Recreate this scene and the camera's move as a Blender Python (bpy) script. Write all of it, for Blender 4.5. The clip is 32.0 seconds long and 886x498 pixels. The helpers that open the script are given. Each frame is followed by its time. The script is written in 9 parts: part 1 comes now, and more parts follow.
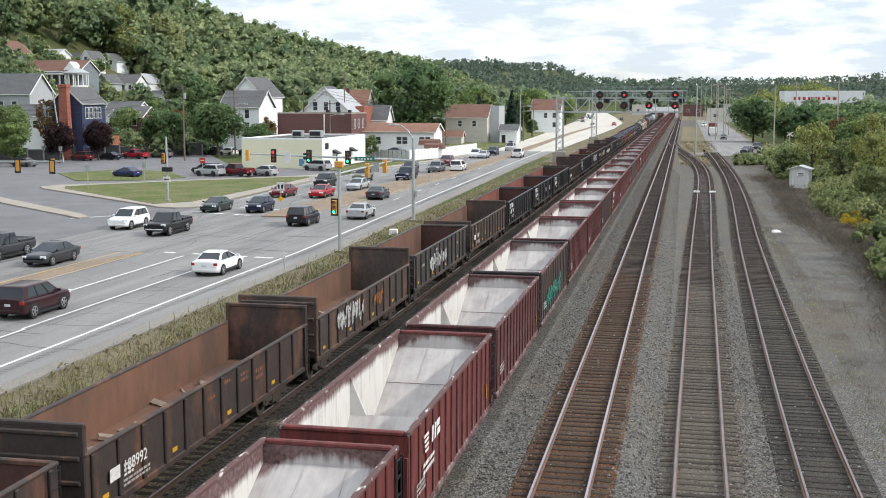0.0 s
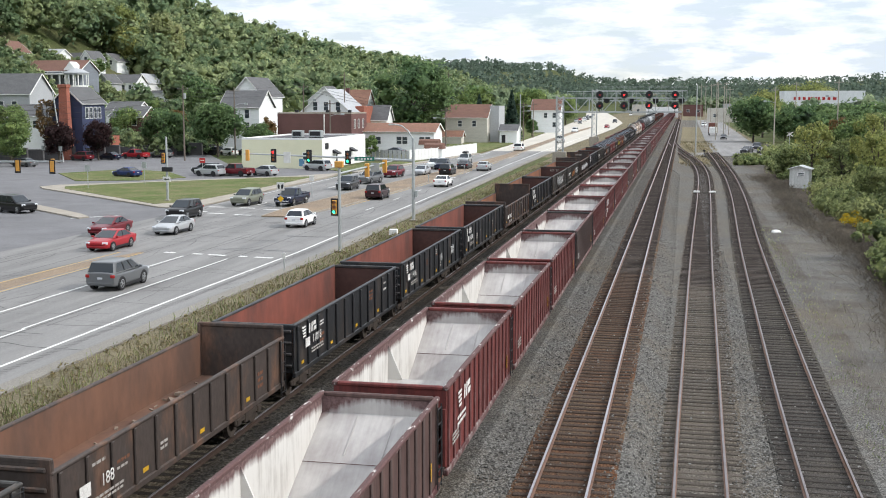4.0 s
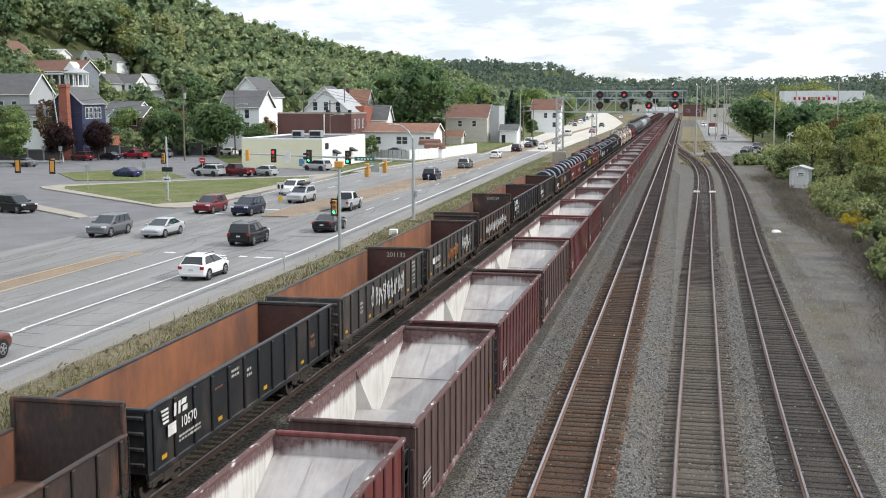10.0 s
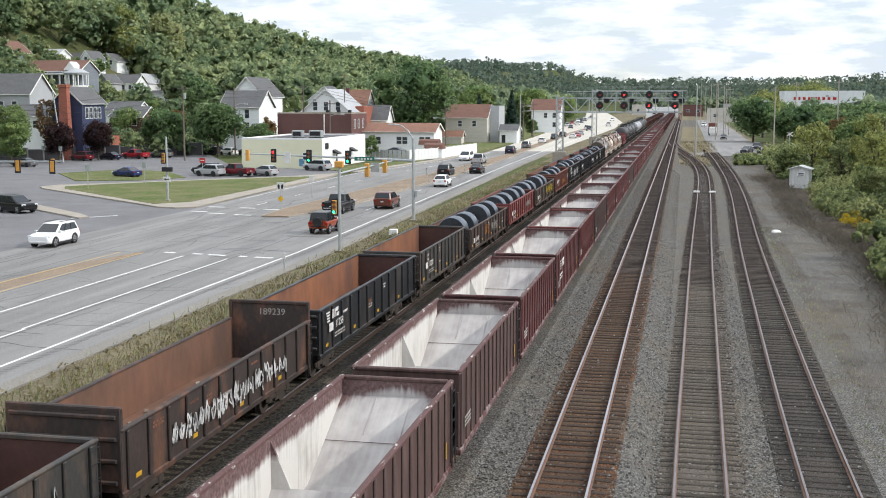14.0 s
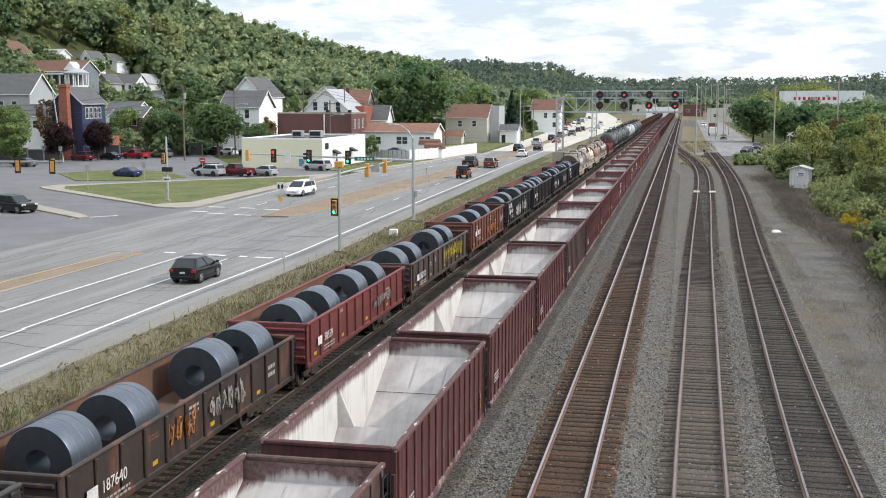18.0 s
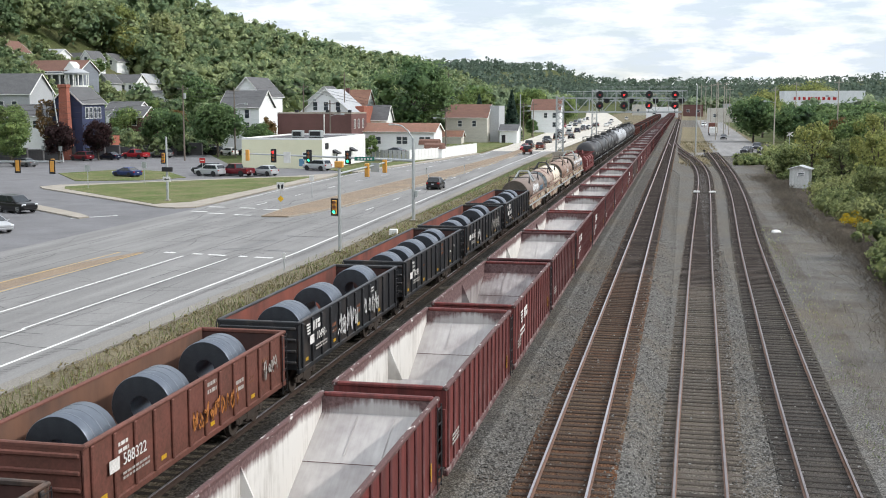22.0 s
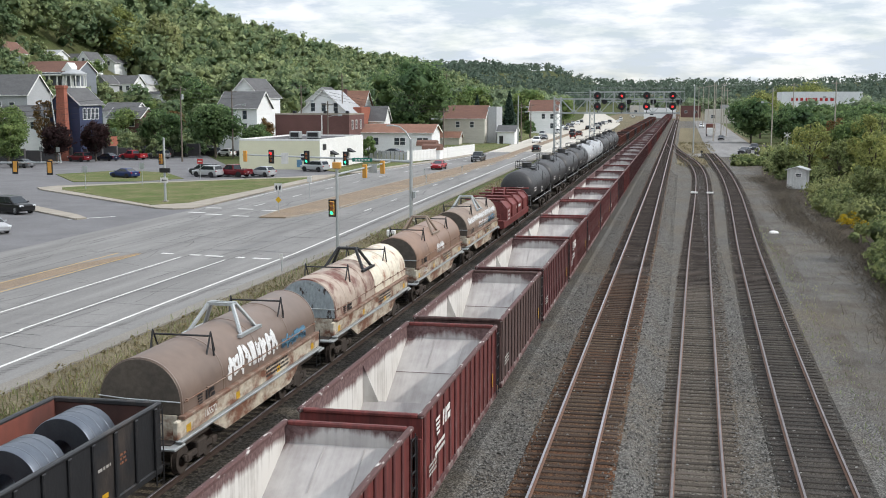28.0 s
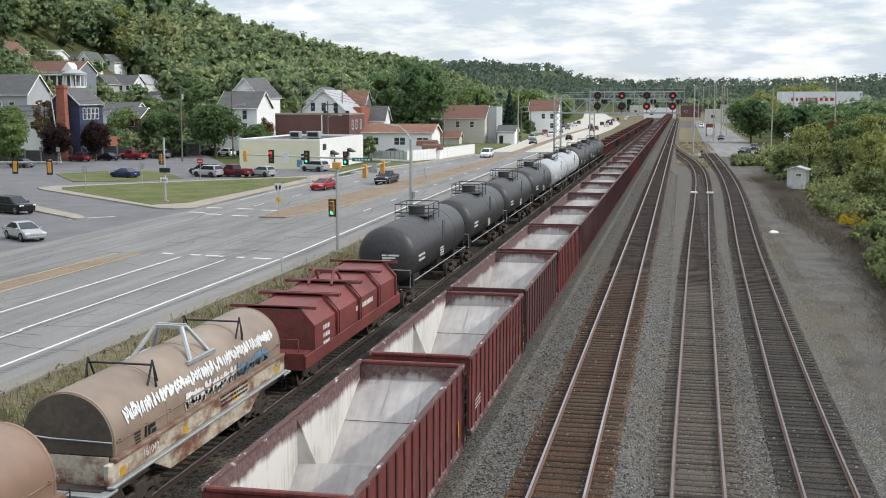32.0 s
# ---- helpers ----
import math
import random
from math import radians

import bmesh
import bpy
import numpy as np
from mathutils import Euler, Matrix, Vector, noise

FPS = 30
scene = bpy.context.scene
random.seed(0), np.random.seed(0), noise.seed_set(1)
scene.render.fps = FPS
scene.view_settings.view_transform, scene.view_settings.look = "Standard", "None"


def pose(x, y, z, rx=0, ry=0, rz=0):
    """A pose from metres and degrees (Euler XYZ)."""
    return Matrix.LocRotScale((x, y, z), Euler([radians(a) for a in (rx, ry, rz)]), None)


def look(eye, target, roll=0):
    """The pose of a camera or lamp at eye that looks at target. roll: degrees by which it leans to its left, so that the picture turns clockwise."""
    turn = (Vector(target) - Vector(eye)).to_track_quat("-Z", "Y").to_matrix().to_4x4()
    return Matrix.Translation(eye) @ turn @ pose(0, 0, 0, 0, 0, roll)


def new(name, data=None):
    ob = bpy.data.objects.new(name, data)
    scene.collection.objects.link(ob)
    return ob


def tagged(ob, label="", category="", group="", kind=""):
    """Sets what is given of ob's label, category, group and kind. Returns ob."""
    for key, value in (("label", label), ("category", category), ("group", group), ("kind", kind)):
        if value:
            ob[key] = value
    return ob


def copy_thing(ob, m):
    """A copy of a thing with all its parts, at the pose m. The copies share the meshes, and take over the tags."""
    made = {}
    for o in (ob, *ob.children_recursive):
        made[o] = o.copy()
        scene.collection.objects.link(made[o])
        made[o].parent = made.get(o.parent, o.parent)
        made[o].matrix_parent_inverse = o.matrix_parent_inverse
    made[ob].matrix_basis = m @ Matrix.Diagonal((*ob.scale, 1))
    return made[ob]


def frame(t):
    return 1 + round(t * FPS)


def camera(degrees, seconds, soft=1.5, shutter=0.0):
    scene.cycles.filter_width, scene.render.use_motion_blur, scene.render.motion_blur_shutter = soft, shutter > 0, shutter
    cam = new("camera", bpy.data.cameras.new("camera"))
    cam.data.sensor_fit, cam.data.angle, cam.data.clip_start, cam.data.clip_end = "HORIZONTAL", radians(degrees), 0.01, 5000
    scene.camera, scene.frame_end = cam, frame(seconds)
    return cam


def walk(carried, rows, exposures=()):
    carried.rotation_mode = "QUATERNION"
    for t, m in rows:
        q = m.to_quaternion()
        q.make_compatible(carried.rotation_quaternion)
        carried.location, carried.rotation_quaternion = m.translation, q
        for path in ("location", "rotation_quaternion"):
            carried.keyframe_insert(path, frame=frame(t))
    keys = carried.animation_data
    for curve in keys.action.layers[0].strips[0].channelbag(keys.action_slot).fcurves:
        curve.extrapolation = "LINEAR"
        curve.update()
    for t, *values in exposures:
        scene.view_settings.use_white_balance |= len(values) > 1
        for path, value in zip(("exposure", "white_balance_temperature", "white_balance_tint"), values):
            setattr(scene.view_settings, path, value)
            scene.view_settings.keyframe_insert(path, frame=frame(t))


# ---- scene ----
import itertools
from collections import defaultdict

# ================= camera =================
cam = camera(42.0, 32.0, soft=1.0)
EYE_Z, TILT, TURN = 10.55, 82.662, 11.741


def view(right=0.0, down=0.0):
    """The camera on its bridge rail; right and down: a nudge of the tripod in thousandths of a turn of the lens."""
    return pose(0, 0, EYE_Z, TILT + math.degrees(down / 2042), 0, TURN + math.degrees(right / 2042))


walk(cam, [(0, view()), (22.0, view()), (24.2, view(-0.7, 0.4)), (24.5, view(-1, 0.8)), (24.8, view(-5, 8)), (25.0, view(-6.5, 10)),
           (25.5, view(-8, 8.8)), (26.5, view(-6, 5)), (27.5, view(-4, 2.2)), (28.2, view(-4, 1.6)), (32, view(-4, 1.4))],
     exposures=[(0, 0.16), (20, 0.14), (25, 0.08), (28, -0.04), (32, -0.06)])

# ================= light =================
SUN = Vector((0.80, 0.03, 0.58)).normalized()
world = bpy.data.worlds.new("sky")
scene.world = world
world.use_nodes = True
wt = world.node_tree
wt.nodes.clear()
w_out = wt.nodes.new("ShaderNodeOutputWorld")
w_bg = wt.nodes.new("ShaderNodeBackground")
w_sky = wt.nodes.new("ShaderNodeTexSky")
w_sky.sky_type = "NISHITA"
w_sky.sun_disc = False
w_sky.sun_elevation = math.asin(SUN.z)
w_sky.sun_rotation = math.atan2(SUN.x, SUN.y)
w_sky.air_density, w_sky.dust_density, w_sky.ozone_density = 1.0, 0.6, 2.0
w_tc = wt.nodes.new("ShaderNodeTexCoord")
w_map = wt.nodes.new("ShaderNodeMapping")
w_map.inputs["Scale"].default_value = (1.0, 1.0, 4.2)
w_n = wt.nodes.new("ShaderNodeTexNoise")
w_n.inputs["Scale"].default_value, w_n.inputs["Detail"].default_value, w_n.inputs["Roughness"].default_value = 9.0, 12, 0.62
w_n.inputs["Distortion"].default_value = 0.25
w_r = wt.nodes.new("ShaderNodeValToRGB")
w_r.color_ramp.elements[0].position, w_r.color_ramp.elements[1].position = 0.36, 0.60
w_r.color_ramp.elements[0].color = (0.62, 0.62, 0.62, 1)
w_n2 = wt.nodes.new("ShaderNodeTexNoise")
w_n2.inputs["Scale"].default_value, w_n2.inputs["Detail"].default_value, w_n2.inputs["Roughness"].default_value = 15.0, 12, 0.58
w_r2 = wt.nodes.new("ShaderNodeValToRGB")
w_r2.color_ramp.elements[0].position, w_r2.color_ramp.elements[1].position = 0.42, 0.60
w_r2.color_ramp.elements[0].color, w_r2.color_ramp.elements[1].color = (5.0, 5.6, 6.35, 1), (7.9, 8.05, 8.2, 1)
w_mix = wt.nodes.new("ShaderNodeMixRGB")
wt.links.new(w_tc.outputs["Generated"], w_map.inputs["Vector"])
wt.links.new(w_map.outputs[0], w_n.inputs["Vector"])
wt.links.new(w_map.outputs[0], w_n2.inputs["Vector"])
wt.links.new(w_n.outputs["Fac"], w_r.inputs["Fac"])
wt.links.new(w_n2.outputs["Fac"], w_r2.inputs["Fac"])
wt.links.new(w_r.outputs["Color"], w_mix.inputs["Fac"])
wt.links.new(w_sky.outputs["Color"], w_mix.inputs[1])
wt.links.new(w_r2.outputs["Color"], w_mix.inputs[2])
# a clouded sky is brightest overhead
w_sep = wt.nodes.new("ShaderNodeSeparateXYZ")
w_up = wt.nodes.new("ShaderNodeMapRange")
w_up.inputs["From Min"].default_value, w_up.inputs["From Max"].default_value = 0.06, 0.9
w_up.inputs["To Min"].default_value, w_up.inputs["To Max"].default_value = 1.0, 1.75
w_mul = wt.nodes.new("ShaderNodeVectorMath")
w_mul.operation = "SCALE"
wt.links.new(w_tc.outputs["Generated"], w_sep.inputs[0])
wt.links.new(w_sep.outputs["Z"], w_up.inputs["Value"])
wt.links.new(w_mix.outputs["Color"], w_mul.inputs[0])
wt.links.new(w_up.outputs[0], w_mul.inputs["Scale"])
wt.links.new(w_mul.outputs[0], w_bg.inputs["Color"])
w_bg.inputs["Strength"].default_value = 0.14
wt.links.new(w_bg.outputs[0], w_out.inputs["Surface"])
sun_data = bpy.data.lights.new("sun", "SUN")
sun_data.energy, sun_data.angle, sun_data.color = 2.5, radians(2.5), (1.0, 0.96, 0.91)
sun_lamp = new("sun", sun_data)
sun_lamp.matrix_world = look(SUN * 400, (0, 0, 0))


# ================= materials =================
def mat(name, col, col2=None, rough=0.7, metal=0.0, big=0.6, fine=25.0, amount=0.5, grain=0.12, bump=0.15, stretch=(1, 1, 1), rnd=0.0,
        island=0.0, spec=0.4, emit=0.0, coat=0.0, space="Object", edge=(0.36, 0.70)):
    """Paint, stone, wood: two colours mixed by large stains, fine grain in value, fine relief; rnd and island vary whole pieces."""
    m = bpy.data.materials.new(name)
    m.use_nodes = True
    t = m.node_tree
    b = t.nodes["Principled BSDF"]
    tc = t.nodes.new("ShaderNodeTexCoord")
    mp = t.nodes.new("ShaderNodeMapping")
    mp.inputs["Scale"].default_value = stretch
    t.links.new(tc.outputs[space], mp.inputs["Vector"])
    n1, n2 = t.nodes.new("ShaderNodeTexNoise"), t.nodes.new("ShaderNodeTexNoise")
    n1.inputs["Scale"].default_value, n1.inputs["Detail"].default_value, n1.inputs["Roughness"].default_value = big, 6, 0.62
    n2.inputs["Scale"].default_value, n2.inputs["Detail"].default_value = fine, 4
    t.links.new(mp.outputs[0], n1.inputs["Vector"])
    t.links.new(mp.outputs[0], n2.inputs["Vector"])
    r = t.nodes.new("ShaderNodeValToRGB")
    r.color_ramp.elements[0].position, r.color_ramp.elements[1].position = edge
    c2 = col2 or tuple(c * 0.72 for c in col)
    r.color_ramp.elements[0].color, r.color_ramp.elements[1].color = (*col, 1), (*[a + (b2 - a) * min(1, amount * 1.6) for a, b2 in zip(col, c2)], 1)
    t.links.new(n1.outputs["Fac"], r.inputs["Fac"])
    hsv = t.nodes.new("ShaderNodeHueSaturation")
    ma = t.nodes.new("ShaderNodeMapRange")
    ma.inputs["To Min"].default_value, ma.inputs["To Max"].default_value = 1 - grain * 2, 1 + grain * 2
    ma.inputs["From Min"].default_value, ma.inputs["From Max"].default_value = 0.25, 0.75
    t.links.new(n2.outputs["Fac"], ma.inputs["Value"])
    val = ma.outputs[0]
    for k, (node, sock) in ((rnd, ("ShaderNodeObjectInfo", "Random")), (island, ("ShaderNodeNewGeometry", "Random Per Island"))):
        if k:
            o = t.nodes.new(node)
            mr = t.nodes.new("ShaderNodeMapRange")
            mr.inputs["To Min"].default_value, mr.inputs["To Max"].default_value = 1 - k, 1 + k
            mu = t.nodes.new("ShaderNodeMath")
            mu.operation = "MULTIPLY"
            t.links.new(o.outputs[sock], mr.inputs["Value"])
            t.links.new(mr.outputs[0], mu.inputs[0])
            t.links.new(val, mu.inputs[1])
            val = mu.outputs[0]
    t.links.new(val, hsv.inputs["Value"])
    t.links.new(r.outputs["Color"], hsv.inputs["Color"])
    t.links.new(hsv.outputs["Color"], b.inputs["Base Color"])
    b.inputs["Roughness"].default_value, b.inputs["Metallic"].default_value = rough, metal
    b.inputs["Specular IOR Level"].default_value = spec
    b.inputs["Coat Weight"].default_value = coat
    if bump:
        bp = t.nodes.new("ShaderNodeBump")
        bp.inputs["Strength"].default_value, bp.inputs["Distance"].default_value = min(1, bump * 2), 0.02
        t.links.new(n2.outputs["Fac"], bp.inputs["Height"])
        t.links.new(bp.outputs[0], b.inputs["Normal"])
    if emit:
        b.inputs["Emission Color"].default_value, b.inputs["Emission Strength"].default_value = (*col, 1), emit
    return m


def leaf_mat(name, col, col2, spread=0.35):
    m = bpy.data.materials.new(name)
    m.use_nodes = True
    t = m.node_tree
    b = t.nodes["Principled BSDF"]
    g = t.nodes.new("ShaderNodeNewGeometry")
    tc = t.nodes.new("ShaderNodeTexCoord")
    n = t.nodes.new("ShaderNodeTexNoise")
    n.inputs["Scale"].default_value, n.inputs["Detail"].default_value = 0.08, 3
    t.links.new(tc.outputs["Object"], n.inputs["Vector"])
    ad = t.nodes.new("ShaderNodeMath")
    ad.operation = "MULTIPLY_ADD"
    ad.inputs[1].default_value, ad.inputs[2].default_value = 0.6, -0.3
    t.links.new(g.outputs["Random Per Island"], ad.inputs[0])
    tone = t.nodes.new("ShaderNodeMapRange")
    tone.inputs["From Min"].default_value, tone.inputs["From Max"].default_value = 0.36, 0.64
    t.links.new(n.outputs["Fac"], tone.inputs["Value"])
    a2 = t.nodes.new("ShaderNodeMath")
    t.links.new(ad.outputs[0], a2.inputs[0])
    t.links.new(tone.outputs[0], a2.inputs[1])
    mx = t.nodes.new("ShaderNodeMixRGB")
    mx.inputs[1].default_value, mx.inputs[2].default_value = (*col, 1), (*col2, 1)
    t.links.new(a2.outputs[0], mx.inputs["Fac"])
    hsv = t.nodes.new("ShaderNodeHueSaturation")
    mr = t.nodes.new("ShaderNodeMapRange")
    mr.inputs["To Min"].default_value, mr.inputs["To Max"].default_value = 1 - spread, 1 + spread
    t.links.new(g.outputs["Random Per Island"], mr.inputs["Value"])
    # leaf-sized light and dark within a clump
    fine = t.nodes.new("ShaderNodeTexNoise")
    fine.inputs["Scale"].default_value, fine.inputs["Detail"].default_value, fine.inputs["Roughness"].default_value = 0.75, 9, 0.75
    t.links.new(tc.outputs["Object"], fine.inputs["Vector"])
    fr = t.nodes.new("ShaderNodeMapRange")
    fr.inputs["From Min"].default_value, fr.inputs["From Max"].default_value = 0.34, 0.66
    fr.inputs["To Min"].default_value, fr.inputs["To Max"].default_value = 0.68, 1.32
    t.links.new(fine.outputs["Fac"], fr.inputs["Value"])
    fm = t.nodes.new("ShaderNodeMath")
    fm.operation = "MULTIPLY"
    t.links.new(mr.outputs[0], fm.inputs[0])
    t.links.new(fr.outputs[0], fm.inputs[1])
    t.links.new(fm.outputs[0], hsv.inputs["Value"])
    t.links.new(mx.outputs[0], hsv.inputs["Color"])
    t.links.new(hsv.outputs[0], b.inputs["Base Color"])
    bp = t.nodes.new("ShaderNodeBump")
    bp.inputs["Strength"].default_value, bp.inputs["Distance"].default_value = 1.0, 0.7
    t.links.new(fine.outputs["Fac"], bp.inputs["Height"])
    t.links.new(bp.outputs[0], b.inputs["Normal"])
    b.inputs["Roughness"].default_value = 0.65
    b.inputs["Specular IOR Level"].default_value = 0.25
    tr = t.nodes.new("ShaderNodeBsdfTranslucent")
    t.links.new(hsv.outputs[0], tr.inputs["Color"])
    ms = t.nodes.new("ShaderNodeMixShader")
    ms.inputs[0].default_value = 0.45
    out = t.nodes["Material Output"]
    t.links.new(b.outputs[0], ms.inputs[1])
    t.links.new(tr.outputs[0], ms.inputs[2])
    t.links.new(ms.outputs[0], out.inputs["Surface"])
    return m


def glass_mat(name, col=(0.02, 0.025, 0.03), rough=0.04):
    m = bpy.data.materials.new(name)
    m.use_nodes = True
    b = m.node_tree.nodes["Principled BSDF"]
    b.inputs["Base Color"].default_value = (*col, 1)
    b.inputs["Roughness"].default_value = rough
    b.inputs["Specular IOR Level"].default_value = 0.4
    return m


def lining_mat(name, dust=1.0, slope=False):
    """Inside of a stone hopper: oxide paint above an uneven arched line, white limestone dust below it, streaked down the sheet and rubbed thin."""
    m = bpy.data.materials.new(name)
    m.use_nodes = True
    t = m.node_tree
    b = t.nodes["Principled BSDF"]

    def math_node(op, x, y, z=None):
        o = t.nodes.new("ShaderNodeMath")
        o.operation = op
        for k, v in enumerate((x, y, z)):
            if v is None:
                continue
            if isinstance(v, (int, float)):
                o.inputs[k].default_value = v
            else:
                t.links.new(v, o.inputs[k])
        return o.outputs[0]

    def noise(vec, scale, detail, stretch):
        mp = t.nodes.new("ShaderNodeMapping")
        mp.inputs["Scale"].default_value = stretch
        t.links.new(vec, mp.inputs["Vector"])
        n = t.nodes.new("ShaderNodeTexNoise")
        n.inputs["Scale"].default_value, n.inputs["Detail"].default_value, n.inputs["Roughness"].default_value = scale, detail, 0.6
        t.links.new(mp.outputs[0], n.inputs["Vector"])
        return n.outputs["Fac"]

    def ramp(fac, c0, c1, p0=0.3, p1=0.7):
        r = t.nodes.new("ShaderNodeValToRGB")
        r.color_ramp.elements[0].color, r.color_ramp.elements[1].color = (*c0, 1), (*c1, 1)
        r.color_ramp.elements[0].position, r.color_ramp.elements[1].position = p0, p1
        t.links.new(fac, r.inputs[0])
        return r.outputs[0]

    def mixed(fac, c0, c1):
        x = t.nodes.new("ShaderNodeMixRGB")
        t.links.new(fac, x.inputs[0])
        t.links.new(c0, x.inputs[1])
        t.links.new(c1, x.inputs[2])
        return x.outputs[0]

    def span(v, lo, hi, a=0.0, c=1.0):
        r = t.nodes.new("ShaderNodeMapRange")
        r.inputs["From Min"].default_value, r.inputs["From Max"].default_value = lo, hi
        r.inputs["To Min"].default_value, r.inputs["To Max"].default_value = a, c
        t.links.new(v, r.inputs["Value"])
        return r.outputs[0]

    tc = t.nodes.new("ShaderNodeTexCoord")
    sx = t.nodes.new("ShaderNodeSeparateXYZ")
    t.links.new(tc.outputs["Object"], sx.inputs[0])
    oi = t.nodes.new("ShaderNodeObjectInfo")
    cx = t.nodes.new("ShaderNodeCombineXYZ")
    shift = math_node("MULTIPLY", oi.outputs["Random"], 40.0)
    t.links.new(shift, cx.inputs[0])
    t.links.new(shift, cx.inputs[1])
    vm = t.nodes.new("ShaderNodeVectorMath")
    t.links.new(tc.outputs["Object"], vm.inputs[0])
    t.links.new(cx.outputs[0], vm.inputs[1])
    vec = vm.outputs[0]
    cloud = noise(vec, 0.8, 8, (1.3, 1.0, 1.0))
    streak = noise(vec, 1.4, 4, (5, 0.45, 0.45) if slope else (1, 6, 0.45))
    grain = noise(vec, 9.0, 5, (1, 1, 1))
    # height of the dust line: lower towards the side walls and highest in the middle of each end sheet
    x2 = math_node("MULTIPLY", sx.outputs["X"], sx.outputs["X"])
    line = math_node("MULTIPLY_ADD", x2, -0.20 if slope else -0.04, 2.32 + 0.42 * dust + (0.0 if slope else -0.03))
    line = math_node("MULTIPLY_ADD", cloud, 0.42, line)
    line = math_node("MULTIPLY_ADD", streak, 0.40 if slope else 0.24, line)
    cover = span(math_node("SUBTRACT", line, sx.outputs["Z"]), -0.02, 0.16)
    bare = ramp(grain, (0.085, 0.046, 0.045), (0.20, 0.135, 0.13))
    thin = math_node("ADD", math_node("MULTIPLY", streak, 0.3 if slope else 0.5), math_node("MULTIPLY", cloud, 0.7 if slope else 0.5))
    if dust < 0.5:
        powder = ramp(thin, (0.17, 0.145, 0.142), (0.36, 0.33, 0.32), 0.38, 0.62)
    elif slope:
        powder = ramp(thin, (0.30, 0.275, 0.268), (0.48, 0.46, 0.44), 0.34, 0.64)
    else:
        powder = ramp(thin, (0.40, 0.375, 0.345), (0.60, 0.58, 0.545), 0.34, 0.52)
    t.links.new(mixed(cover, bare, powder), b.inputs["Base Color"])
    b.inputs["Roughness"].default_value = 0.85
    b.inputs["Specular IOR Level"].default_value = 0.15
    bp = t.nodes.new("ShaderNodeBump")
    bp.inputs["Strength"].default_value, bp.inputs["Distance"].default_value = 0.12, 0.02
    t.links.new(streak, bp.inputs["Height"])
    t.links.new(bp.outputs[0], b.inputs["Normal"])
    return m


def gravel_mat(name, dark, light, stain, share=0.45, scale=15.0, spots=0.6):
    """Crushed stone: cells of a stone's size, each of its own grey, with dark gaps, under broad stains."""
    m = bpy.data.materials.new(name)
    m.use_nodes = True
    t = m.node_tree
    b = t.nodes["Principled BSDF"]
    tc = t.nodes.new("ShaderNodeTexCoord")
    vo = t.nodes.new("ShaderNodeTexVoronoi")
    vo.inputs["Scale"].default_value = scale
    t.links.new(tc.outputs["Object"], vo.inputs["Vector"])
    ra = t.nodes.new("ShaderNodeValToRGB")
    ra.color_ramp.elements[0].color, ra.color_ramp.elements[1].color = (*dark, 1), (*light, 1)
    t.links.new(vo.outputs["Color"], ra.inputs[0])
    gap = t.nodes.new("ShaderNodeMapRange")
    gap.inputs["From Min"].default_value, gap.inputs["From Max"].default_value = 0.35, 0.75
    gap.inputs["To Min"].default_value, gap.inputs["To Max"].default_value = 1.12, 0.42
    t.links.new(vo.outputs["Distance"], gap.inputs["Value"])
    n = t.nodes.new("ShaderNodeTexNoise")
    n.inputs["Scale"].default_value, n.inputs["Detail"].default_value, n.inputs["Roughness"].default_value = spots, 8, 0.65
    t.links.new(tc.outputs["Object"], n.inputs["Vector"])
    mr = t.nodes.new("ShaderNodeMapRange")
    mr.inputs["From Min"].default_value, mr.inputs["From Max"].default_value = 0.42, 0.68
    mr.inputs["To Max"].default_value = share
    t.links.new(n.outputs["Fac"], mr.inputs["Value"])
    mx = t.nodes.new("ShaderNodeMixRGB")
    mx.inputs[2].default_value = (*stain, 1)
    t.links.new(mr.outputs[0], mx.inputs[0])
    t.links.new(ra.outputs[0], mx.inputs[1])
    n2 = t.nodes.new("ShaderNodeTexNoise")
    n2.inputs["Scale"].default_value, n2.inputs["Detail"].default_value, n2.inputs["Roughness"].default_value = 0.09, 9, 0.7
    t.links.new(tc.outputs["Object"], n2.inputs["Vector"])
    m2 = t.nodes.new("ShaderNodeMapRange")
    m2.inputs["From Min"].default_value, m2.inputs["From Max"].default_value, m2.inputs["To Max"].default_value = 0.45, 0.7, 0.75
    t.links.new(n2.outputs["Fac"], m2.inputs["Value"])
    dry = t.nodes.new("ShaderNodeMixRGB")
    dry.inputs[2].default_value = (0.155, 0.125, 0.088, 1)
    t.links.new(m2.outputs[0], dry.inputs[0])
    t.links.new(mx.outputs[0], dry.inputs[1])
    hsv = t.nodes.new("ShaderNodeHueSaturation")
    t.links.new(dry.outputs[0], hsv.inputs["Color"])
    t.links.new(gap.outputs[0], hsv.inputs["Value"])
    t.links.new(hsv.outputs[0], b.inputs["Base Color"])
    bp = t.nodes.new("ShaderNodeBump")
    bp.invert = True
    bp.inputs["Strength"].default_value, bp.inputs["Distance"].default_value = 0.9, 0.035
    t.links.new(vo.outputs["Distance"], bp.inputs["Height"])
    t.links.new(bp.outputs[0], b.inputs["Normal"])
    b.inputs["Roughness"].default_value = 0.95
    b.inputs["Specular IOR Level"].default_value = 0.1
    return m


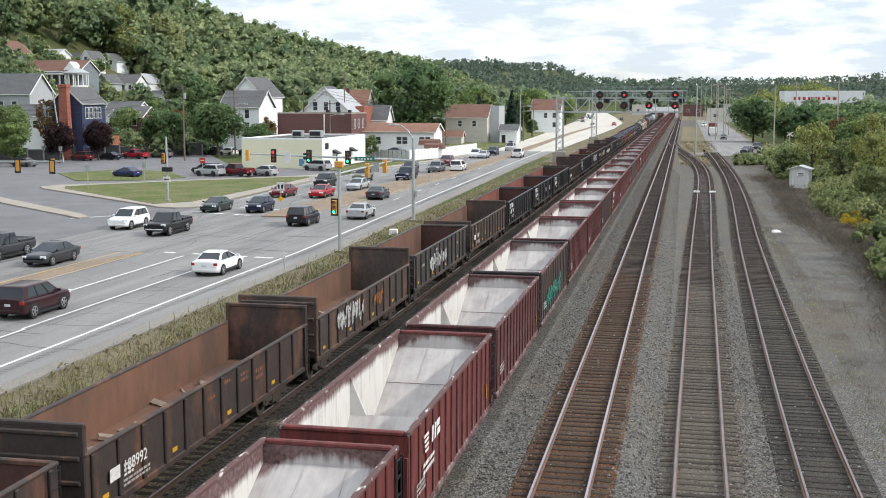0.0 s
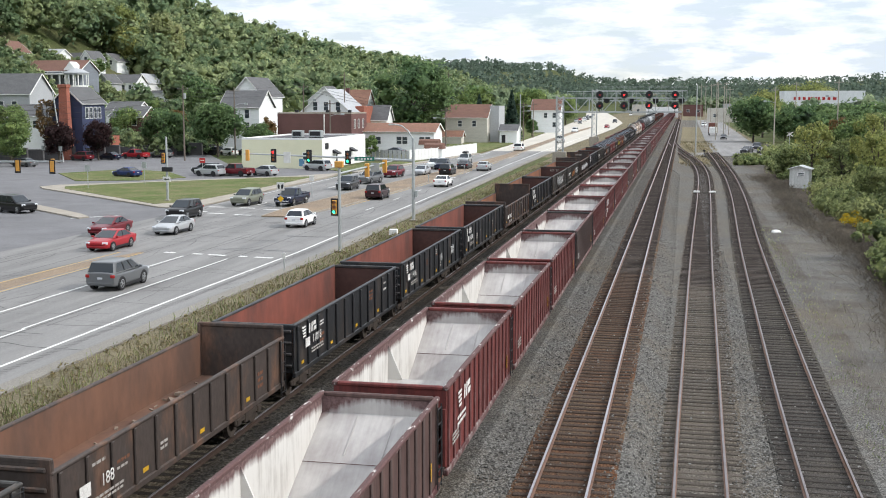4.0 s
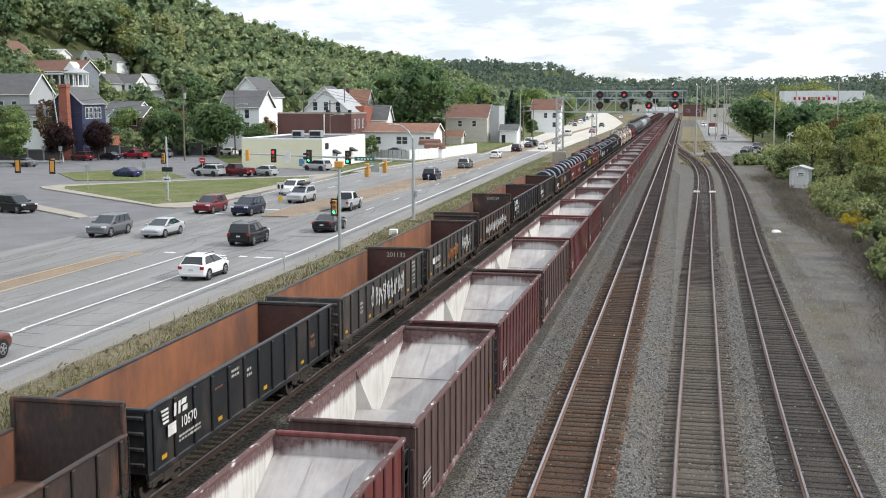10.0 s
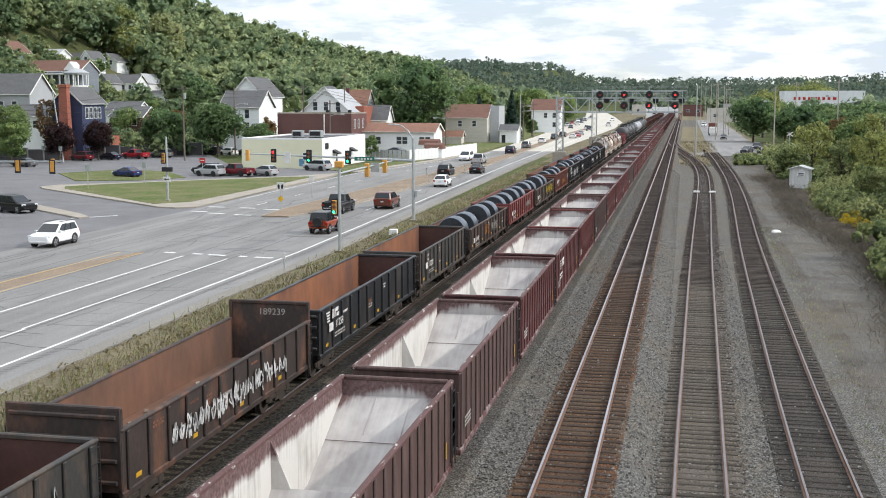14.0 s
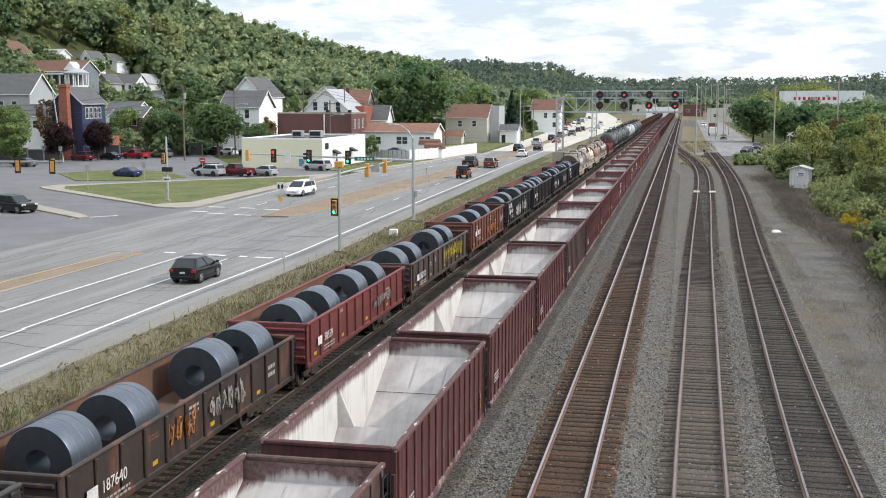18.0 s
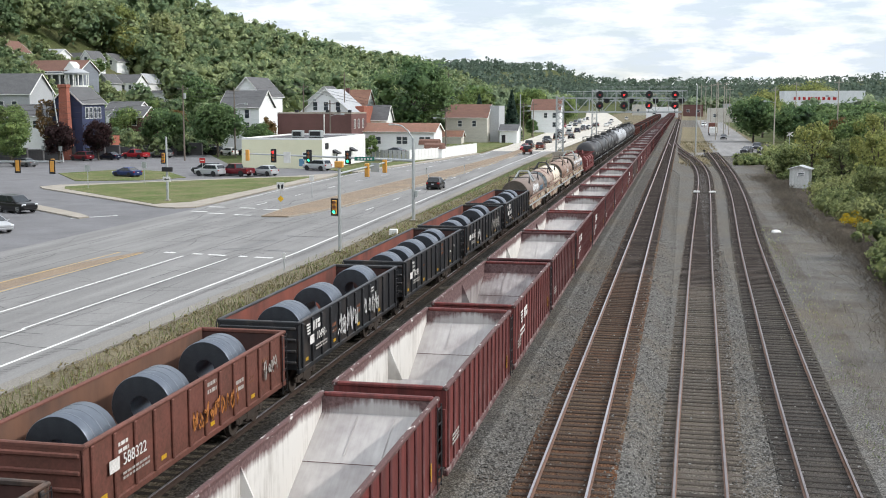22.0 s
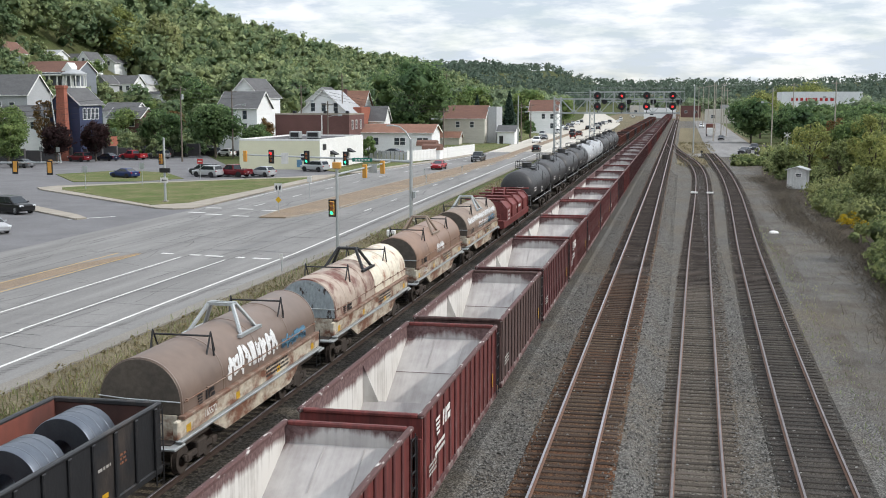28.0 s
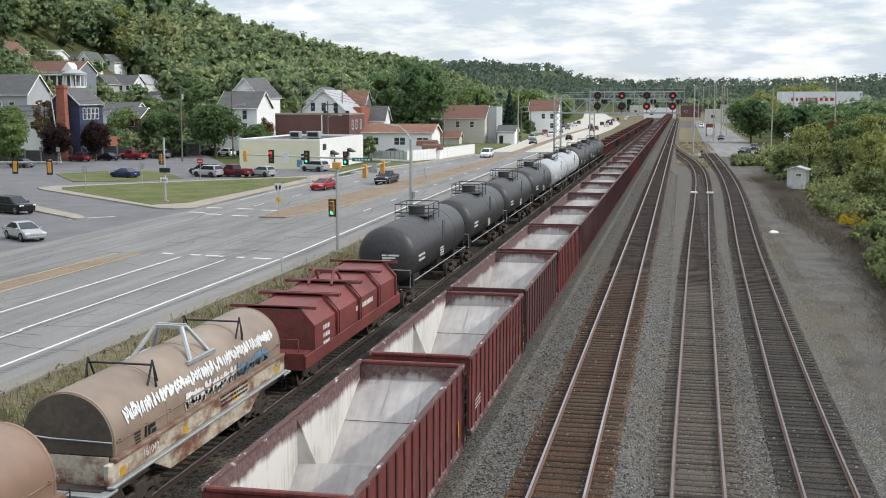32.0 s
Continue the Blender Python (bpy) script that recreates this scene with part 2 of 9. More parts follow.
M = {}
M["ballast"] = gravel_mat("ballast", (0.042, 0.041, 0.038), (0.25, 0.241, 0.224), (0.11, 0.096, 0.08), 0.5, 15)
# darker gravel for the strip between the trains and the outer track
M["ballast_dark"] = gravel_mat("dark_ballast", (0.03, 0.027, 0.024), (0.16, 0.148, 0.13), (0.055, 0.046, 0.036), 0.6, 13)
M["stone"] = mat("ballast_stone", (0.17, 0.164, 0.153), (0.105, 0.1, 0.093), rough=0.95, big=3, fine=30, grain=0.15, bump=0.2, island=0.6, spec=0.1)
M["dirt"] = gravel_mat("yard_dirt", (0.085, 0.079, 0.07), (0.215, 0.203, 0.186), (0.07, 0.058, 0.046), 0.85, 20, 0.25)
M["lane"] = gravel_mat("packed_lane_gravel", (0.105, 0.1, 0.093), (0.235, 0.225, 0.21), (0.085, 0.075, 0.063), 0.85, 22, 0.3)
M["soil"] = gravel_mat("brown_soil", (0.075, 0.06, 0.046), (0.15, 0.122, 0.095), (0.06, 0.05, 0.036), 0.7, 22, 0.4)
M["grass"] = mat("lawn", (0.095, 0.125, 0.045), (0.20, 0.172, 0.10), rough=1, big=0.28, fine=26, grain=0.45, bump=0.5, spec=0.05)
M["straw"] = mat("dry_straw_ground", (0.19, 0.162, 0.105), (0.115, 0.102, 0.07), rough=1, big=0.16, fine=9, grain=0.3, bump=0.4, spec=0.05)
M["field"] = mat("hill_ground", (0.07, 0.09, 0.035), (0.12, 0.11, 0.06), rough=1, big=0.05, fine=3, grain=0.3, bump=0.3, spec=0.05)
M["asphalt"] = mat("asphalt", (0.245, 0.238, 0.229), (0.165, 0.16, 0.155), rough=0.9, big=0.3, fine=22, grain=0.10, bump=0.3, amount=0.6, stretch=(1.8, 0.16, 1), spec=0.2)
M["pale_road"] = mat("pale_far_road", (0.52, 0.485, 0.42), (0.42, 0.39, 0.34), rough=0.85, big=0.2, fine=12, grain=0.06, amount=0.5, stretch=(1.8, 0.16, 1), spec=0.2)
M["asphalt_old"] = mat("old_asphalt", (0.18, 0.177, 0.182), (0.125, 0.122, 0.125), rough=0.9, big=0.2, fine=30, grain=0.16, bump=0.3, spec=0.2)
M["shoulder"] = mat("sandy_shoulder", (0.25, 0.232, 0.205), (0.19, 0.177, 0.158), rough=1, big=0.4, fine=24, grain=0.15, bump=0.4, stretch=(1, 0.3, 1), spec=0.1)
M["groove"] = mat("worn_groove", (0.14, 0.135, 0.13), (0.11, 0.106, 0.10), rough=0.9, grain=0.2)
M["crack"] = mat("tar_seam", (0.07, 0.068, 0.066), rough=0.8, grain=0.2)
M["white_line"] = mat("white_road_paint", (0.72, 0.72, 0.69), (0.45, 0.44, 0.42), rough=0.8, big=1.5, fine=30, amount=0.4)
M["yellow_line"] = mat("yellow_road_paint", (0.52, 0.33, 0.09), (0.35, 0.26, 0.14), rough=0.8, big=1.5, fine=30, amount=0.5)
M["median"] = mat("median_paving", (0.27, 0.205, 0.145), (0.19, 0.155, 0.125), rough=0.95, big=0.3, fine=18, grain=0.25, bump=0.4, spec=0.1)
M["concrete"] = mat("concrete", (0.35, 0.315, 0.265), (0.25, 0.225, 0.19), rough=0.9, big=0.7, fine=25, grain=0.12, bump=0.25, spec=0.2)
M["rail"] = mat("rail_steel_rust", (0.20, 0.105, 0.065), (0.11, 0.065, 0.048), rough=0.6, metal=0.4, big=3, fine=40)
M["rail_dark"] = mat("dark_rail_steel", (0.07, 0.045, 0.034), (0.04, 0.03, 0.026), rough=0.6, metal=0.3, big=3, fine=40)
M["rail_head"] = mat("worn_rail_head", (0.46, 0.44, 0.47), (0.38, 0.33, 0.33), rough=0.32, metal=0.9, big=1.2, fine=40, stretch=(1, 0.1, 1), bump=0)
M["rail_head_dull"] = mat("dull_rail_head", (0.235, 0.21, 0.21), (0.155, 0.13, 0.125), rough=0.5, metal=0.6, big=1.2, fine=40, bump=0)
M["tie"] = mat("tie_wood", (0.074, 0.065, 0.058), (0.034, 0.03, 0.027), rough=0.95, big=4, fine=30, grain=0.3, bump=0.5, rnd=0.3, stretch=(1, 4, 1), spec=0.1)
M["tie_rust"] = mat("rust_stained_tie", (0.078, 0.056, 0.044), (0.042, 0.033, 0.028), rough=0.95, big=3, fine=30, grain=0.3, bump=0.5, rnd=0.25, stretch=(1, 4, 1), spec=0.1)
M["tie_dark"] = mat("dark_tie", (0.036, 0.031, 0.027), (0.02, 0.018, 0.016), rough=0.9, big=4, fine=30, grain=0.3, bump=0.5, spec=0.1)
M["tie_grey"] = mat("weathered_tie", (0.105, 0.09, 0.075), (0.05, 0.042, 0.036), rough=0.95, big=4, fine=30, grain=0.3, bump=0.5, rnd=0.35, stretch=(1, 4, 1), spec=0.1)
M["tie_joined"] = mat("tie_wood_far", (0.08, 0.066, 0.057), (0.045, 0.038, 0.034), rough=0.95, big=4, fine=30, grain=0.3, bump=0.4, island=0.3, spec=0.1)
M["rustbed"] = gravel_mat("rusty_crib_ballast", (0.04, 0.03, 0.024), (0.15, 0.09, 0.055), (0.15, 0.062, 0.026), 0.75, 16, 0.5)
M["bed_tan"] = gravel_mat("dusty_crib_ballast", (0.06, 0.053, 0.045), (0.21, 0.19, 0.165), (0.12, 0.095, 0.07), 0.6, 16, 0.5)
M["bed_oily"] = gravel_mat("oily_crib_ballast", (0.028, 0.026, 0.023), (0.10, 0.094, 0.086), (0.042, 0.037, 0.031), 0.6, 16, 0.5)
M["bed"] = gravel_mat("fouled_crib_ballast", (0.045, 0.041, 0.036), (0.165, 0.152, 0.135), (0.075, 0.064, 0.052), 0.6, 16, 0.5)
M["galv"] = mat("galvanised_steel", (0.44, 0.46, 0.46), (0.34, 0.36, 0.36), rough=0.5, metal=0.5, big=2, fine=30, bump=0.03)
M["dark_metal"] = mat("dark_metal", (0.035, 0.035, 0.037), rough=0.5, metal=0.4, big=3, bump=0.05)
M["black"] = mat("black_plastic", (0.018, 0.018, 0.02), rough=0.55, bump=0.0)
M["rubber"] = mat("tyre_rubber", (0.022, 0.022, 0.023), rough=0.85, bump=0.05)
M["rim"] = mat("alloy_rim", (0.45, 0.46, 0.47), rough=0.35, metal=0.8, bump=0)
M["chrome"] = mat("chrome", (0.65, 0.66, 0.67), rough=0.15, metal=1.0, bump=0)
M["glass"] = glass_mat("car_glass")
M["window"] = glass_mat("house_window", (0.05, 0.06, 0.07), 0.08)
M["headlamp"] = glass_mat("headlamp", (0.65, 0.67, 0.70), 0.15)
M["taillamp"] = glass_mat("tail_lamp", (0.30, 0.015, 0.015), 0.2)
M["plate"] = mat("number_plate", (0.55, 0.57, 0.60), rough=0.5, bump=0)
M["white"] = mat("white_paint", (0.78, 0.78, 0.76), (0.66, 0.65, 0.62), rough=0.6, big=0.5, amount=0.35, bump=0.05)
M["letter"] = mat("white_stencil", (0.72, 0.71, 0.68), (0.50, 0.48, 0.45), rough=0.7, big=2, amount=0.5, bump=0)
M["letter_old"] = mat("faded_stencil", (0.42, 0.40, 0.37), (0.28, 0.26, 0.24), rough=0.8, big=2, amount=0.6, bump=0)
M["rust_patch"] = mat("rust_scab", (0.20, 0.085, 0.045), (0.13, 0.06, 0.04), rough=0.9, big=3, amount=0.6, bump=0.1)
M["reflect"] = mat("yellow_reflector", (0.62, 0.36, 0.02), (0.45, 0.27, 0.03), rough=0.4, bump=0)
M["spray_white"] = mat("white_spray_paint", (0.70, 0.70, 0.69), (0.55, 0.55, 0.54), rough=0.6, bump=0)
M["spray_green"] = mat("green_spray_paint", (0.06, 0.30, 0.22), rough=0.6, bump=0)
M["spray_yellow"] = mat("yellow_spray_paint", (0.55, 0.42, 0.03), rough=0.6, bump=0)
M["spray_orange"] = mat("orange_spray_paint", (0.50, 0.19, 0.05), rough=0.6, bump=0)
M["spray_blue"] = mat("blue_spray_paint", (0.12, 0.26, 0.38), rough=0.6, bump=0)
M["coil"] = mat("rolled_steel_coil", (0.13, 0.15, 0.18), (0.09, 0.105, 0.13), rough=0.4, metal=0.5, big=0.7, fine=18, stretch=(1, 6, 6), grain=0.08, bump=0.03)
M["coil_end"] = mat("coil_edge_windings", (0.045, 0.052, 0.06), (0.03, 0.035, 0.042), rough=0.55, metal=0.4, big=4, fine=60, bump=0.1)
M["timber"] = mat("rough_timber", (0.26, 0.15, 0.085), (0.16, 0.095, 0.06), rough=0.9, big=2, fine=14, stretch=(1, 0.2, 1))
M["band"] = mat("steel_band", (0.16, 0.18, 0.21), rough=0.4, metal=0.6, bump=0)
M["truck"] = mat("bogie_grime", (0.075, 0.06, 0.05), (0.045, 0.038, 0.034), rough=0.85, metal=0.2, big=3)
M["brown"] = mat("weathered_brown_paint", (0.042, 0.031, 0.027), (0.15, 0.07, 0.042), rough=0.7, big=1.1, fine=9, amount=0.6, edge=(0.5, 0.74), stretch=(1, 1, 0.5))
M["brown2"] = mat("faded_brown_paint", (0.055, 0.042, 0.036), (0.15, 0.08, 0.05), rough=0.7, big=1.1, fine=9, amount=0.6, edge=(0.5, 0.74), stretch=(1, 1, 0.5))
M["carblack"] = mat("weathered_black_paint", (0.021, 0.022, 0.024), (0.075, 0.06, 0.05), rough=0.5, big=0.9, fine=10, amount=0.6, edge=(0.5, 0.74), stretch=(1, 1, 0.5))
M["cargrey"] = mat("weathered_grey_black_paint", (0.043, 0.041, 0.038), (0.115, 0.078, 0.056), rough=0.65, big=0.9, fine=10, amount=0.6, edge=(0.48, 0.72), stretch=(1, 1, 0.5))
M["carred"] = mat("weathered_red_paint", (0.165, 0.04, 0.038), (0.105, 0.036, 0.032), rough=0.65, big=0.6, fine=10, amount=0.6)
M["carrust"] = mat("rusted_red_paint", (0.15, 0.055, 0.04), (0.10, 0.043, 0.03), rough=0.75, big=0.7, fine=9, amount=0.6)
M["in_rust"] = mat("rusty_inner_plate", (0.235, 0.095, 0.045), (0.115, 0.055, 0.038), rough=0.85, big=0.8, fine=3.5, amount=0.62, grain=0.07, bump=0.05, stretch=(1, 0.55, 0.3), edge=(0.40, 0.66))
M["in_brown"] = mat("brown_inner_plate", (0.16, 0.08, 0.05), (0.085, 0.05, 0.037), rough=0.85, big=0.8, fine=3.5, amount=0.62, grain=0.07, bump=0.05, stretch=(1, 0.55, 0.3), edge=(0.40, 0.66))
M["in_red"] = mat("red_inner_plate", (0.205, 0.062, 0.042), (0.10, 0.04, 0.032), rough=0.85, big=0.8, fine=3.5, amount=0.62, grain=0.07, bump=0.05, stretch=(1, 0.55, 0.3), edge=(0.40, 0.66))
# end sheets darker than the sides: the shade inside is put into their paint
M["in_end"] = mat("shaded_end_sheet", (0.078, 0.037, 0.03), (0.05, 0.028, 0.025), rough=0.85, big=0.7, fine=5, amount=0.6, grain=0.08, bump=0.05)
M["debris"] = mat("scrap_debris", (0.30, 0.245, 0.19), (0.15, 0.10, 0.075), rough=0.95, big=2, fine=9, island=0.3)
M["hop_red"] = mat("oxide_red_hopper_paint", (0.155, 0.032, 0.028), (0.075, 0.024, 0.021), rough=0.6, big=2.2, fine=9, amount=0.6, stretch=(1, 1, 0.13), grain=0.16)
M["hop_maroon"] = mat("maroon_hopper_paint", (0.085, 0.028, 0.028), (0.05, 0.023, 0.022), rough=0.65, big=2.2, fine=9, amount=0.6, stretch=(1, 1, 0.13), grain=0.16)
M["hop_dark"] = mat("dark_brown_hopper_paint", (0.062, 0.034, 0.030), (0.10, 0.058, 0.05), rough=0.7, big=2.2, fine=9, amount=0.6, stretch=(1, 1, 0.13), grain=0.16)
M["hop_black"] = mat("black_hopper_paint", (0.030, 0.028, 0.028), (0.055, 0.048, 0.044), rough=0.7, big=0.5, fine=7, amount=0.6)
M["hop_rim"] = mat("chalky_rim", (0.095, 0.048, 0.045), (0.62, 0.59, 0.56), rough=0.8, big=3.5, fine=16, amount=0.6, edge=(0.58, 0.68), stretch=(2.2, 0.6, 1))
M["hop_sill"] = mat("dusty_side_sill", (0.085, 0.034, 0.032), (0.34, 0.29, 0.27), rough=0.8, big=2.4, fine=14, amount=0.5, edge=(0.48, 0.7))
M["hop_rib"] = mat("streaked_rib_red", (0.10, 0.029, 0.028), (0.42, 0.35, 0.33), rough=0.7, big=2.4, fine=8, amount=0.5, stretch=(1, 1, 0.2), edge=(0.47, 0.72))
M["hop_rib_dark"] = mat("streaked_rib_dark", (0.055, 0.033, 0.030), (0.16, 0.12, 0.105), rough=0.75, big=1.1, fine=8, amount=0.4, stretch=(1, 1, 0.35))
for key, name, dust in (("lining", "dusted_hopper_lining", 1.0), ("lining_low", "bare_hopper_lining", 0.15), ("lining_mid", "half_dusted_hopper_lining", 0.6)):
    M[key] = lining_mat(name, dust, True)
    M[key + "_side"] = lining_mat(name + "_side", dust)
M["hood_brown"] = mat("brown_coil_hood", (0.195, 0.142, 0.112), (0.145, 0.108, 0.088), rough=0.45, big=0.35, fine=3, amount=0.6, grain=0.04, bump=0.03)
M["hood_tan"] = mat("tan_coil_hood", (0.285, 0.18, 0.125), (0.20, 0.135, 0.10), rough=0.42, big=0.35, fine=3, amount=0.6, grain=0.04, bump=0.03)
M["hood_dusty"] = mat("dusty_coil_hood", (0.30, 0.235, 0.18), (0.19, 0.14, 0.11), rough=0.5, big=0.5, fine=4, amount=0.6, grain=0.06, bump=0.03)
M["hood_white"] = mat("flaking_white_hood", (0.68, 0.62, 0.50), (0.30, 0.14, 0.08), rough=0.6, big=1.3, fine=5, amount=0.62, edge=(0.52, 0.68), grain=0.06)
M["hood_grey"] = mat("grey_brown_coil_hood", (0.40, 0.325, 0.265), (0.15, 0.06, 0.045), rough=0.6, big=0.9, fine=5, amount=0.62, edge=(0.48, 0.62), grain=0.06)
M["hood_end_grey"] = mat("spotted_grey_hood_end", (0.30, 0.335, 0.345), (0.045, 0.03, 0.028), rough=0.7, big=2.2, fine=8, amount=0.62, edge=(0.56, 0.62), stretch=(1.6, 1, 0.8))
# hood ends much darker than the hoods
M["hood_end"] = mat("dark_hood_end", (0.075, 0.062, 0.05), (0.11, 0.09, 0.07), rough=0.7, big=0.7, fine=8, amount=0.6)
M["frame_rust"] = mat("rust_streaked_sill", (0.50, 0.45, 0.36), (0.17, 0.075, 0.045), rough=0.75, big=1.5, fine=8, amount=0.62, edge=(0.44, 0.6), stretch=(1, 0.5, 1))
M["ledge_rust"] = mat("rusty_ledge", (0.17, 0.085, 0.055), (0.30, 0.25, 0.20), rough=0.8, big=1.5, fine=8, amount=0.5)
M["tank"] = mat("black_tank_paint", (0.030, 0.030, 0.032), (0.055, 0.053, 0.052), rough=0.45, big=0.4, fine=8, amount=0.5)
M["tank_grey"] = mat("grey_tank_paint", (0.42, 0.44, 0.46), (0.30, 0.30, 0.30), rough=0.5, big=0.4, fine=8, amount=0.5)
M["red_shield"] = mat("red_coil_cover", (0.20, 0.05, 0.045), (0.12, 0.035, 0.033), rough=0.6, big=0.6, fine=8, amount=0.6)


# ================= mesh helpers =================
class Geo:
    """A bag of faces for one mesh."""

    def __init__(self):
        self.v, self.f, self.smooth = [], [], []

    def add(self, verts, faces, smooth=False):
        o = len(self.v)
        self.v += [tuple(p) for p in verts]
        self.f += [tuple(i + o for i in f) for f in faces]
        self.smooth += [smooth] * len(faces)
        return self

    def box(self, x0, y0, z0, x1, y1, z1):
        x0, x1, y0, y1, z0, z1 = min(x0, x1), max(x0, x1), min(y0, y1), max(y0, y1), min(z0, z1), max(z0, z1)
        v = [(x, y, z) for z in (z0, z1) for y in (y0, y1) for x in (x0, x1)]
        return self.add(v, [(0, 2, 3, 1), (4, 5, 7, 6), (0, 1, 5, 4), (2, 6, 7, 3), (0, 4, 6, 2), (1, 3, 7, 5)])

    def cbox(self, x0, y0, z0, x1, y1, z1, b=0.02):
        """A box with chamfered edges."""
        lo, hi = (min(x0, x1), min(y0, y1), min(z0, z1)), (max(x0, x1), max(y0, y1), max(z0, z1))
        b = min(b, min(h - l for l, h in zip(lo, hi)) * 0.45)
        vs, idx = [], {}
        for c in itertools.product((0, 1), repeat=3):
            for ax in range(3):
                p = [(hi[i] - b if c[i] else lo[i] + b) for i in range(3)]
                p[ax] = hi[ax] if c[ax] else lo[ax]
                idx[c, ax] = len(vs)
                vs.append(p)
        fs = []
        for ax in range(3):
            u, w = [i for i in range(3) if i != ax]
            for s in (0, 1):
                ring = []
                for a, d in ((0, 0), (1, 0), (1, 1), (0, 1)):
                    c = [0, 0, 0]
                    c[ax], c[u], c[w] = s, a, d
                    ring.append(idx[tuple(c), ax])
                fs.append(tuple(ring if (s == 1) != (ax == 1) else ring[::-1]))
            for a, d in itertools.product((0, 1), repeat=2):
                c0, c1 = [0, 0, 0], [0, 0, 0]
                c0[u], c0[w], c1[u], c1[w] = a, d, a, d
                c0[ax], c1[ax] = 0, 1
                fs.append((idx[tuple(c0), u], idx[tuple(c1), u], idx[tuple(c1), w], idx[tuple(c0), w]))
        for c in itertools.product((0, 1), repeat=3):
            fs.append(tuple(idx[c, a] for a in range(3)))
        return self.add(vs, fs)

    def rod(self, p0, p1, r, n=8, r1=None, caps=True):
        p0, p1 = Vector(p0), Vector(p1)
        d = (p1 - p0).normalized()
        a = d.orthogonal().normalized()
        c = d.cross(a)
        r1 = r if r1 is None else r1
        v = []
        for p, q in ((p0, r), (p1, r1)):
            v += [p + (a * math.cos(2 * math.pi * i / n) + c * math.sin(2 * math.pi * i / n)) * q for i in range(n)]
        self.add(v, [(i, (i + 1) % n, n + (i + 1) % n, n + i) for i in range(n)], n > 6)
        if caps:
            self.add(v[:n], [tuple(range(n))[::-1]])
            self.add(v[n:], [tuple(range(n))])
        return self

    def path(self, pts, r, n=6):
        """A bent bar of one piece."""
        pts = [Vector(p) for p in pts]
        rings = []
        for i, p in enumerate(pts):
            d = (pts[min(i + 1, len(pts) - 1)] - pts[max(i - 1, 0)]).normalized()
            up = Vector((0.31, 0.17, 0.93)) if abs(d.z) < 0.8 else Vector((0.92, 0.3, 0.1))
            a = d.cross(up).normalized()
            c = a.cross(d)
            rings.append([p + (a * math.cos(2 * math.pi * k / n) + c * math.sin(2 * math.pi * k / n)) * r for k in range(n)])
        return self.loft(rings, smooth=n > 6)

    def beam(self, p0, p1, w, h):
        """A square bar from p0 to p1."""
        p0, p1 = Vector(p0), Vector(p1)
        d = (p1 - p0).normalized()
        up = Vector((0, 0, 1)) if abs(d.z) < 0.9 else Vector((0, 1, 0))
        a = d.cross(up).normalized() * w / 2
        c = a.cross(d).normalized() * h / 2
        v = [p + s * a + q * c for p in (p0, p1) for s, q in ((-1, -1), (1, -1), (1, 1), (-1, 1))]
        return self.add(v, [(0, 1, 2, 3), (7, 6, 5, 4), (0, 4, 5, 1), (1, 5, 6, 2), (2, 6, 7, 3), (3, 7, 4, 0)])

    def loft(self, rings, closed=True, caps=True, smooth=True):
        n = len(rings[0])
        v = [p for r in rings for p in r]
        f = []
        for k in range(len(rings) - 1):
            for i in range(n if closed else n - 1):
                j = (i + 1) % n
                f.append((k * n + i, k * n + j, (k + 1) * n + j, (k + 1) * n + i))
        self.add(v, f, smooth)
        if caps and closed:
            self.add(rings[0], [tuple(range(n))[::-1]])
            self.add(rings[-1], [tuple(range(n))])
        return self

    def prism(self, poly, axis, a, b):
        """poly: points in the other two axes, drawn out along the axis from a to b."""
        def at(p, s):
            q = list(p)
            q.insert(axis, s)
            return tuple(q)
        return self.loft([[at(p, a) for p in poly], [at(p, b) for p in poly]], smooth=False)

    def sheet(self, grid):
        """A surface from rows of points."""
        n = len(grid[0])
        v = [p for r in grid for p in r]
        return self.add(v, [(k * n + i, k * n + i + 1, (k + 1) * n + i + 1, (k + 1) * n + i) for k in range(len(grid) - 1) for i in range(n - 1)])

    def mesh(self, name, material):
        me = bpy.data.meshes.new(name)
        me.from_pydata(self.v, [], self.f)
        if any(self.smooth):
            me.polygons.foreach_set("use_smooth", self.smooth)
        me.materials.append(material)
        bm = bmesh.new()
        bm.from_mesh(me)
        if len(bm.faces) < 4000:
            bmesh.ops.recalc_face_normals(bm, faces=bm.faces)
            bm.to_mesh(me)
        bm.free()
        me.update()
        return me


def part(name, geo, material, parent, label="", at=None):
    """One mesh object under a thing or a part."""
    me = geo if isinstance(geo, bpy.types.Mesh) else geo.mesh(name, material)
    ob = new(name, me)
    ob.parent = parent
    if at is not None:
        ob.matrix_basis = at
    return tagged(ob, label)


def thing(name, label, category, group="", m=None, kind=""):
    ob = new(name)
    ob.empty_display_size = 0.3
    if m is not None:
        ob.matrix_basis = m
    return tagged(ob, label, category, group, kind)


def solid(name, geo, material, label="", category="", group="", kind="", m=None):
    ob = new(name, geo.mesh(name, material))
    if m is not None:
        ob.matrix_basis = m
    return tagged(ob, label, category, group, kind)


def writing(text, size, material, parent, at, name="lettering"):
    """Letters of the built-in font as a thin mesh. They stand in the local x-y plane of the pose at."""
    cu = bpy.data.curves.new(name, "FONT")
    cu.body, cu.size, cu.extrude, cu.align_x, cu.align_y = text, size, 0.004, "CENTER", "CENTER"
    tmp = bpy.data.objects.new(name, cu)
    me = bpy.data.meshes.new_from_object(tmp)
    bpy.data.objects.remove(tmp)
    me.materials.clear()
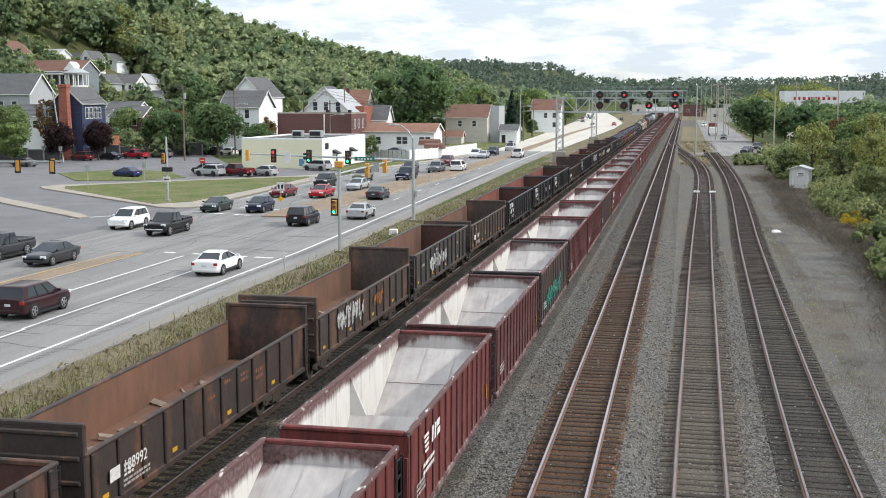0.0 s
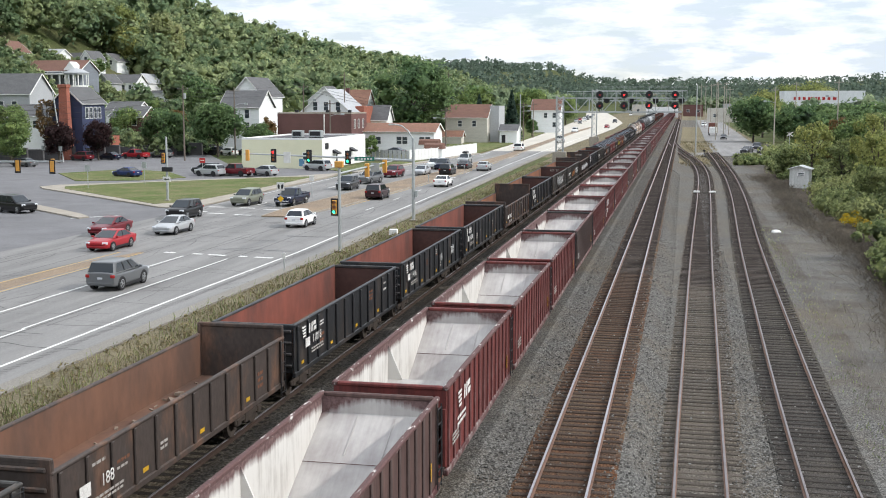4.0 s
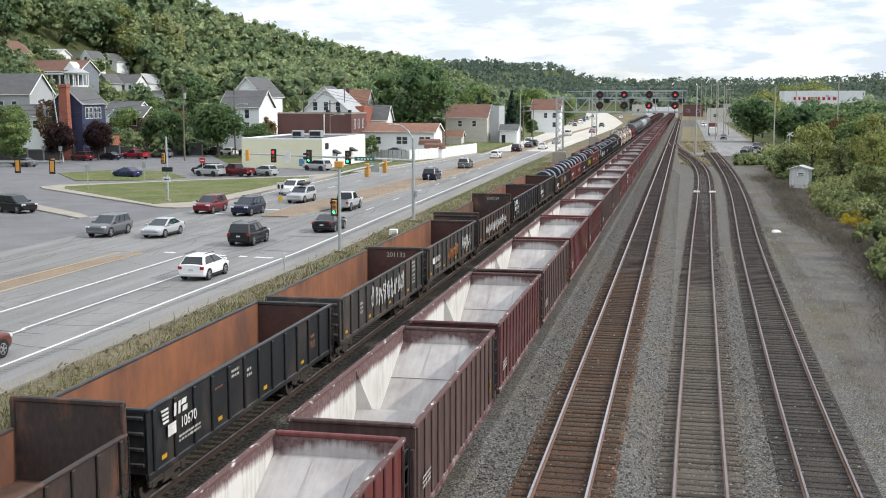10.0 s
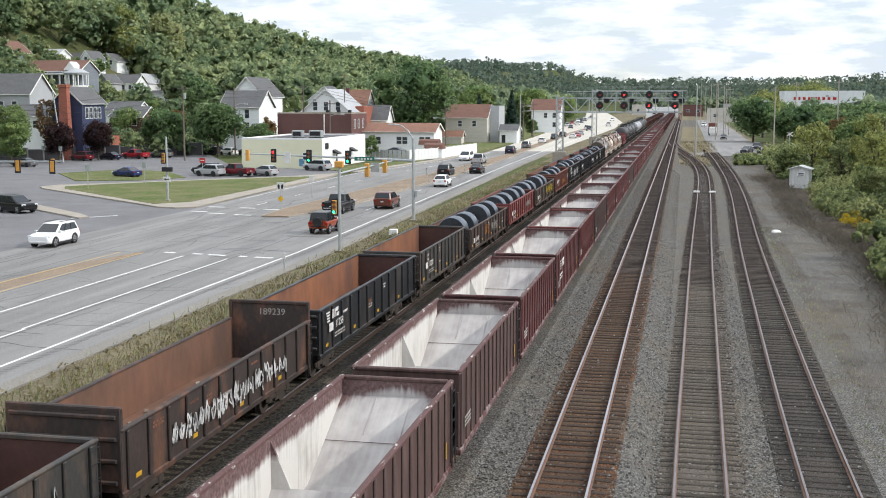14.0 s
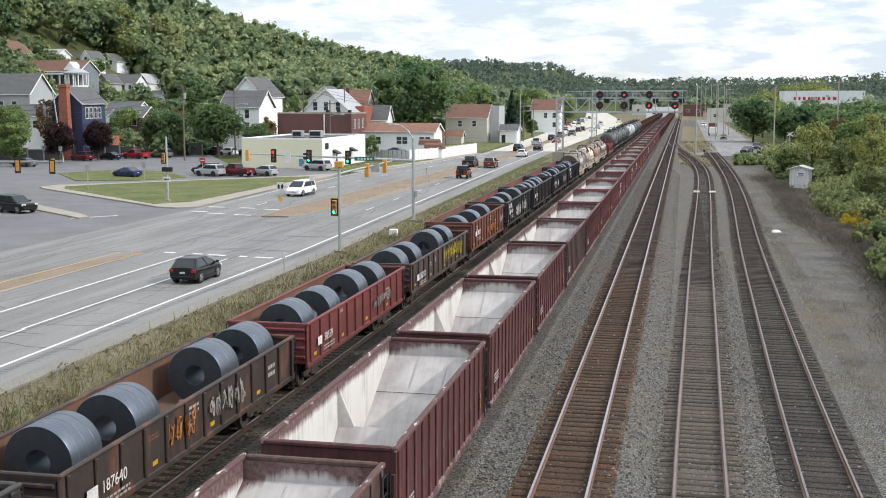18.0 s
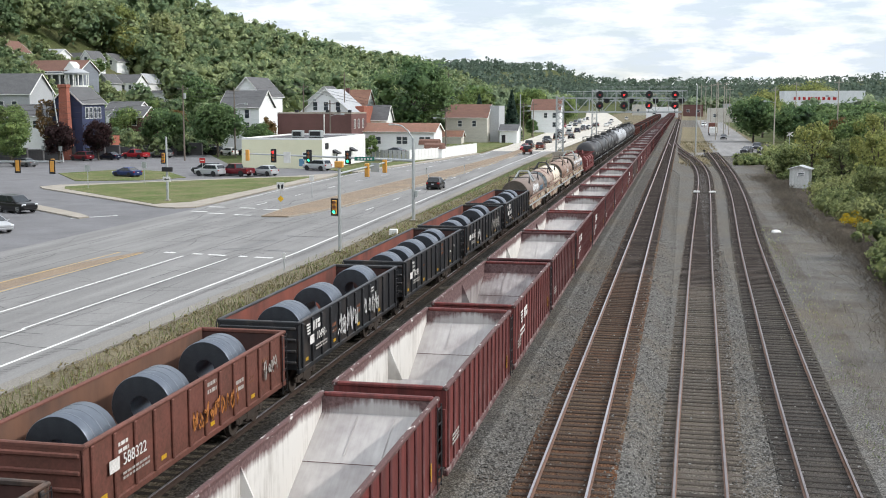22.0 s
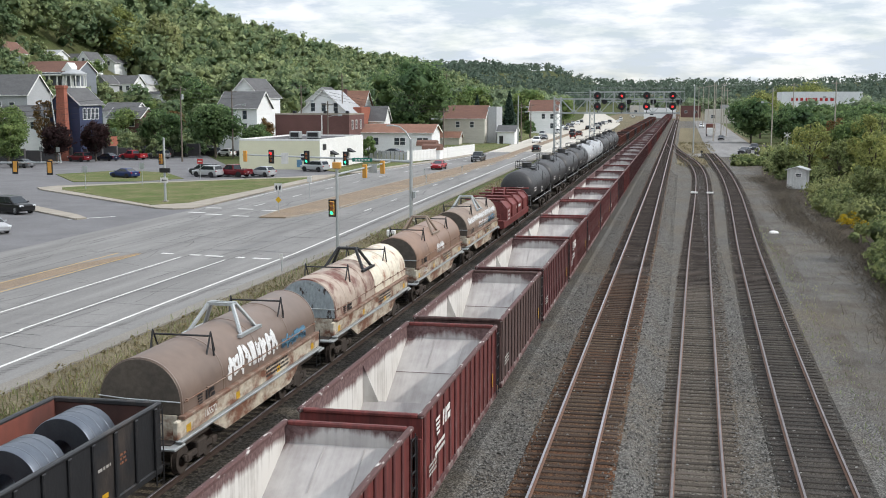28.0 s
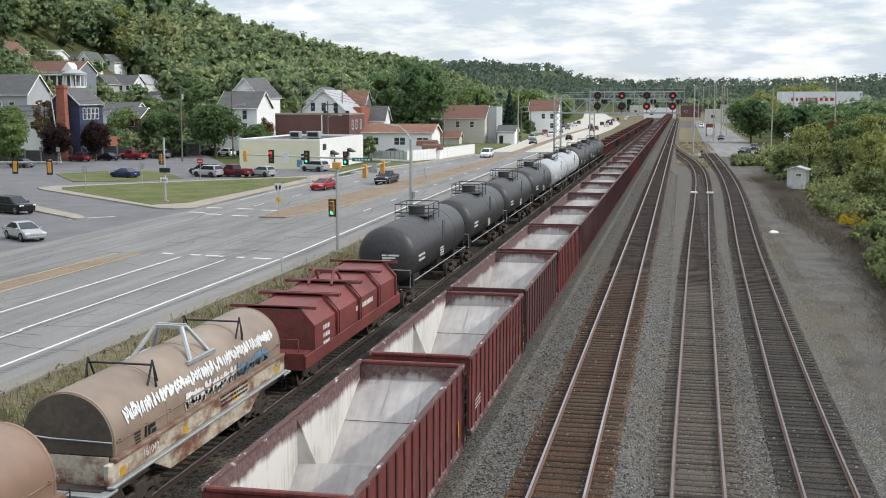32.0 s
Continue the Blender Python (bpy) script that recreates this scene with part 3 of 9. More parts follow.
    me.materials.append(material)
    return part(name, me, material, parent, at=at)


SIDE = pose(0, 0, 0, 90, 0, 90)      # writing on a wall that faces +x
FRONT = pose(0, 0, 0, 90, 0, 0)      # writing on a wall that faces -y


# ================= ground =================
def lerp_at(t, knots):
    for (a, va), (b, vb) in zip(knots, knots[1:]):
        if t <= b:
            k = max(0.0, min(1.0, (t - a) / (b - a)))
            return va + (vb - va) * k
    return knots[-1][1]


def ease(t):
    t = max(0.0, min(1.0, t))
    return t * t * (3 - 2 * t)


PROFILE = [(-4000, -0.62), (-25.3, -0.62), (-24.6, -0.5), (-20.5, -0.72), (-18.2, -0.55), (-17.0, -0.24), (-1.3, -0.24), (-0.75, -0.86),
           (7.0, -0.9), (10.0, -0.98), (4000, -0.98)]


def rise(x, y):
    """The valley side to the left and the low ridges that close the valley far ahead."""
    foot = -112 - 0.02 * max(0, y - 200)
    ridge = 38 + max(0, 640 - y) * 0.105 + 8 * ease((y - 380) / 150) * (1 - ease((y - 620) / 260))
    side = ease((foot - x) / 165) ** 1.4 * ridge * ease((y + 350) / 300)
    far = 22 * ease((y - 1250) / 700) + 27 * ease((y - 2200) / 700) + 30 * ease((x - 250) / 500) * ease((y - 1500) / 900)
    return side + far


def ground_z(x, y):
    return lerp_at(x, PROFILE) + rise(x, y)


def make_ground():
    xs = [-3000, -1500, -800, -560, -430] + [-360 + 14 * i for i in range(18)] + [-112, -100, -85, -70, -55, -40, -30, -25.3, -24.6, -22, -20.5, -19.3, -18.2,
          -17.6, -17, -12, -9.2, -7, -1.3, -0.75, 3, 7, 10, 14, 20, 30, 50, 80, 130, 200, 300, 450, 700, 1100, 1800, 3000]
    ys = [-800, -300, -100, -30, 0] + [12 * i for i in range(1, 30)] + [360 + 30 * i for i in range(1, 26)] + [1200, 1300, 1400, 1550, 1700, 1850, 2000, 2200,
          2350, 2500, 2700, 2900, 3300, 4200]
    ground = Geo()
    ground.sheet([[(x, y, ground_z(x, y)) for x in xs] for y in ys])
    ob = solid("ground", ground, M["field"], "grey ballast yard and grassy valley floor rising to a wooded hillside", "ground", kind="structure")
    ob.data.materials.append(M["ballast"])
    ob.data.materials.append(M["dirt"])
    ob.data.materials.append(M["straw"])
    ob.data.materials.append(M["ballast_dark"])
    for p in ob.data.polygons:
        c = p.center
        p.material_index = 3 if -26 < c.x < -18.3 and c.y < 226 else 4 if -17.8 < c.x < -9.2 and c.y < 700 else 3 if -1 < c.x < 7.4 and 214 < c.y < 520 else 1 if -18.4 < c.x < 7.4 and c.y < 700 else 2 if 7.4 <= c.x < 40 and c.y < 330 else 3 if -62 < c.x < 20 and c.y > 225 else 0
        p.use_smooth = True


make_ground()


def slab(name, poly, z, thick, material, label, category, kind="structure", bevel=0.03):
    """A flat piece with its edge, from a ground plan."""
    n = len(poly)
    a = sum(p[0] * q[1] - q[0] * p[1] for p, q in zip(poly, poly[1:] + poly[:1]))
    poly = poly if a > 0 else poly[::-1]
    g = Geo()
    v = [(x, y, z - thick) for x, y in poly] + [(x, y, z) for x, y in poly]
    g.add(v, [tuple(range(n, 2 * n))] + [(i, (i + 1) % n, n + (i + 1) % n, n + i) for i in range(n)])
    return solid(name, g, material, label, category, kind=kind)


def kerb_line(name, pts, z, material, parent=None, w=0.16, h=0.13, label="pale concrete kerb along the road edge"):
    """Kerb stones, a separate piece for every three metres or so."""
    holder = thing(name, label, "kerb", kind="structure") if parent is None else parent
    for (x0, y0), (x1, y1) in zip(pts, pts[1:]):
        d = math.hypot(x1 - x0, y1 - y0)
        n = max(1, round(d / 4.0))
        for i in range(n):
            a = Vector((x0 + (x1 - x0) * i / n, y0 + (y1 - y0) * i / n, z + h / 2))
            b = Vector((x0 + (x1 - x0) * (i + 1) / n, y0 + (y1 - y0) * (i + 1) / n, z + h / 2))
            e = (b - a).normalized() * 0.012
            part("kerb_stone", Geo().beam(a + e, b - e, w, h), M["concrete"], holder)
    return holder


ROAD = -0.5
NEAR_EDGE = [(-900, -27.75), (60, -27.75), (80, -27.5), (108, -28.1), (200, -29.7), (260, -30.2), (461, -29.6), (578, -32.2), (770, -47), (978, -64.5), (1300, -92)]
FAR_EDGE = [(-900, -49.2), (110, -49.0), (135, -49.7), (160, -49.8), (172, -49.2), (205, -44.6), (238, -41.3), (283, -42.3), (373, -45.5), (480, -50), (770, -64), (1300, -106)]
MED_NEAR = [(103, -37.0), (108, -35.8), (115, -34.9), (135, -34.1), (166, -33.3), (213, -33.0), (258, -34.0), (400, -36.6), (480, -36.6), (578, -39.6), (770, -54.5), (978, -71), (1300, -98)]
MED_FAR = [(103, -39.2), (111, -39.7), (128, -39.1), (151, -38.2), (183, -36.7), (233, -35.6), (284, -36.6), (400, -38.4), (480, -38.2), (578, -41.0), (770, -55.8), (978, -72.2), (1300, -99.2)]


def strip(knots_a, knots_b, y0, y1, step):
    ys = sorted({y0, y1, *[y for y, _ in knots_a + knots_b if y0 < y < y1], *[y0 + step * i for i in range(1, int((y1 - y0) / step))]})
    return [(lerp_at(y, knots_a), y) for y in ys] + [(lerp_at(y, knots_b), y) for y in reversed(ys)]


near_side = [(y, x + 2.55) for y, x in NEAR_EDGE]
slab("road", strip(near_side, FAR_EDGE, -700, 1290, 60), ROAD, 0.3, M["asphalt"], "grey worn asphalt highway with patched seams", "road")
# paler surface over the road from 252 m onward
slab("concrete_highway", strip(near_side, FAR_EDGE, 252, 1288, 40), ROAD + 0.003, 0.1, M["pale_road"], "pale far stretch of the highway", "road")
slab("road_shoulder", strip([(y, x + 2.6) for y, x in NEAR_EDGE], [(y, x + 1.75) for y, x in NEAR_EDGE], -300, 250, 40), ROAD + 0.005, 0.12, M["shoulder"], "sandy gravel shoulder beside the highway", "road shoulder")
slab("side_street", [(-49.0, -300), (-49.0, 112), (-52, 140), (-72, 176), (-92, 206), (-140, 214), (-140, 60), (-100, -300)], ROAD - 0.006, 0.3, M["asphalt_old"],
     "darker old asphalt side street and car park", "road")
slab("parking_lot", [(-56, 160), (-50.2, 173), (-50.4, 200), (-58, 182), (-74, 183), (-98, 228), (-121, 214), (-94, 160)], ROAD + 0.004, 0.3, M["asphalt_old"],
     "grey asphalt forecourt beside a low cream building", "parking lot")


def paint(name, parent, pts, w, material, z=ROAD + 0.006):
    """A painted line along points."""
    g = Geo()
    for (x0, y0), (x1, y1) in zip(pts, pts[1:]):
        d = Vector((x1 - x0, y1 - y0, 0)).normalized()
        a = Vector((d.y, -d.x, 0)) * w / 2
        p, q = Vector((x0, y0, z)), Vector((x1, y1, z))
        up = Vector((0, 0, 0.004))
        g.add([p - a, p + a, q + a, q - a, p - a + up, p + a + up, q + a + up, q - a + up],
              [(4, 5, 6, 7), (0, 1, 5, 4), (1, 2, 6, 5), (2, 3, 7, 6), (3, 0, 4, 7)])
    return part(name, g, material, parent)


marks = thing("road_markings", "white and yellow painted lines on grey asphalt", "road marking", kind="structure")
paint("edge_line", marks, [(lerp_at(y, NEAR_EDGE), y) for y in (-60, 20, 60, 80, 108, 150, 200, 260, 350, 480)], 0.17, M["white_line"])
for a, b in ((-60, 20), (20, 50), (50, 75.6)):
    paint("lane_line", marks, [(-31.35, a), (-31.2, b)], 0.13, M["white_line"])
for a, b in ((-60, 50), (50, 76.4)):
    paint("lane_line", marks, [(-35.0, a), (-34.9, b)], 0.14, M["white_line"])
for x0, x1 in ((-37.1, -36.2), (-34.7, -33.9), (-33.4, -32.0), (-30.9, -30.3), (-29.6, -28.2)):
    paint("stop_line_dash", marks, [(x0, 76.6 + (x0 + 28) * -0.16), (x1, 76.6 + (x1 + 28) * -0.16)], 0.42, M["white_line"])
for k in range(11):
    y = 112.5 + 12.19 * k
    x = lerp_at(y, NEAR_EDGE) - 3.2
    paint("lane_dash", marks, [(x, y), (x - 0.04, y + 3.05)], 0.13, M["white_line"])
for k in range(10):
    y = 116 + 12.19 * k
    x = (lerp_at(y, MED_FAR) + lerp_at(y, FAR_EDGE)) / 2
    paint("lane_dash", marks, [(x, y), (lerp_at(y + 3, MED_FAR) / 2 + lerp_at(y + 3, FAR_EDGE) / 2, y + 3.05)], 0.13, M["white_line"])
for x, y in ((-41.8, 105.5), (-45.0, 106.5), (-44.0, 112.5), (-41.0, 111.5), (-47.6, 113.0), (-47.4, 108)):
    paint("crossing_dash", marks, [(x - 0.9, y), (x + 0.9, y - 0.25)], 0.45, M["white_line"])
paint("edge_line", marks, [(lerp_at(y, FAR_EDGE) + 0.75, y) for y in (122, 135, 160, 172, 205, 238, 283, 373, 480)], 0.12, M["white_line"])
for x in (-40.75, -38.75):
    paint("yellow_line", marks, [(x, -60), (x, 60), (x + (0.45 if x < -39.5 else 0.25), 77.5)], 0.12, M["yellow_line"])
for (x, y), (x2, y2) in (((-79, 136), (-74, 131.5)), ((-75, 138.5), (-70, 134.5)), ((-56.5, 99), (-53.5, 102.5))):
    paint("side_street_line", marks, [(x, y), (x2, y2)], 0.3, M["white_line"], ROAD + 0.001)
for y in (116, 130, 146, 165, 190, 220, 260):
    paint("yellow_line", marks, [(lerp_at(y, MED_NEAR) + 0.35, y), (lerp_at(y + 16, MED_NEAR) + 0.35, y + 16)], 0.1, M["yellow_line"])

seams = thing("tar_seams", "thin dark sealed cracks across the asphalt", "road crack", kind="structure")
rng = random.Random(4)
seam_runs = []
for i in range(330):
    y = rng.uniform(26, 165) if i < 280 else rng.uniform(165, 280)
    x = rng.uniform(-48, -29)
    n = rng.randint(3, 7)
    ang = rng.choice((0, 0, 1.57)) + rng.uniform(-0.15, 0.15)
    pts = []
    for k in range(n):
        pts.append((x, y))
        s = rng.uniform(0.6, 1.5)
        x, y = x + math.cos(ang) * s, y + math.sin(ang) * s * 1.5
        ang += rng.uniform(-0.25, 0.25)
    pts = [(min(-26, max(-48.5, x)), y) for x, y in pts]
    seam_runs.append((pts, rng.uniform(0.025, 0.09)))
def paint_runs(name, parent, runs, material, z):
    g = Geo()
    for pts, w in runs:
        for (x0, y0), (x1, y1) in zip(pts, pts[1:]):
            d = Vector((x1 - x0, y1 - y0, 0)).normalized()
            a = Vector((d.y, -d.x, 0)) * w / 2
            p, q = Vector((x0, y0, z)), Vector((x1, y1, z))
            g.add([p - a, p + a, q + a, q - a], [(0, 1, 2, 3)])
    return tagged(part(name, g, material, parent), "fine dark cracks in the asphalt", kind="stuff")


paint_runs("crack_web", seams, seam_runs, M["crack"], ROAD + 0.004)
for x in (-31.0, -34.6, -38.4, -42.0, -45.8):
    paint("long_joint", seams, [(x + rng.uniform(-0.08, 0.08), y) for y in range(-20, 131, 6)], 0.05, M["crack"], ROAD + 0.002)

rumble = Geo()
for k in range(520):
    y = 18 + 0.30 * k
    x = lerp_at(y, NEAR_EDGE) + 0.42
    rumble.box(x, y, ROAD + 0.0035, x + 0.38, y + 0.13, ROAD + 0.0055)
tagged(part("rumble_groove", rumble, M["groove"], seams), "row of shallow rumble grooves beside the edge line", kind="stuff")

# raised middle strips
mid = slab("median_strip", [(-40.6, -200), (-39.0, -200), (-39.0, 66), (-38.6, 77.4), (-38.9, 77.8), (-40.2, 72), (-40.6, 64)], ROAD + 0.012, 0.05, M["median"],
           "flush tan-paved strip between yellow lines", "median")
island = slab("median_island", [(x, y) for x, y in strip(MED_NEAR, MED_FAR, 104, 480, 30)], ROAD + 0.13, 0.3, M["median"], "raised tan gravel median with a pale kerb", "median")
kerb_line("median_kerb", [(lerp_at(y, MED_NEAR) + 0.06, y) for y in (104, 108, 115, 135, 166, 213, 258, 330)], ROAD, None)
kerb_line("median_kerb", [(lerp_at(y, MED_FAR) - 0.06, y) for y in (104, 111, 128, 151, 183, 233, 284)], ROAD, None)

# grass island with its footway beside the junction
gi = [(-49.4, 111.5), (-51.0, 110.4), (-53.2, 111.0), (-78.5, 131.5), (-80.4, 134.0), (-79.6, 137.5), (-72, 144.5), (-62.5, 154.0), (-56, 160.0), (-51.0, 168.5), (-50.2, 160), (-50.1, 135)]
slab("footway", gi, ROAD + 0.12, 0.3, M["concrete"], "pale concrete footway round a grass island", "pavement")
slab("grass_island", [(-52.3, 117), (-55, 113.6), (-75.5, 131.2), (-77.3, 134.4), (-76, 137), (-70.5, 143.5), (-61.5, 152.3), (-56, 157.5), (-52.2, 160), (-52.0, 135)], ROAD + 0.15, 0.3,
     M["grass"], "dry green lawn on a kerbed traffic island", "lawn")
kerb_line("island_kerb", [(-50.05, 135), (-49.4, 111.5), (-51.0, 110.3), (-53.2, 110.9), (-78.5, 131.4), (-80.5, 134), (-79.6, 137.6)], ROAD, None)
slab("traffic_island", [(-90, 126), (-80, 118.6), (-55.6, 99.0), (-55.2, 99.8), (-57.5, 102.4), (-72, 114.6), (-84, 125.5)], ROAD + 0.13, 0.3, M["concrete"],
     "narrow worn concrete splitter island", "median")
kerb_line("splitter_kerb", [(-90, 125.9), (-80, 118.5), (-55.6, 98.9), (-55.1, 99.8), (-57.5, 102.5), (-72, 114.7)], ROAD, None)
slab("grass_verge", [(-93, 160), (-82, 145.5), (-74, 148.5), (-70, 155), (-79, 168), (-88, 171)], ROAD + 0.08, 0.3, M["grass"], "green lawn verge beside the car park", "lawn")
slab("grass_verge", [(-50.2, 171), (-45.5, 205), (-47.5, 210), (-54, 196), (-56.2, 178)], ROAD + 0.1, 0.3, M["grass"], "strip of green lawn beside the highway", "lawn")
slab("footway", [(-49.2, 172), (-44.6, 205), (-41.3, 238), (-43, 238.5), (-46.3, 205), (-50.6, 172)], ROAD + 0.12, 0.3, M["concrete"], "pale concrete footway along the highway", "pavement")
slab("grass_verge", [(-42.3, 238), (-43, 283), (-46, 373), (-51, 480), (-75, 480), (-75, 250), (-48, 250)], ROAD + 0.1, 0.3, M["grass"], "green roadside lawn in front of houses", "lawn")

# crossing road and service road on the other side of the tracks
slab("crossing_road", [(8.5, 246), (80, 268), (80, 285), (21, 276), (18, 300), (20, 700), (7, 700), (6, 330), (6.5, 262), (-0.6, 258), (-0.6, 246)], -0.83, 0.25, M["asphalt"],
     "pale asphalt service road meeting the yard", "road")
slab("grass_verge", [(21, 275), (60, 286), (60, 330), (23, 330)], -0.8, 0.25, M["grass"], "bright green roadside lawn", "lawn")
slab("dirt_track", [(7.2, 20), (9.2, 20), (12.8, 90), (13.5, 150), (9.5, 232), (5.0, 236), (7.9, 150), (8.2, 90)], -0.93, 0.2, M["lane"], "grey compacted dirt lane beside the yard", "dirt lane")


slab("soil_strip", [(11.6, 22), (60, 22), (60, 240), (16.5, 240), (13.2, 200), (11.4, 165), (12.6, 140), (11.8, 110), (11.2, 80), (11.9, 50)], -0.955, 0.2, M["soil"], "brown bare soil littered with twigs beside the yard", "ground")


# ================= railway tracks =================
T4 = [(-40, 0.55), (32, 0.73), (49, 0.94), (89, 1.53), (145, 2.6), (186, 3.0), (216, 2.2), (242, 0.35), (271, -1.7), (300, -2.95), (312, -3.09)]
T5 = [(-40, 4.45), (33, 4.48), (50, 4.6), (90, 5.25), (120, 6.0), (145, 6.55), (180, 6.9), (215, 6.6), (252, 5.9)]
LOW = [(-40, -0.65), (190, -0.65), (290, 0.0), (400, 0.0)]
FLAT = [(-40, 0.0), (400, 0.0)]


def smooth_at(y, knots):
    """A soft curve through plan points."""
    i = max(0, min(len(knots) - 2, next((k for k, (b, _) in enumerate(knots[1:]) if y <= b), len(knots) - 2)))
    p = [knots[max(0, i - 1)], knots[i], knots[i + 1], knots[min(len(knots) - 1, i + 2)]]
    (ya, xa), (yb, xb) = p[1], p[2]
    u = (y - ya) / (yb - ya)
    m0 = (xb - p[0][1]) / (yb - p[0][0]) * (yb - ya)
    m1 = (p[3][1] - xa) / (p[3][0] - ya) * (yb - ya)
    return (2 * u**3 - 3 * u * u + 1) * xa + (u**3 - 2 * u * u + u) * m0 + (-2 * u**3 + 3 * u * u) * xb + (u**3 - u * u) * m1


def lay_track(label, path, height, y0, y1, head, tie_mat, bed_mat, single, rail_step=12.0, tie_to=420, cover=0.0, rail_mat="rail"):
    """Rails on ties in a bed; the ties up to the length single lie as pieces of their own."""
    track = thing("railway_track", label, "railway track", kind="structure")
    n = max(2, int((y1 - y0) / rail_step))
    ys = [y0 + (y1 - y0) * i / n for i in range(n + 1)]
    for side in (-0.7525, 0.7525):
        foot, top = [], []
        for y in ys:
            x, z = path(y) + side, lerp_at(y, height)
            foot.append([(x - 0.07, y, z - 0.17), (x + 0.07, y, z - 0.17), (x + 0.07, y, z - 0.15), (x + 0.012, y, z - 0.125), (x + 0.012, y, z - 0.045),
                         (x + 0.036, y, z - 0.035), (x + 0.036, y, z - 0.008), (x - 0.036, y, z - 0.008), (x - 0.036, y, z - 0.035), (x - 0.012, y, z - 0.045),
                         (x - 0.012, y, z - 0.125), (x - 0.07, y, z - 0.15)])
            top.append([(x - 0.037, y, z - 0.0078), (x + 0.037, y, z - 0.0078), (x + 0.030, y, z), (x - 0.030, y, z)])
        rail = part("rail", Geo().loft(foot, smooth=False), M[rail_mat], track)
        part("rail_head", Geo().loft(top, smooth=False), M[head], rail)
    r = random.Random(int(y1) + len(label))
    protos = []
    for k in range(6):
        protos.append(Geo().cbox(-1.3 + r.uniform(-0.06, 0.04), -0.115, -0.16, 1.3 + r.uniform(-0.05, 0.08), 0.115, 0, 0.02).mesh("tie", M[tie_mat]))
    plate = Geo().box(-0.17, -0.09, 0.001, 0.17, 0.09, 0.012).mesh("tie_plate", M["rail"])
    rest = Geo()
    y, k = y0, 0
    while y < min(y1, tie_to):
        x, z = path(y), lerp_at(y, height)
        turn = -math.degrees(math.atan2(path(y + 1) - path(y - 1), 2)) + r.uniform(-1.2, 1.2)
        if single[0] <= y < single[1]:
            t = part("tie", protos[k % 6], None, track, at=pose(x + r.uniform(-0.05, 0.05), y, z - 0.17 + r.uniform(-0.008, 0.004), r.uniform(-1, 1), 0, turn))
        else:
            a = math.radians(turn)
            m = pose(x + r.uniform(-0.05, 0.05), y, z - 0.17, 0, 0, turn)
            g = Geo().box(-1.3, -0.115, -0.16, 1.3, 0.115, 0)
            rest.add([m @ Vector(p) for p in g.v], g.f)
        y += 0.535 + r.uniform(-0.03, 0.03)
        k += 1
    if rest.v:
        tagged(part("tie_row", rest, M["tie_dark" if tie_mat == "tie_dark" else "tie_joined"], track), "dark wooden ties half sunk in ballast", kind="stuff")
    bed = []
    for y in ys:
        x, z = path(y), lerp_at(y, height)
        bed.append([(x - 1.62 - cover * 8, y, z - 0.42), (x - 1.42, y, z - 0.215 + cover), (x - 0.9, y, z - 0.20 + cover * 0.5), (x, y, z - 0.21 + cover * 0.6), (x + 0.9, y, z - 0.20 + cover * 0.5), (x + 1.42, y, z - 0.215 + cover), (x + 1.62 + cover * 8, y, z - 0.42)])
    part("track_bed", Geo().sheet(bed), M[bed_mat], track)
    return track


X1, X2, X3 = -14.55, -7.33, -3.08
lay_track("rusty main track with polished rails and brown ties", lambda y: X3, FLAT, 8, 1250, "rail_head", "tie_rust", "rustbed", (22, 72), 1e9, 700)
lay_track("yard siding with dull rails and weathered ties", lambda y: smooth_at(y, T4), LOW, 8, 300, "rail_head_dull", "tie_grey", "bed_tan", (24, 72), 6)
lay_track("older siding with dark ties beside a dirt lane", lambda y: smooth_at(y, T5), LOW, 8, 252,
          "rail_head_dull", "tie", "bed_oily", (24, 72), 6)
lay_track("main track with ballast between the two trains", lambda y: X2, FLAT, 8, 1250, "rail_head", "tie", "ballast", (20, 20), 1e9, 160, 0.075)
lay_track("outer main track with dark oily ties", lambda y: X1, FLAT, 8, 1250, "rail_head", "tie_dark", "ballast_dark", (20, 20), 1e9, 200, 0.056, "rail_dark")


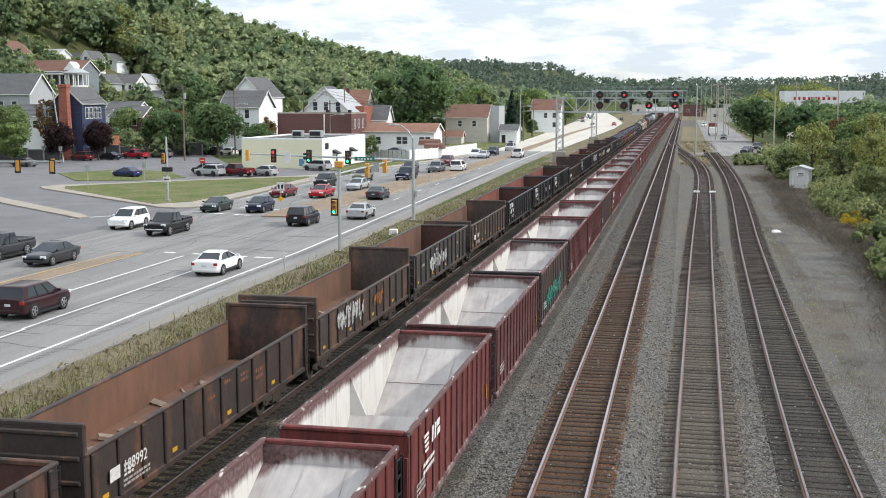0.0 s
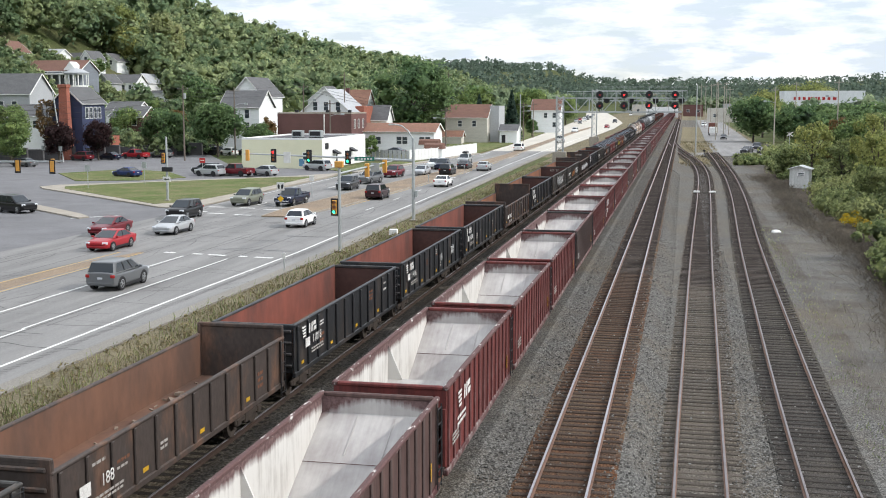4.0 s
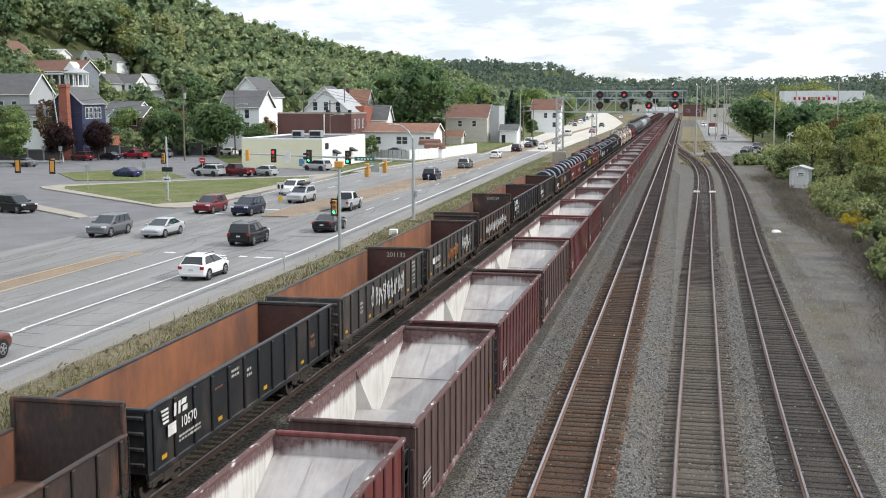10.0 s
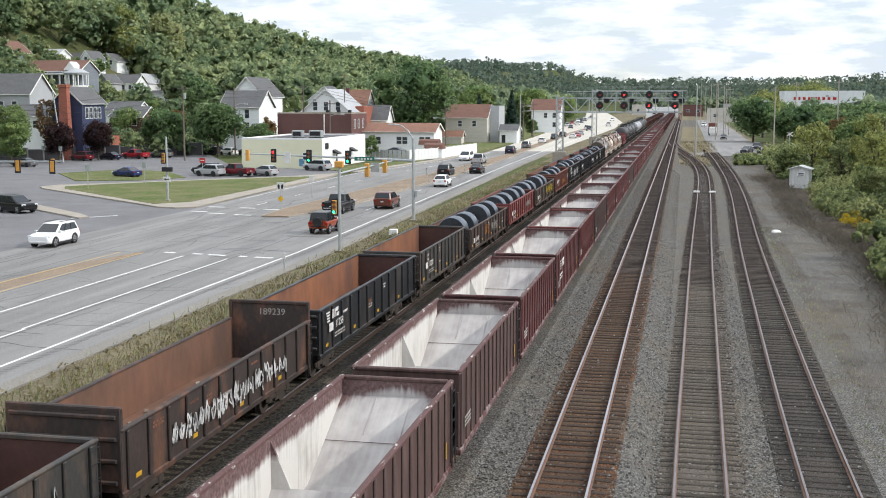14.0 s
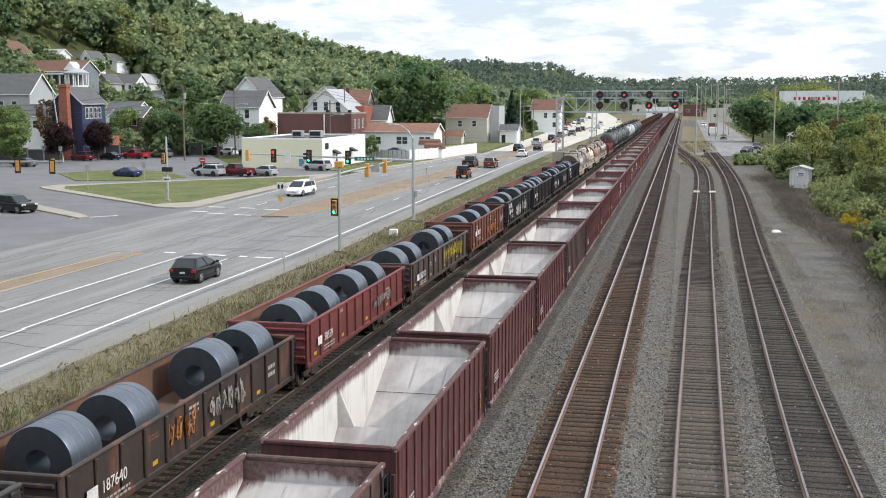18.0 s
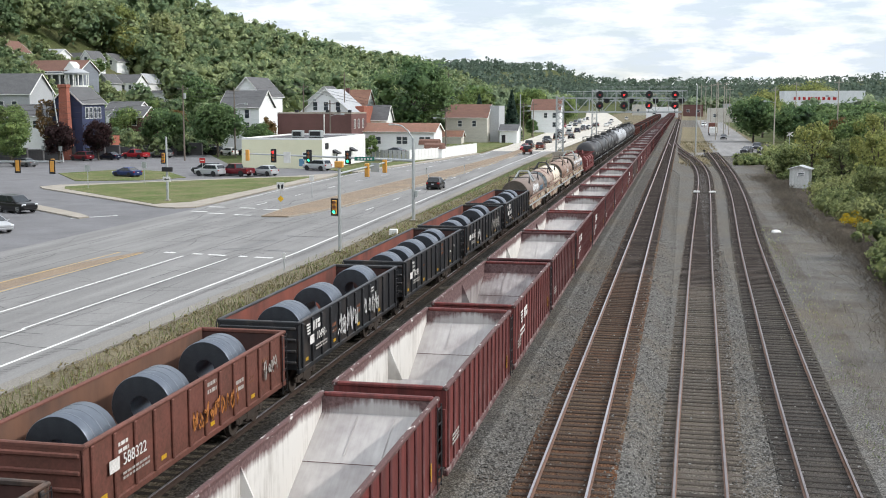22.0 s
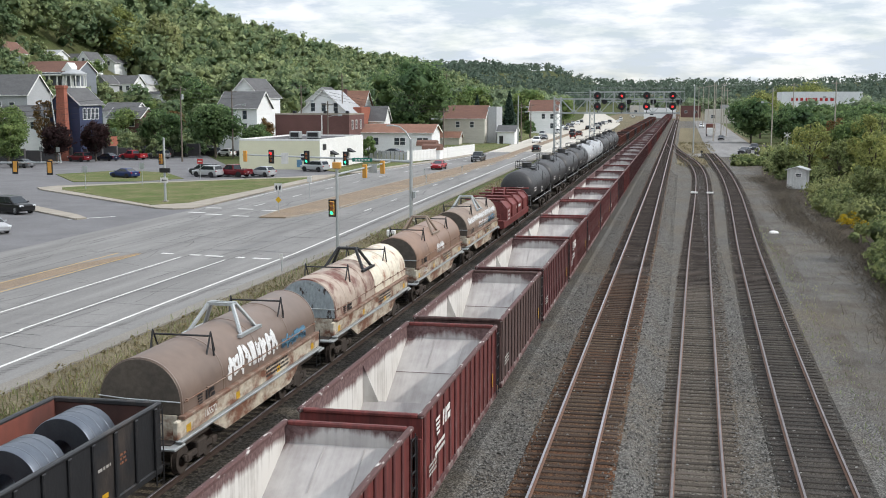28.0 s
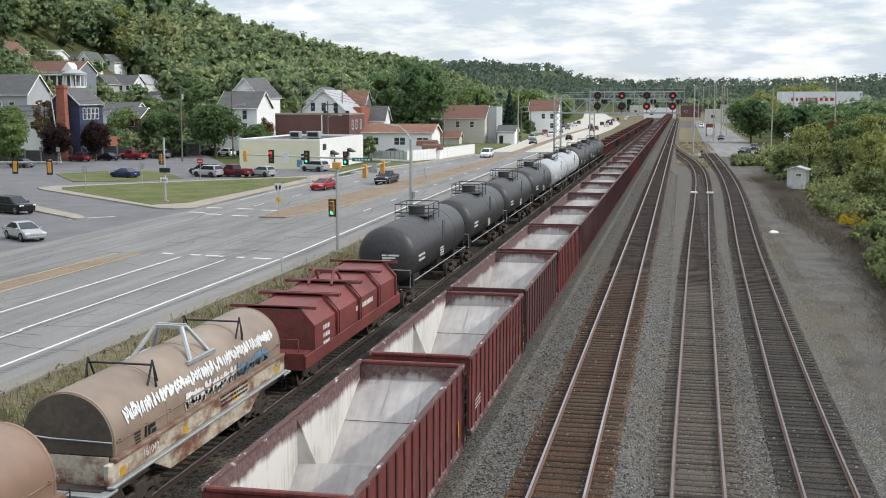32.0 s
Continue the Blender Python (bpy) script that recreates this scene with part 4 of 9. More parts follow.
def scatter_stones():
    """Loose ballast on the shoulders."""
    r = np.random.RandomState(7)
    n = 26000
    u = r.rand(n)
    y = 20 + 165 * u ** 1.8
    lanes = r.choice(8, n, p=[0.34, 0.29, 0.19, 0.0, 0.06, 0.04, 0.04, 0.04])
    t4, t5 = np.array([smooth_at(b, T4) for b in y]), np.array([smooth_at(b, T5) for b in y])
    edge = r.uniform(-1.0, 1.0, n)
    edge = np.sign(edge) * np.abs(edge) ** 0.6 * 1.4
    x = np.select([lanes == 0, lanes == 1, lanes == 2, lanes == 3, lanes == 4, lanes == 5, lanes == 6, lanes == 7],
                  [r.uniform(-6.3, -4.3, n), r.uniform(-1.9, -0.4, n), r.uniform(2.0, 3.2, n), r.uniform(6.0, 8.4, n), r.uniform(-12.8, -9.1, n), X3 + edge, t4 + edge, t5 + edge])
    base = np.array([(1, 0, 0), (-1, 0, 0), (0, 1, 0), (0, -1, 0), (0, 0, 1), (0, 0, -1)], float)
    tri = np.array([(0, 2, 4), (2, 1, 4), (1, 3, 4), (3, 0, 4), (2, 0, 5), (1, 2, 5), (3, 1, 5), (0, 3, 5)])
    size = r.uniform(0.025, 0.07, (n, 1, 3)) * np.array((1, 1, 0.7))
    ang = r.uniform(0, 6.28, n)
    v = base[None] * size * r.uniform(0.6, 1.25, (n, 6, 1))
    c, s = np.cos(ang)[:, None], np.sin(ang)[:, None]
    vx, vy = v[..., 0] * c - v[..., 1] * s, v[..., 0] * s + v[..., 1] * c
    gz = np.array([ground_z(a, b) for a, b in zip(x, y)])
    gz = np.where(lanes == 5, -0.19, np.where(lanes > 5, -0.84, gz))
    bump = np.where((lanes == 2) | (lanes == 3), 0.06, 0.02)
    v = np.stack((vx + x[:, None], vy + y[:, None], v[..., 2] + (gz + bump)[:, None]), -1).reshape(-1, 3)
    f = (tri[None] + (np.arange(n) * 6)[:, None, None]).reshape(-1, 3)
    me = bpy.data.meshes.new("ballast_stones")
    me.from_pydata(v.tolist(), [], f.tolist())
    me.materials.append(M["stone"])
    tagged(new("ballast_stones", me), "loose grey crushed stone on the ballast shoulders", "ballast", kind="stuff")


scatter_stones()


# ================= trains =================
KNOTS = [0, 4, 8, 12, 16, 20, 24, 28, 32]
HOP_RUN = [0, 69.1, 136.6, 204.3, 272.4, 340.6, 408.1, 474.8, 541.7]
MIX_RUN = [0, 49.7, 99.5, 149.15, 198.5, 247.45, 295.95, 343.95, 391.5]
moving = []          # (thing, x, start y, run table, height)


def bogie(parent, y, wheels=True):
    g = Geo()
    for s in (-1, 1):
        g.cbox(s * 0.99 - 0.06, y - 1.15, 0.42, s * 0.99 + 0.06, y + 1.15, 0.6, 0.03)
        g.cbox(s * 0.99 - 0.08, y - 0.35, 0.30, s * 0.99 + 0.08, y + 0.35, 0.78, 0.04)
        for q in (-0.89, 0.89):
            g.cbox(s * 0.99 - 0.09, y + q - 0.16, 0.36, s * 0.99 + 0.09, y + q + 0.16, 0.62, 0.04)
    g.cbox(-1.0, y - 0.2, 0.5, 1.0, y + 0.2, 0.75, 0.04)
    b = part("bogie", g, M["truck"], parent, "grimy two-axle bogie")
    if wheels:
        prof = [(-0.84, 0.40), (-0.83, 0.42), (-0.70, 0.425), (-0.695, 0.455), (-0.66, 0.455), (-0.65, 0.1), (0.65, 0.1), (0.66, 0.455), (0.695, 0.455), (0.70, 0.425), (0.83, 0.42), (0.84, 0.40)]
        me = Geo().loft([[(x, q * math.cos(6.2832 * i / 20), q * math.sin(6.2832 * i / 20)) for i in range(20)] for x, q in prof], smooth=False).mesh("wheelset", M["truck"])
        for q in (-0.89, 0.89):
            part("wheelset", me, None, b, at=pose(0, y + q, 0.42))
    return b


def ladder(parent, x, y, z0, z1, w=0.42, out=1, along="y"):
    g = Geo()
    for s in (-w / 2, w / 2):
        p = (x + out * 0.08, y + s) if along == "y" else (x + s, y + out * 0.08)
        g.rod((*p, z0), (*p, z1), 0.018, 5)
    n = int((z1 - z0) / 0.36)
    for i in range(n + 1):
        z = z0 + 0.08 + i * (z1 - z0 - 0.16) / n
        a = (x + out * 0.08, y - w / 2, z) if along == "y" else (x - w / 2, y + out * 0.08, z)
        b = (x + out * 0.08, y + w / 2, z) if along == "y" else (x + w / 2, y + out * 0.08, z)
        g.rod(a, b, 0.014, 5)
    return part("ladder", g, M["dark_metal"], parent, "thin steel rung ladder")


def coupler(parent, y0, y1):
    g = Geo().cbox(-0.13, y0, 0.72, 0.13, y1, 0.98, 0.03)
    g.cbox(-0.2, y1 - 0.12, 0.68, 0.2, y1, 1.02, 0.04)
    part("coupler", g, M["truck"], parent)


def bars(parent, y, z, w, h, rows, material, x=1.575, seed=0, name="stencil_mark"):
    """Small writing too faint to read: short bars in rows on the side."""
    r = random.Random(seed)
    g = Geo()
    for i in range(rows):
        zz = z - i * h * 1.9
        yy = y
        while yy < y + w:
            l = r.uniform(0.08, 0.22)
            g.box(x, yy, zz, x + 0.006, min(yy + l, y + w), zz + h)
            yy += l + 0.05
    return tagged(part(name, g, material, parent), kind="stuff")


def mark_shape(parent, y, z, s, material, x=1.575):
    """The railway's painted mark, as plain slanted shapes."""
    g = Geo()
    for k in range(4):
        g.add([(x + 0.008 * q, y + a * s, z - (k * 0.2 + b) * s) for q in (0, 1) for a, b in ((0.1 + k * 0.06, 0), (0.9, 0), (0.9, 0.11), (0.16 + k * 0.06, 0.11))],
              [(0, 1, 2, 3), (4, 7, 6, 5), (0, 4, 5, 1), (1, 5, 6, 2), (2, 6, 7, 3), (3, 7, 4, 0)])
    for k, (a, b, c) in enumerate(((1.5, 0.0, 0.62), (1.98, 0.0, 0.62), (2.35, 0.0, 0.26), (2.45, 0.36, 0.62))):
        w = 0.24 if k < 2 else 0.55
        g.add([(x + 0.008 * q, y + (a + dy) * s, z - dz * s) for q in (0, 1) for dy, dz in ((0.06, b), (w + 0.06, b), (w, c), (0, c))],
              [(0, 1, 2, 3), (4, 7, 6, 5), (0, 4, 5, 1), (1, 5, 6, 2), (2, 6, 7, 3), (3, 7, 4, 0)])
    return tagged(part("painted_mark", g, material, parent, "plain white slanted mark shapes"), kind="stuff")


def graffiti(parent, y0, y1, z0, z1, material, seed, x=1.60, w=0.055, wild=1.0, surface=None):
    """Sprayed loops and strokes, no letters."""
    r = random.Random(seed)
    g = Geo()
    n = max(1, int((y1 - y0) / ((z1 - z0) * 0.5)))
    for k in range(n):
        ya, yb = y0 + (y1 - y0) * k / n, y0 + (y1 - y0) * (k + 0.92) / n
        pts = []
        ph, tw = r.uniform(0, 6.28), r.choice((1, 2, 2, 3))
        m = 18
        f1, f2, q1, q2 = r.uniform(0.7, 1.9), r.uniform(1.2, 3.1), r.uniform(0, 6.28), r.uniform(0, 6.28)
        lo, hi = r.uniform(0.0, 0.25), r.uniform(0.75, 1.0)
        for i in range(m + 1):
            a = 6.28 * i / m
            u = 0.5 + 0.3 * math.sin(a * f1 + ph) + 0.2 * math.sin(a * f2 + q1)
            v = lo + (hi - lo) * (0.5 + 0.34 * math.sin(a * tw + ph * 0.7 + k) + 0.2 * math.sin(a * 3.7 * f1 + q2))
            pts.append((ya + (yb - ya) * u, z0 + (z1 - z0) * min(1, max(0, v))))
        for (a, b), (c, d) in zip(pts, pts[1:]):
            t = Vector((c - a, d - b))
            if t.length < 1e-4:
                continue
            q = Vector((-t.y, t.x)).normalized() * w / 2
            o = [(a + q.x, b + q.y), (a - q.x, b - q.y), (c - q.x, d - q.y), (c + q.x, d + q.y)]
            put = surface or (lambda yy, zz, out: (x + out, yy, zz))
            g.add([put(yy, zz, o2) for o2 in (0, 0.006) for yy, zz in o], [(0, 1, 2, 3), (4, 7, 6, 5), (0, 4, 5, 1), (1, 5, 6, 2), (2, 6, 7, 3), (3, 7, 4, 0)])
    return tagged(part("graffiti", g, material, parent), "sprayed scrawl of loops", kind="stuff")


# ---------------- stone hoppers ----------------
HB, HW, HZ0, HZ1 = 5.62, 1.56, 1.02, 3.25     # half length, half width, sill and rim heights


def lining_profile(hb, z):
    return [(-hb + 0.1, z), (-hb + 0.12, 2.72), (-2.5, 1.22), (-1.25, 1.05), (0, 1.98), (1.25, 1.05), (2.5, 1.22), (hb - 0.12, 2.72), (hb - 0.1, z)]


def far_hopper_car(label, paint_mat, rib_mat, lining):
    """The same wagon with fewer parts, for the far length of the train."""
    car = thing("hopper_car", label, "hopper wagon", "hopper train")
    hb, hw, iw, z = HB, HW, HW - 0.085, HZ1 - 0.1
    for s in (-1, 1):
        g = Geo().box(s * (hw - 0.075), -hb + 0.05, HZ0 - 0.15, s * (hw - 0.04), hb - 0.05, HZ1 - 0.05)
        for i in range(14):
            y = -hb + 0.25 + (2 * hb - 0.5) * i / 13
            g.box(s * (hw - 0.05), y - 0.06, HZ0 + 0.04, s * hw, y + 0.06, HZ1 - 0.08)
        tagged(part("side_panel", g, M[paint_mat], car), kind="stuff")
        part("top_rail", Geo().cbox(s * (hw - 0.14), -hb, HZ1 - 0.12, s * hw, hb, HZ1, 0.03), M["hop_rim"], car)
        part("end_panel", Geo().box(-hw + 0.142, s * hb, HZ1 - 0.62, hw - 0.142, s * (hb - 0.09), HZ1 - 0.003), M[paint_mat], car)
    xs = (-iw, 0, iw)
    g = Geo().sheet([[(x, *a) for x in xs] for a in lining_profile(hb, z)])
    for s in (-1, 1):
        g.sheet([[(s * iw, y, zz) for y in (-hb + 0.1, 0, hb - 0.1)] for zz in (1.05, 2.2, z)])
    tagged(part("lining", g, M[lining], car), kind="stuff")
    return car


def hopper_car(label, paint_mat, rib_mat, lining, detailed, mark=False, scrawl=None, seed=0):
    if not detailed:
        return far_hopper_car(label, paint_mat, rib_mat, lining)
    car = thing("hopper_car", label, "hopper wagon", "hopper train")
    hb, hw = HB, HW
    for s in (-1, 1):
        g = Geo().box(s * (hw - 0.075), -hb + 0.05, HZ0, s * (hw - 0.05), hb - 0.05, HZ1 - 0.05)
        for i in range(15 if s < 0 else 0):
            y = -hb + 0.25 + (2 * hb - 0.5) * i / 14
            g.box(s * (hw - 0.05), y - 0.06, HZ0 + 0.04, s * hw, y + 0.06, HZ1 - 0.08)
        pan = part("side_panel", g, M[paint_mat], car)
        if s < 0:
            tagged(pan, kind="stuff")
        part("side_sill", Geo().cbox(s * (hw - 0.14), -hb, HZ0 - 0.16, s * (hw + 0.005), hb, HZ0 + 0.03, 0.03), M["hop_sill"], car)
        n = 15
        rib = Geo().cbox(-0.005, -0.06, HZ0 + 0.04, 0.05, 0.06, HZ1 - 0.08, 0.02)
        if detailed and s > 0:
            me = rib.mesh("rib", M[rib_mat])
            for i in range(n):
                y = -hb + 0.25 + (2 * hb - 0.5) * i / (n - 1)
                part("rib", me, None, pan, at=pose(s * (hw - 0.05), y, 0, 0, 0, 0 if s > 0 else 180))
        part("top_rail", Geo().cbox(s * (hw - 0.14), -hb, HZ1 - 0.12, s * hw, hb, HZ1, 0.03), M["hop_rim"], car, "rim chalky with stone dust")
    for s in (-1, 1):
        part("end_rail", Geo().cbox(-hw + 0.142, s * hb, HZ1 - 0.12, hw - 0.142, s * (hb - 0.14), HZ1 - 0.003, 0.03), M[paint_mat], car)
        part("end_panel", Geo().box(-hw + 0.08, s * (hb - 0.05), HZ1 - 0.62, hw - 0.08, s * (hb - 0.08), HZ1 - 0.12), M[paint_mat], car)
        g = Geo()
        g.cbox(-1.35, s * (hb - 0.22), 0.85, 1.35, s * hb, 1.12, 0.03)
        for x in (-1.45, -0.5, 0.5, 1.45):
            g.cbox(x - 0.05, s * (hb - 0.12), 1.1, x + 0.05, s * (hb - 0.02), HZ1 - 0.6, 0.02)
        part("end_frame", g, M[paint_mat], car)
        if detailed:
            bogie(car, s * (hb - 1.75), False)
            if s > 0:
                ladder(car, hw - 0.03, hb - 0.3, 1.0, HZ1 - 0.15)
            else:
                ladder(car, hw - 0.35, -hb, 1.0, HZ1 - 0.5, out=-1, along="x")
    # inside: upright upper ends, slope sheets, cross ridge, and the outside of the bays below
    iw, z = hw - 0.085, HZ1 - 0.1
    prof = lining_profile(hb, z)
    xs = (-iw, -iw * 0.5, 0, iw * 0.5, iw)
    part("lining", Geo().sheet([[(x, *a) for x in xs] for a in prof]), M[lining], car, "slope sheets powdered white with limestone dust" if lining != "lining_low" else "mostly bare grey-brown slope sheets")
    for s in (-1, 1):
        g = Geo().sheet([[(s * iw, y, zz) for y in (-hb + 0.1, -2.5, 0, 2.5, hb - 0.1)] for zz in (1.05, 1.6, 2.2, 2.7, z)])
        part("side_lining", g, M[lining + "_side"], car)
        if s < 0:
            gus = Geo().prism([(s * iw, z - 0.1), (s * (iw - 0.55), 1.75), (s * iw, 1.75)], 1, -0.03, 0.03)
            part("gusset", gus, M[lining + "_side"], car)
    if detailed:
        for x in (-0.5, 0.45):
            part("weld_seam", Geo().beam((x, hb - 0.2, 2.69), (x, hb - 1.5, 2.06), 0.022, 0.016), M[lining], car)
        part("sheet_joint", Geo().beam((-iw + 0.01, hb - 1.75, 1.938), (iw - 0.01, hb - 1.75, 1.938), 0.012, 0.014), M["hop_sill"], car)
    bays = Geo()
    for s in (-1, 1):
        bays.prism([(s * 0.3, 1.0), (s * 3.4, 1.0), (s * 2.6, 0.42), (s * 1.1, 0.42)], 0, -1.25, 1.25)
    part("hopper_bays", bays, M[paint_mat], car)
    part("centre_sill", Geo().box(-0.3, -hb + 0.1, 0.62, 0.3, hb - 0.1, 0.95), M[paint_mat], car)
    if mark:
        mark_shape(car, -hb + 1.3, 2.75, 0.62, M["letter"], x=hw + 0.002)
        bars(car, -hb + 1.3, 2.0, 1.2, 0.09, 2, M["letter"], x=hw + 0.002, seed=seed)
    if detailed:
        bars(car, -hb + 0.6, 1.75, 0.9, 0.06, 3, M["letter_old"], x=hw + 0.002, seed=seed + 5)
        part("reflector", Geo().box(hw, hb - 1.1, 1.4, hw + 0.006, hb - 1.02, 1.85), M["reflect"], car)
    if scrawl:
        graffiti(car, -hb + 1.5, hb - 3.5, 1.2, 2.3, M[scrawl], seed + 9, x=hw + 0.004, w=0.09)
    return car


def hopper_train():
    r = random.Random(11)
    looks = {"red": ("hop_red", "hop_rib", "oxide-red steel hopper wagon, empty, powdered with white stone dust"),
             "mar": ("hop_maroon", "hop_rib", "dull maroon steel hopper wagon, empty and dusty white inside"),
             "dark": ("hop_dark", "hop_rib_dark", "dark brown grimy hopper wagon, empty and dusty white inside"),
             "blk": ("hop_black", "hop_rib_dark", "sooty black ribbed hopper wagon with a dusty white inside")}
    known = {0: "red", 1: "red", 2: "red+", 3: "mar", 4: "blk*", 5: "mar", 6: "red", 7: "dark", 8: "red+", 9: "red", 10: "red", 11: "blk", 12: "mar", 13: "red+", 14: "red",
             15: "red", 16: "dark", 17: "mar", 18: "dark", 19: "red", 20: "red", 21: "dark", 22: "dark", 23: "mar", 24: "mar+", 25: "red", 26: "dark", 27: "mar", 28: "mar",
             29: "mar", 30: "dark", 31: "mar", 32: "red", 33: "red", 34: "red+_", 35: "mar", 36: "red+", 37: "red+", 38: "mar", 39: "red", 40: "red", 41: "red+", 42: "dark",
             43: "mar", 44: "red+", 45: "red", 46: "red", 47: "red", 48: "mar", 49: "red"}
    protos = {}
    for n in range(0, 112):
        k = known.get(n) or r.choice(("red", "red", "red", "mar", "mar", "dark"))
        detailed = n < 48
        lin = "_" if "_" in k else "h" if (n * 7) % 5 == 2 else ""
        key = (k, detailed, lin)
        if key not in protos:
            p, rb, label = looks[k.strip("+*_")]
            protos[key] = hopper_car(label, p, rb, {"_": "lining_low", "h": "lining_mid", "": "lining"}[lin], detailed, "+" in k, "spray_green" if "*" in k else None, n)
            if "_" in k:
                tagged(protos[key], "oxide-red steel hopper wagon with a bare grey inside")
            car = protos[key]
        else:
            car = copy_thing(protos[key], pose(0, 0, 0))
        moving.append((car, X2, 11.004 + 12.2146 * n - HB, HOP_RUN, 0.0))


# ---------------- gondolas ----------------
def gondola(label, length, out_mat, in_mat, top=2.85, near_end=None, far_end=None, number="", scrawl=(), junk=0, chalk="", mark=False, seed=0, ribs=13, group="mixed train", plain=False):
    car = thing("gondola_car", label, "gondola wagon", group)
    h, w, z0 = length / 2, 1.55, 1.18
    near_end, far_end = near_end or top, far_end or top
    r = random.Random(seed)
    for s in (-1, 1):
        pan = part("side_panel", Geo().box(s * (w - 0.09), -h, z0 - 0.05, s * (w - 0.055), h, top - 0.08), M[out_mat], car)
        part("inner_side", Geo().box(s * (w - 0.12), -h + 0.08, z0 + 0.03, s * (w - 0.092), h - 0.08, top - 0.08), M[in_mat], car, "rusted inner side plate")
        part("top_chord", Geo().cbox(s * (w - 0.13), -h, top - 0.1, s * (w + 0.01), h, top, 0.03), M[out_mat], car)
        part("side_sill", Geo().cbox(s * (w - 0.14), -h, z0 - 0.22, s * (w - 0.01), h, z0 - 0.03, 0.03), M[out_mat], car)
        me = Geo().cbox(-0.005, -0.075, z0 - 0.04, 0.075, 0.075, top - 0.1, 0.025).mesh("rib", M[out_mat])
        if s > 0 and not plain:
            for i in range(ribs):
                part("rib", me, None, pan, at=pose(w - 0.055, -h + 0.35 + (2 * h - 0.7) * i / (ribs - 1), 0))
        else:
            g = Geo()
            for i in range(ribs):
                y = -h + 0.35 + (2 * h - 0.7) * i / (ribs - 1)
                g.box(s * (w - 0.055), y - 0.075, z0 - 0.04, s * (w + 0.02), y + 0.075, top - 0.1)
            tagged(part("rib_row", g, M[out_mat], pan), kind="stuff")
        if not plain:
            ladder(car, s * (w - 0.04), s * (h - 0.28), 0.75, top - 0.1, out=s)
            ladder(car, s * (w - 0.35), s * h, 0.8, top - 0.15, out=s, along="x")
    for s, e in ((-1, near_end), (1, far_end)):
        p = part("end_panel", Geo().box(-w + 0.12, s * h, z0 - 0.05, w - 0.12, s * (h - 0.045), e - 0.06), M[out_mat], car)
        part("inner_end", Geo().box(-w + 0.12, s * (h - 0.047), z0 + 0.03, w - 0.12, s * (h - 0.075), e - 0.07), M["in_end" if e < top + 0.3 else out_mat], car, "dark inner end sheet")
        g = Geo().cbox(-w + 0.02, s * (h + 0.01), e - 0.14, w - 0.02, s * (h - 0.12), e, 0.03)
        if e > top:
            for q in (-1, 1):
                g.cbox(q * (w - 0.02), s * (h + 0.008), z0, q * (w - 0.14), s * (h - 0.14), e - 0.05, 0.03)
        part("end_cap", g, M[out_mat], car)
        me = Geo().cbox(-w + 0.13, -0.005, -0.06, w - 0.13, 0.07, 0.06, 0.03).mesh("end_rib", M[out_mat])
        for i in range(0 if plain or s > 0 else 4):
            part("end_rib", me, None, p, at=pose(0, s * (h + 0.0), z0 + 0.2 + i * (e - z0 - 0.45) / 3, 0, 0, 0 if s > 0 else 180))
        if not plain:
            coupler(car, s * (h - 0.1), s * (h + 0.4))
        bogie(car, s * (h - 2.1), not plain)
    part("floor", Geo().box(-w + 0.1, -h + 0.05, z0 - 0.05, w - 0.1, h - 0.05, z0 + 0.028), M["in_brown"], car, "rusty floor with scale and dirt")
    part("centre_sill", Geo().box(-0.35, -h + 0.1, 0.6, 0.35, h - 0.1, z0 - 0.06), M[out_mat], car)
    if number:
        writing(number, 0.42, M["letter"], car, pose(w + 0.02, -h + 2.35, top - 0.87, 90, 0, 90))
        part("mark_block", Geo().box(w + 0.015, -h + 1.05, top - 1.03, w + 0.022, -h + 1.55, top - 0.71), M["letter"], car)
        bars(car, -h + 1.7, min(1.62, top - 1.22), 1.4, 0.06, 2, M["letter_old"], x=w + 0.02, seed=seed)
    if not plain:
        for k in range(5):
            i = r.randint(1, ribs - 3)
            y = -h + 0.35 + (2 * h - 0.7) * (i + 0.22) / (ribs - 1)
            bars(car, y, r.uniform(1.7, top - 0.35), r.uniform(0.35, 0.7), r.uniform(0.05, 0.13), r.randint(1, 3), M[r.choice(("letter_old", "letter_old", "letter", "rust_patch", "rust_patch"))], x=w - 0.054, seed=seed * 31 + k)
    if mark:
        mark_shape(car, -h + 0.6, 2.62, 0.55, M["letter"], x=w + 0.02)
    if chalk:
        writing(chalk, 0.34, M["letter_old"], car, pose(0.1, h - 0.08, far_end - 0.42, 90, 0, 0), "chalked_number")
    for i in range(0, 0 if plain else ribs - 1, 3):
        y = -h + 0.35 + (2 * h - 0.7) * (i + 0.35) / (ribs - 1)
        part("reflector", Geo().box(w - 0.05, y, 1.28, w - 0.044, y + 0.30, 1.40), M["reflect"], car)
    for k, (sm, y0, y1, zb, zt) in enumerate(scrawl):
        graffiti(car, y0, y1, zb, zt, M[sm], seed * 7 + k, x=w + 0.022)
    if junk:
        g = Geo()
        for i in range(junk):
            x, y, s = r.uniform(-1.2, 1.2), r.uniform(-h + 0.5, h - 0.5), r.uniform(0.08, 0.5)
            m = pose(x, y, z0 + 0.03 + s * 0.1, r.uniform(-20, 20), r.uniform(-20, 20), r.uniform(0, 360))
            b = Geo().box(-s * 0.7, -s * 0.25, -s * 0.12, s * 0.7, s * 0.25, s * 0.12)
            g.add([m @ Vector(p) for p in b.v], b.f)
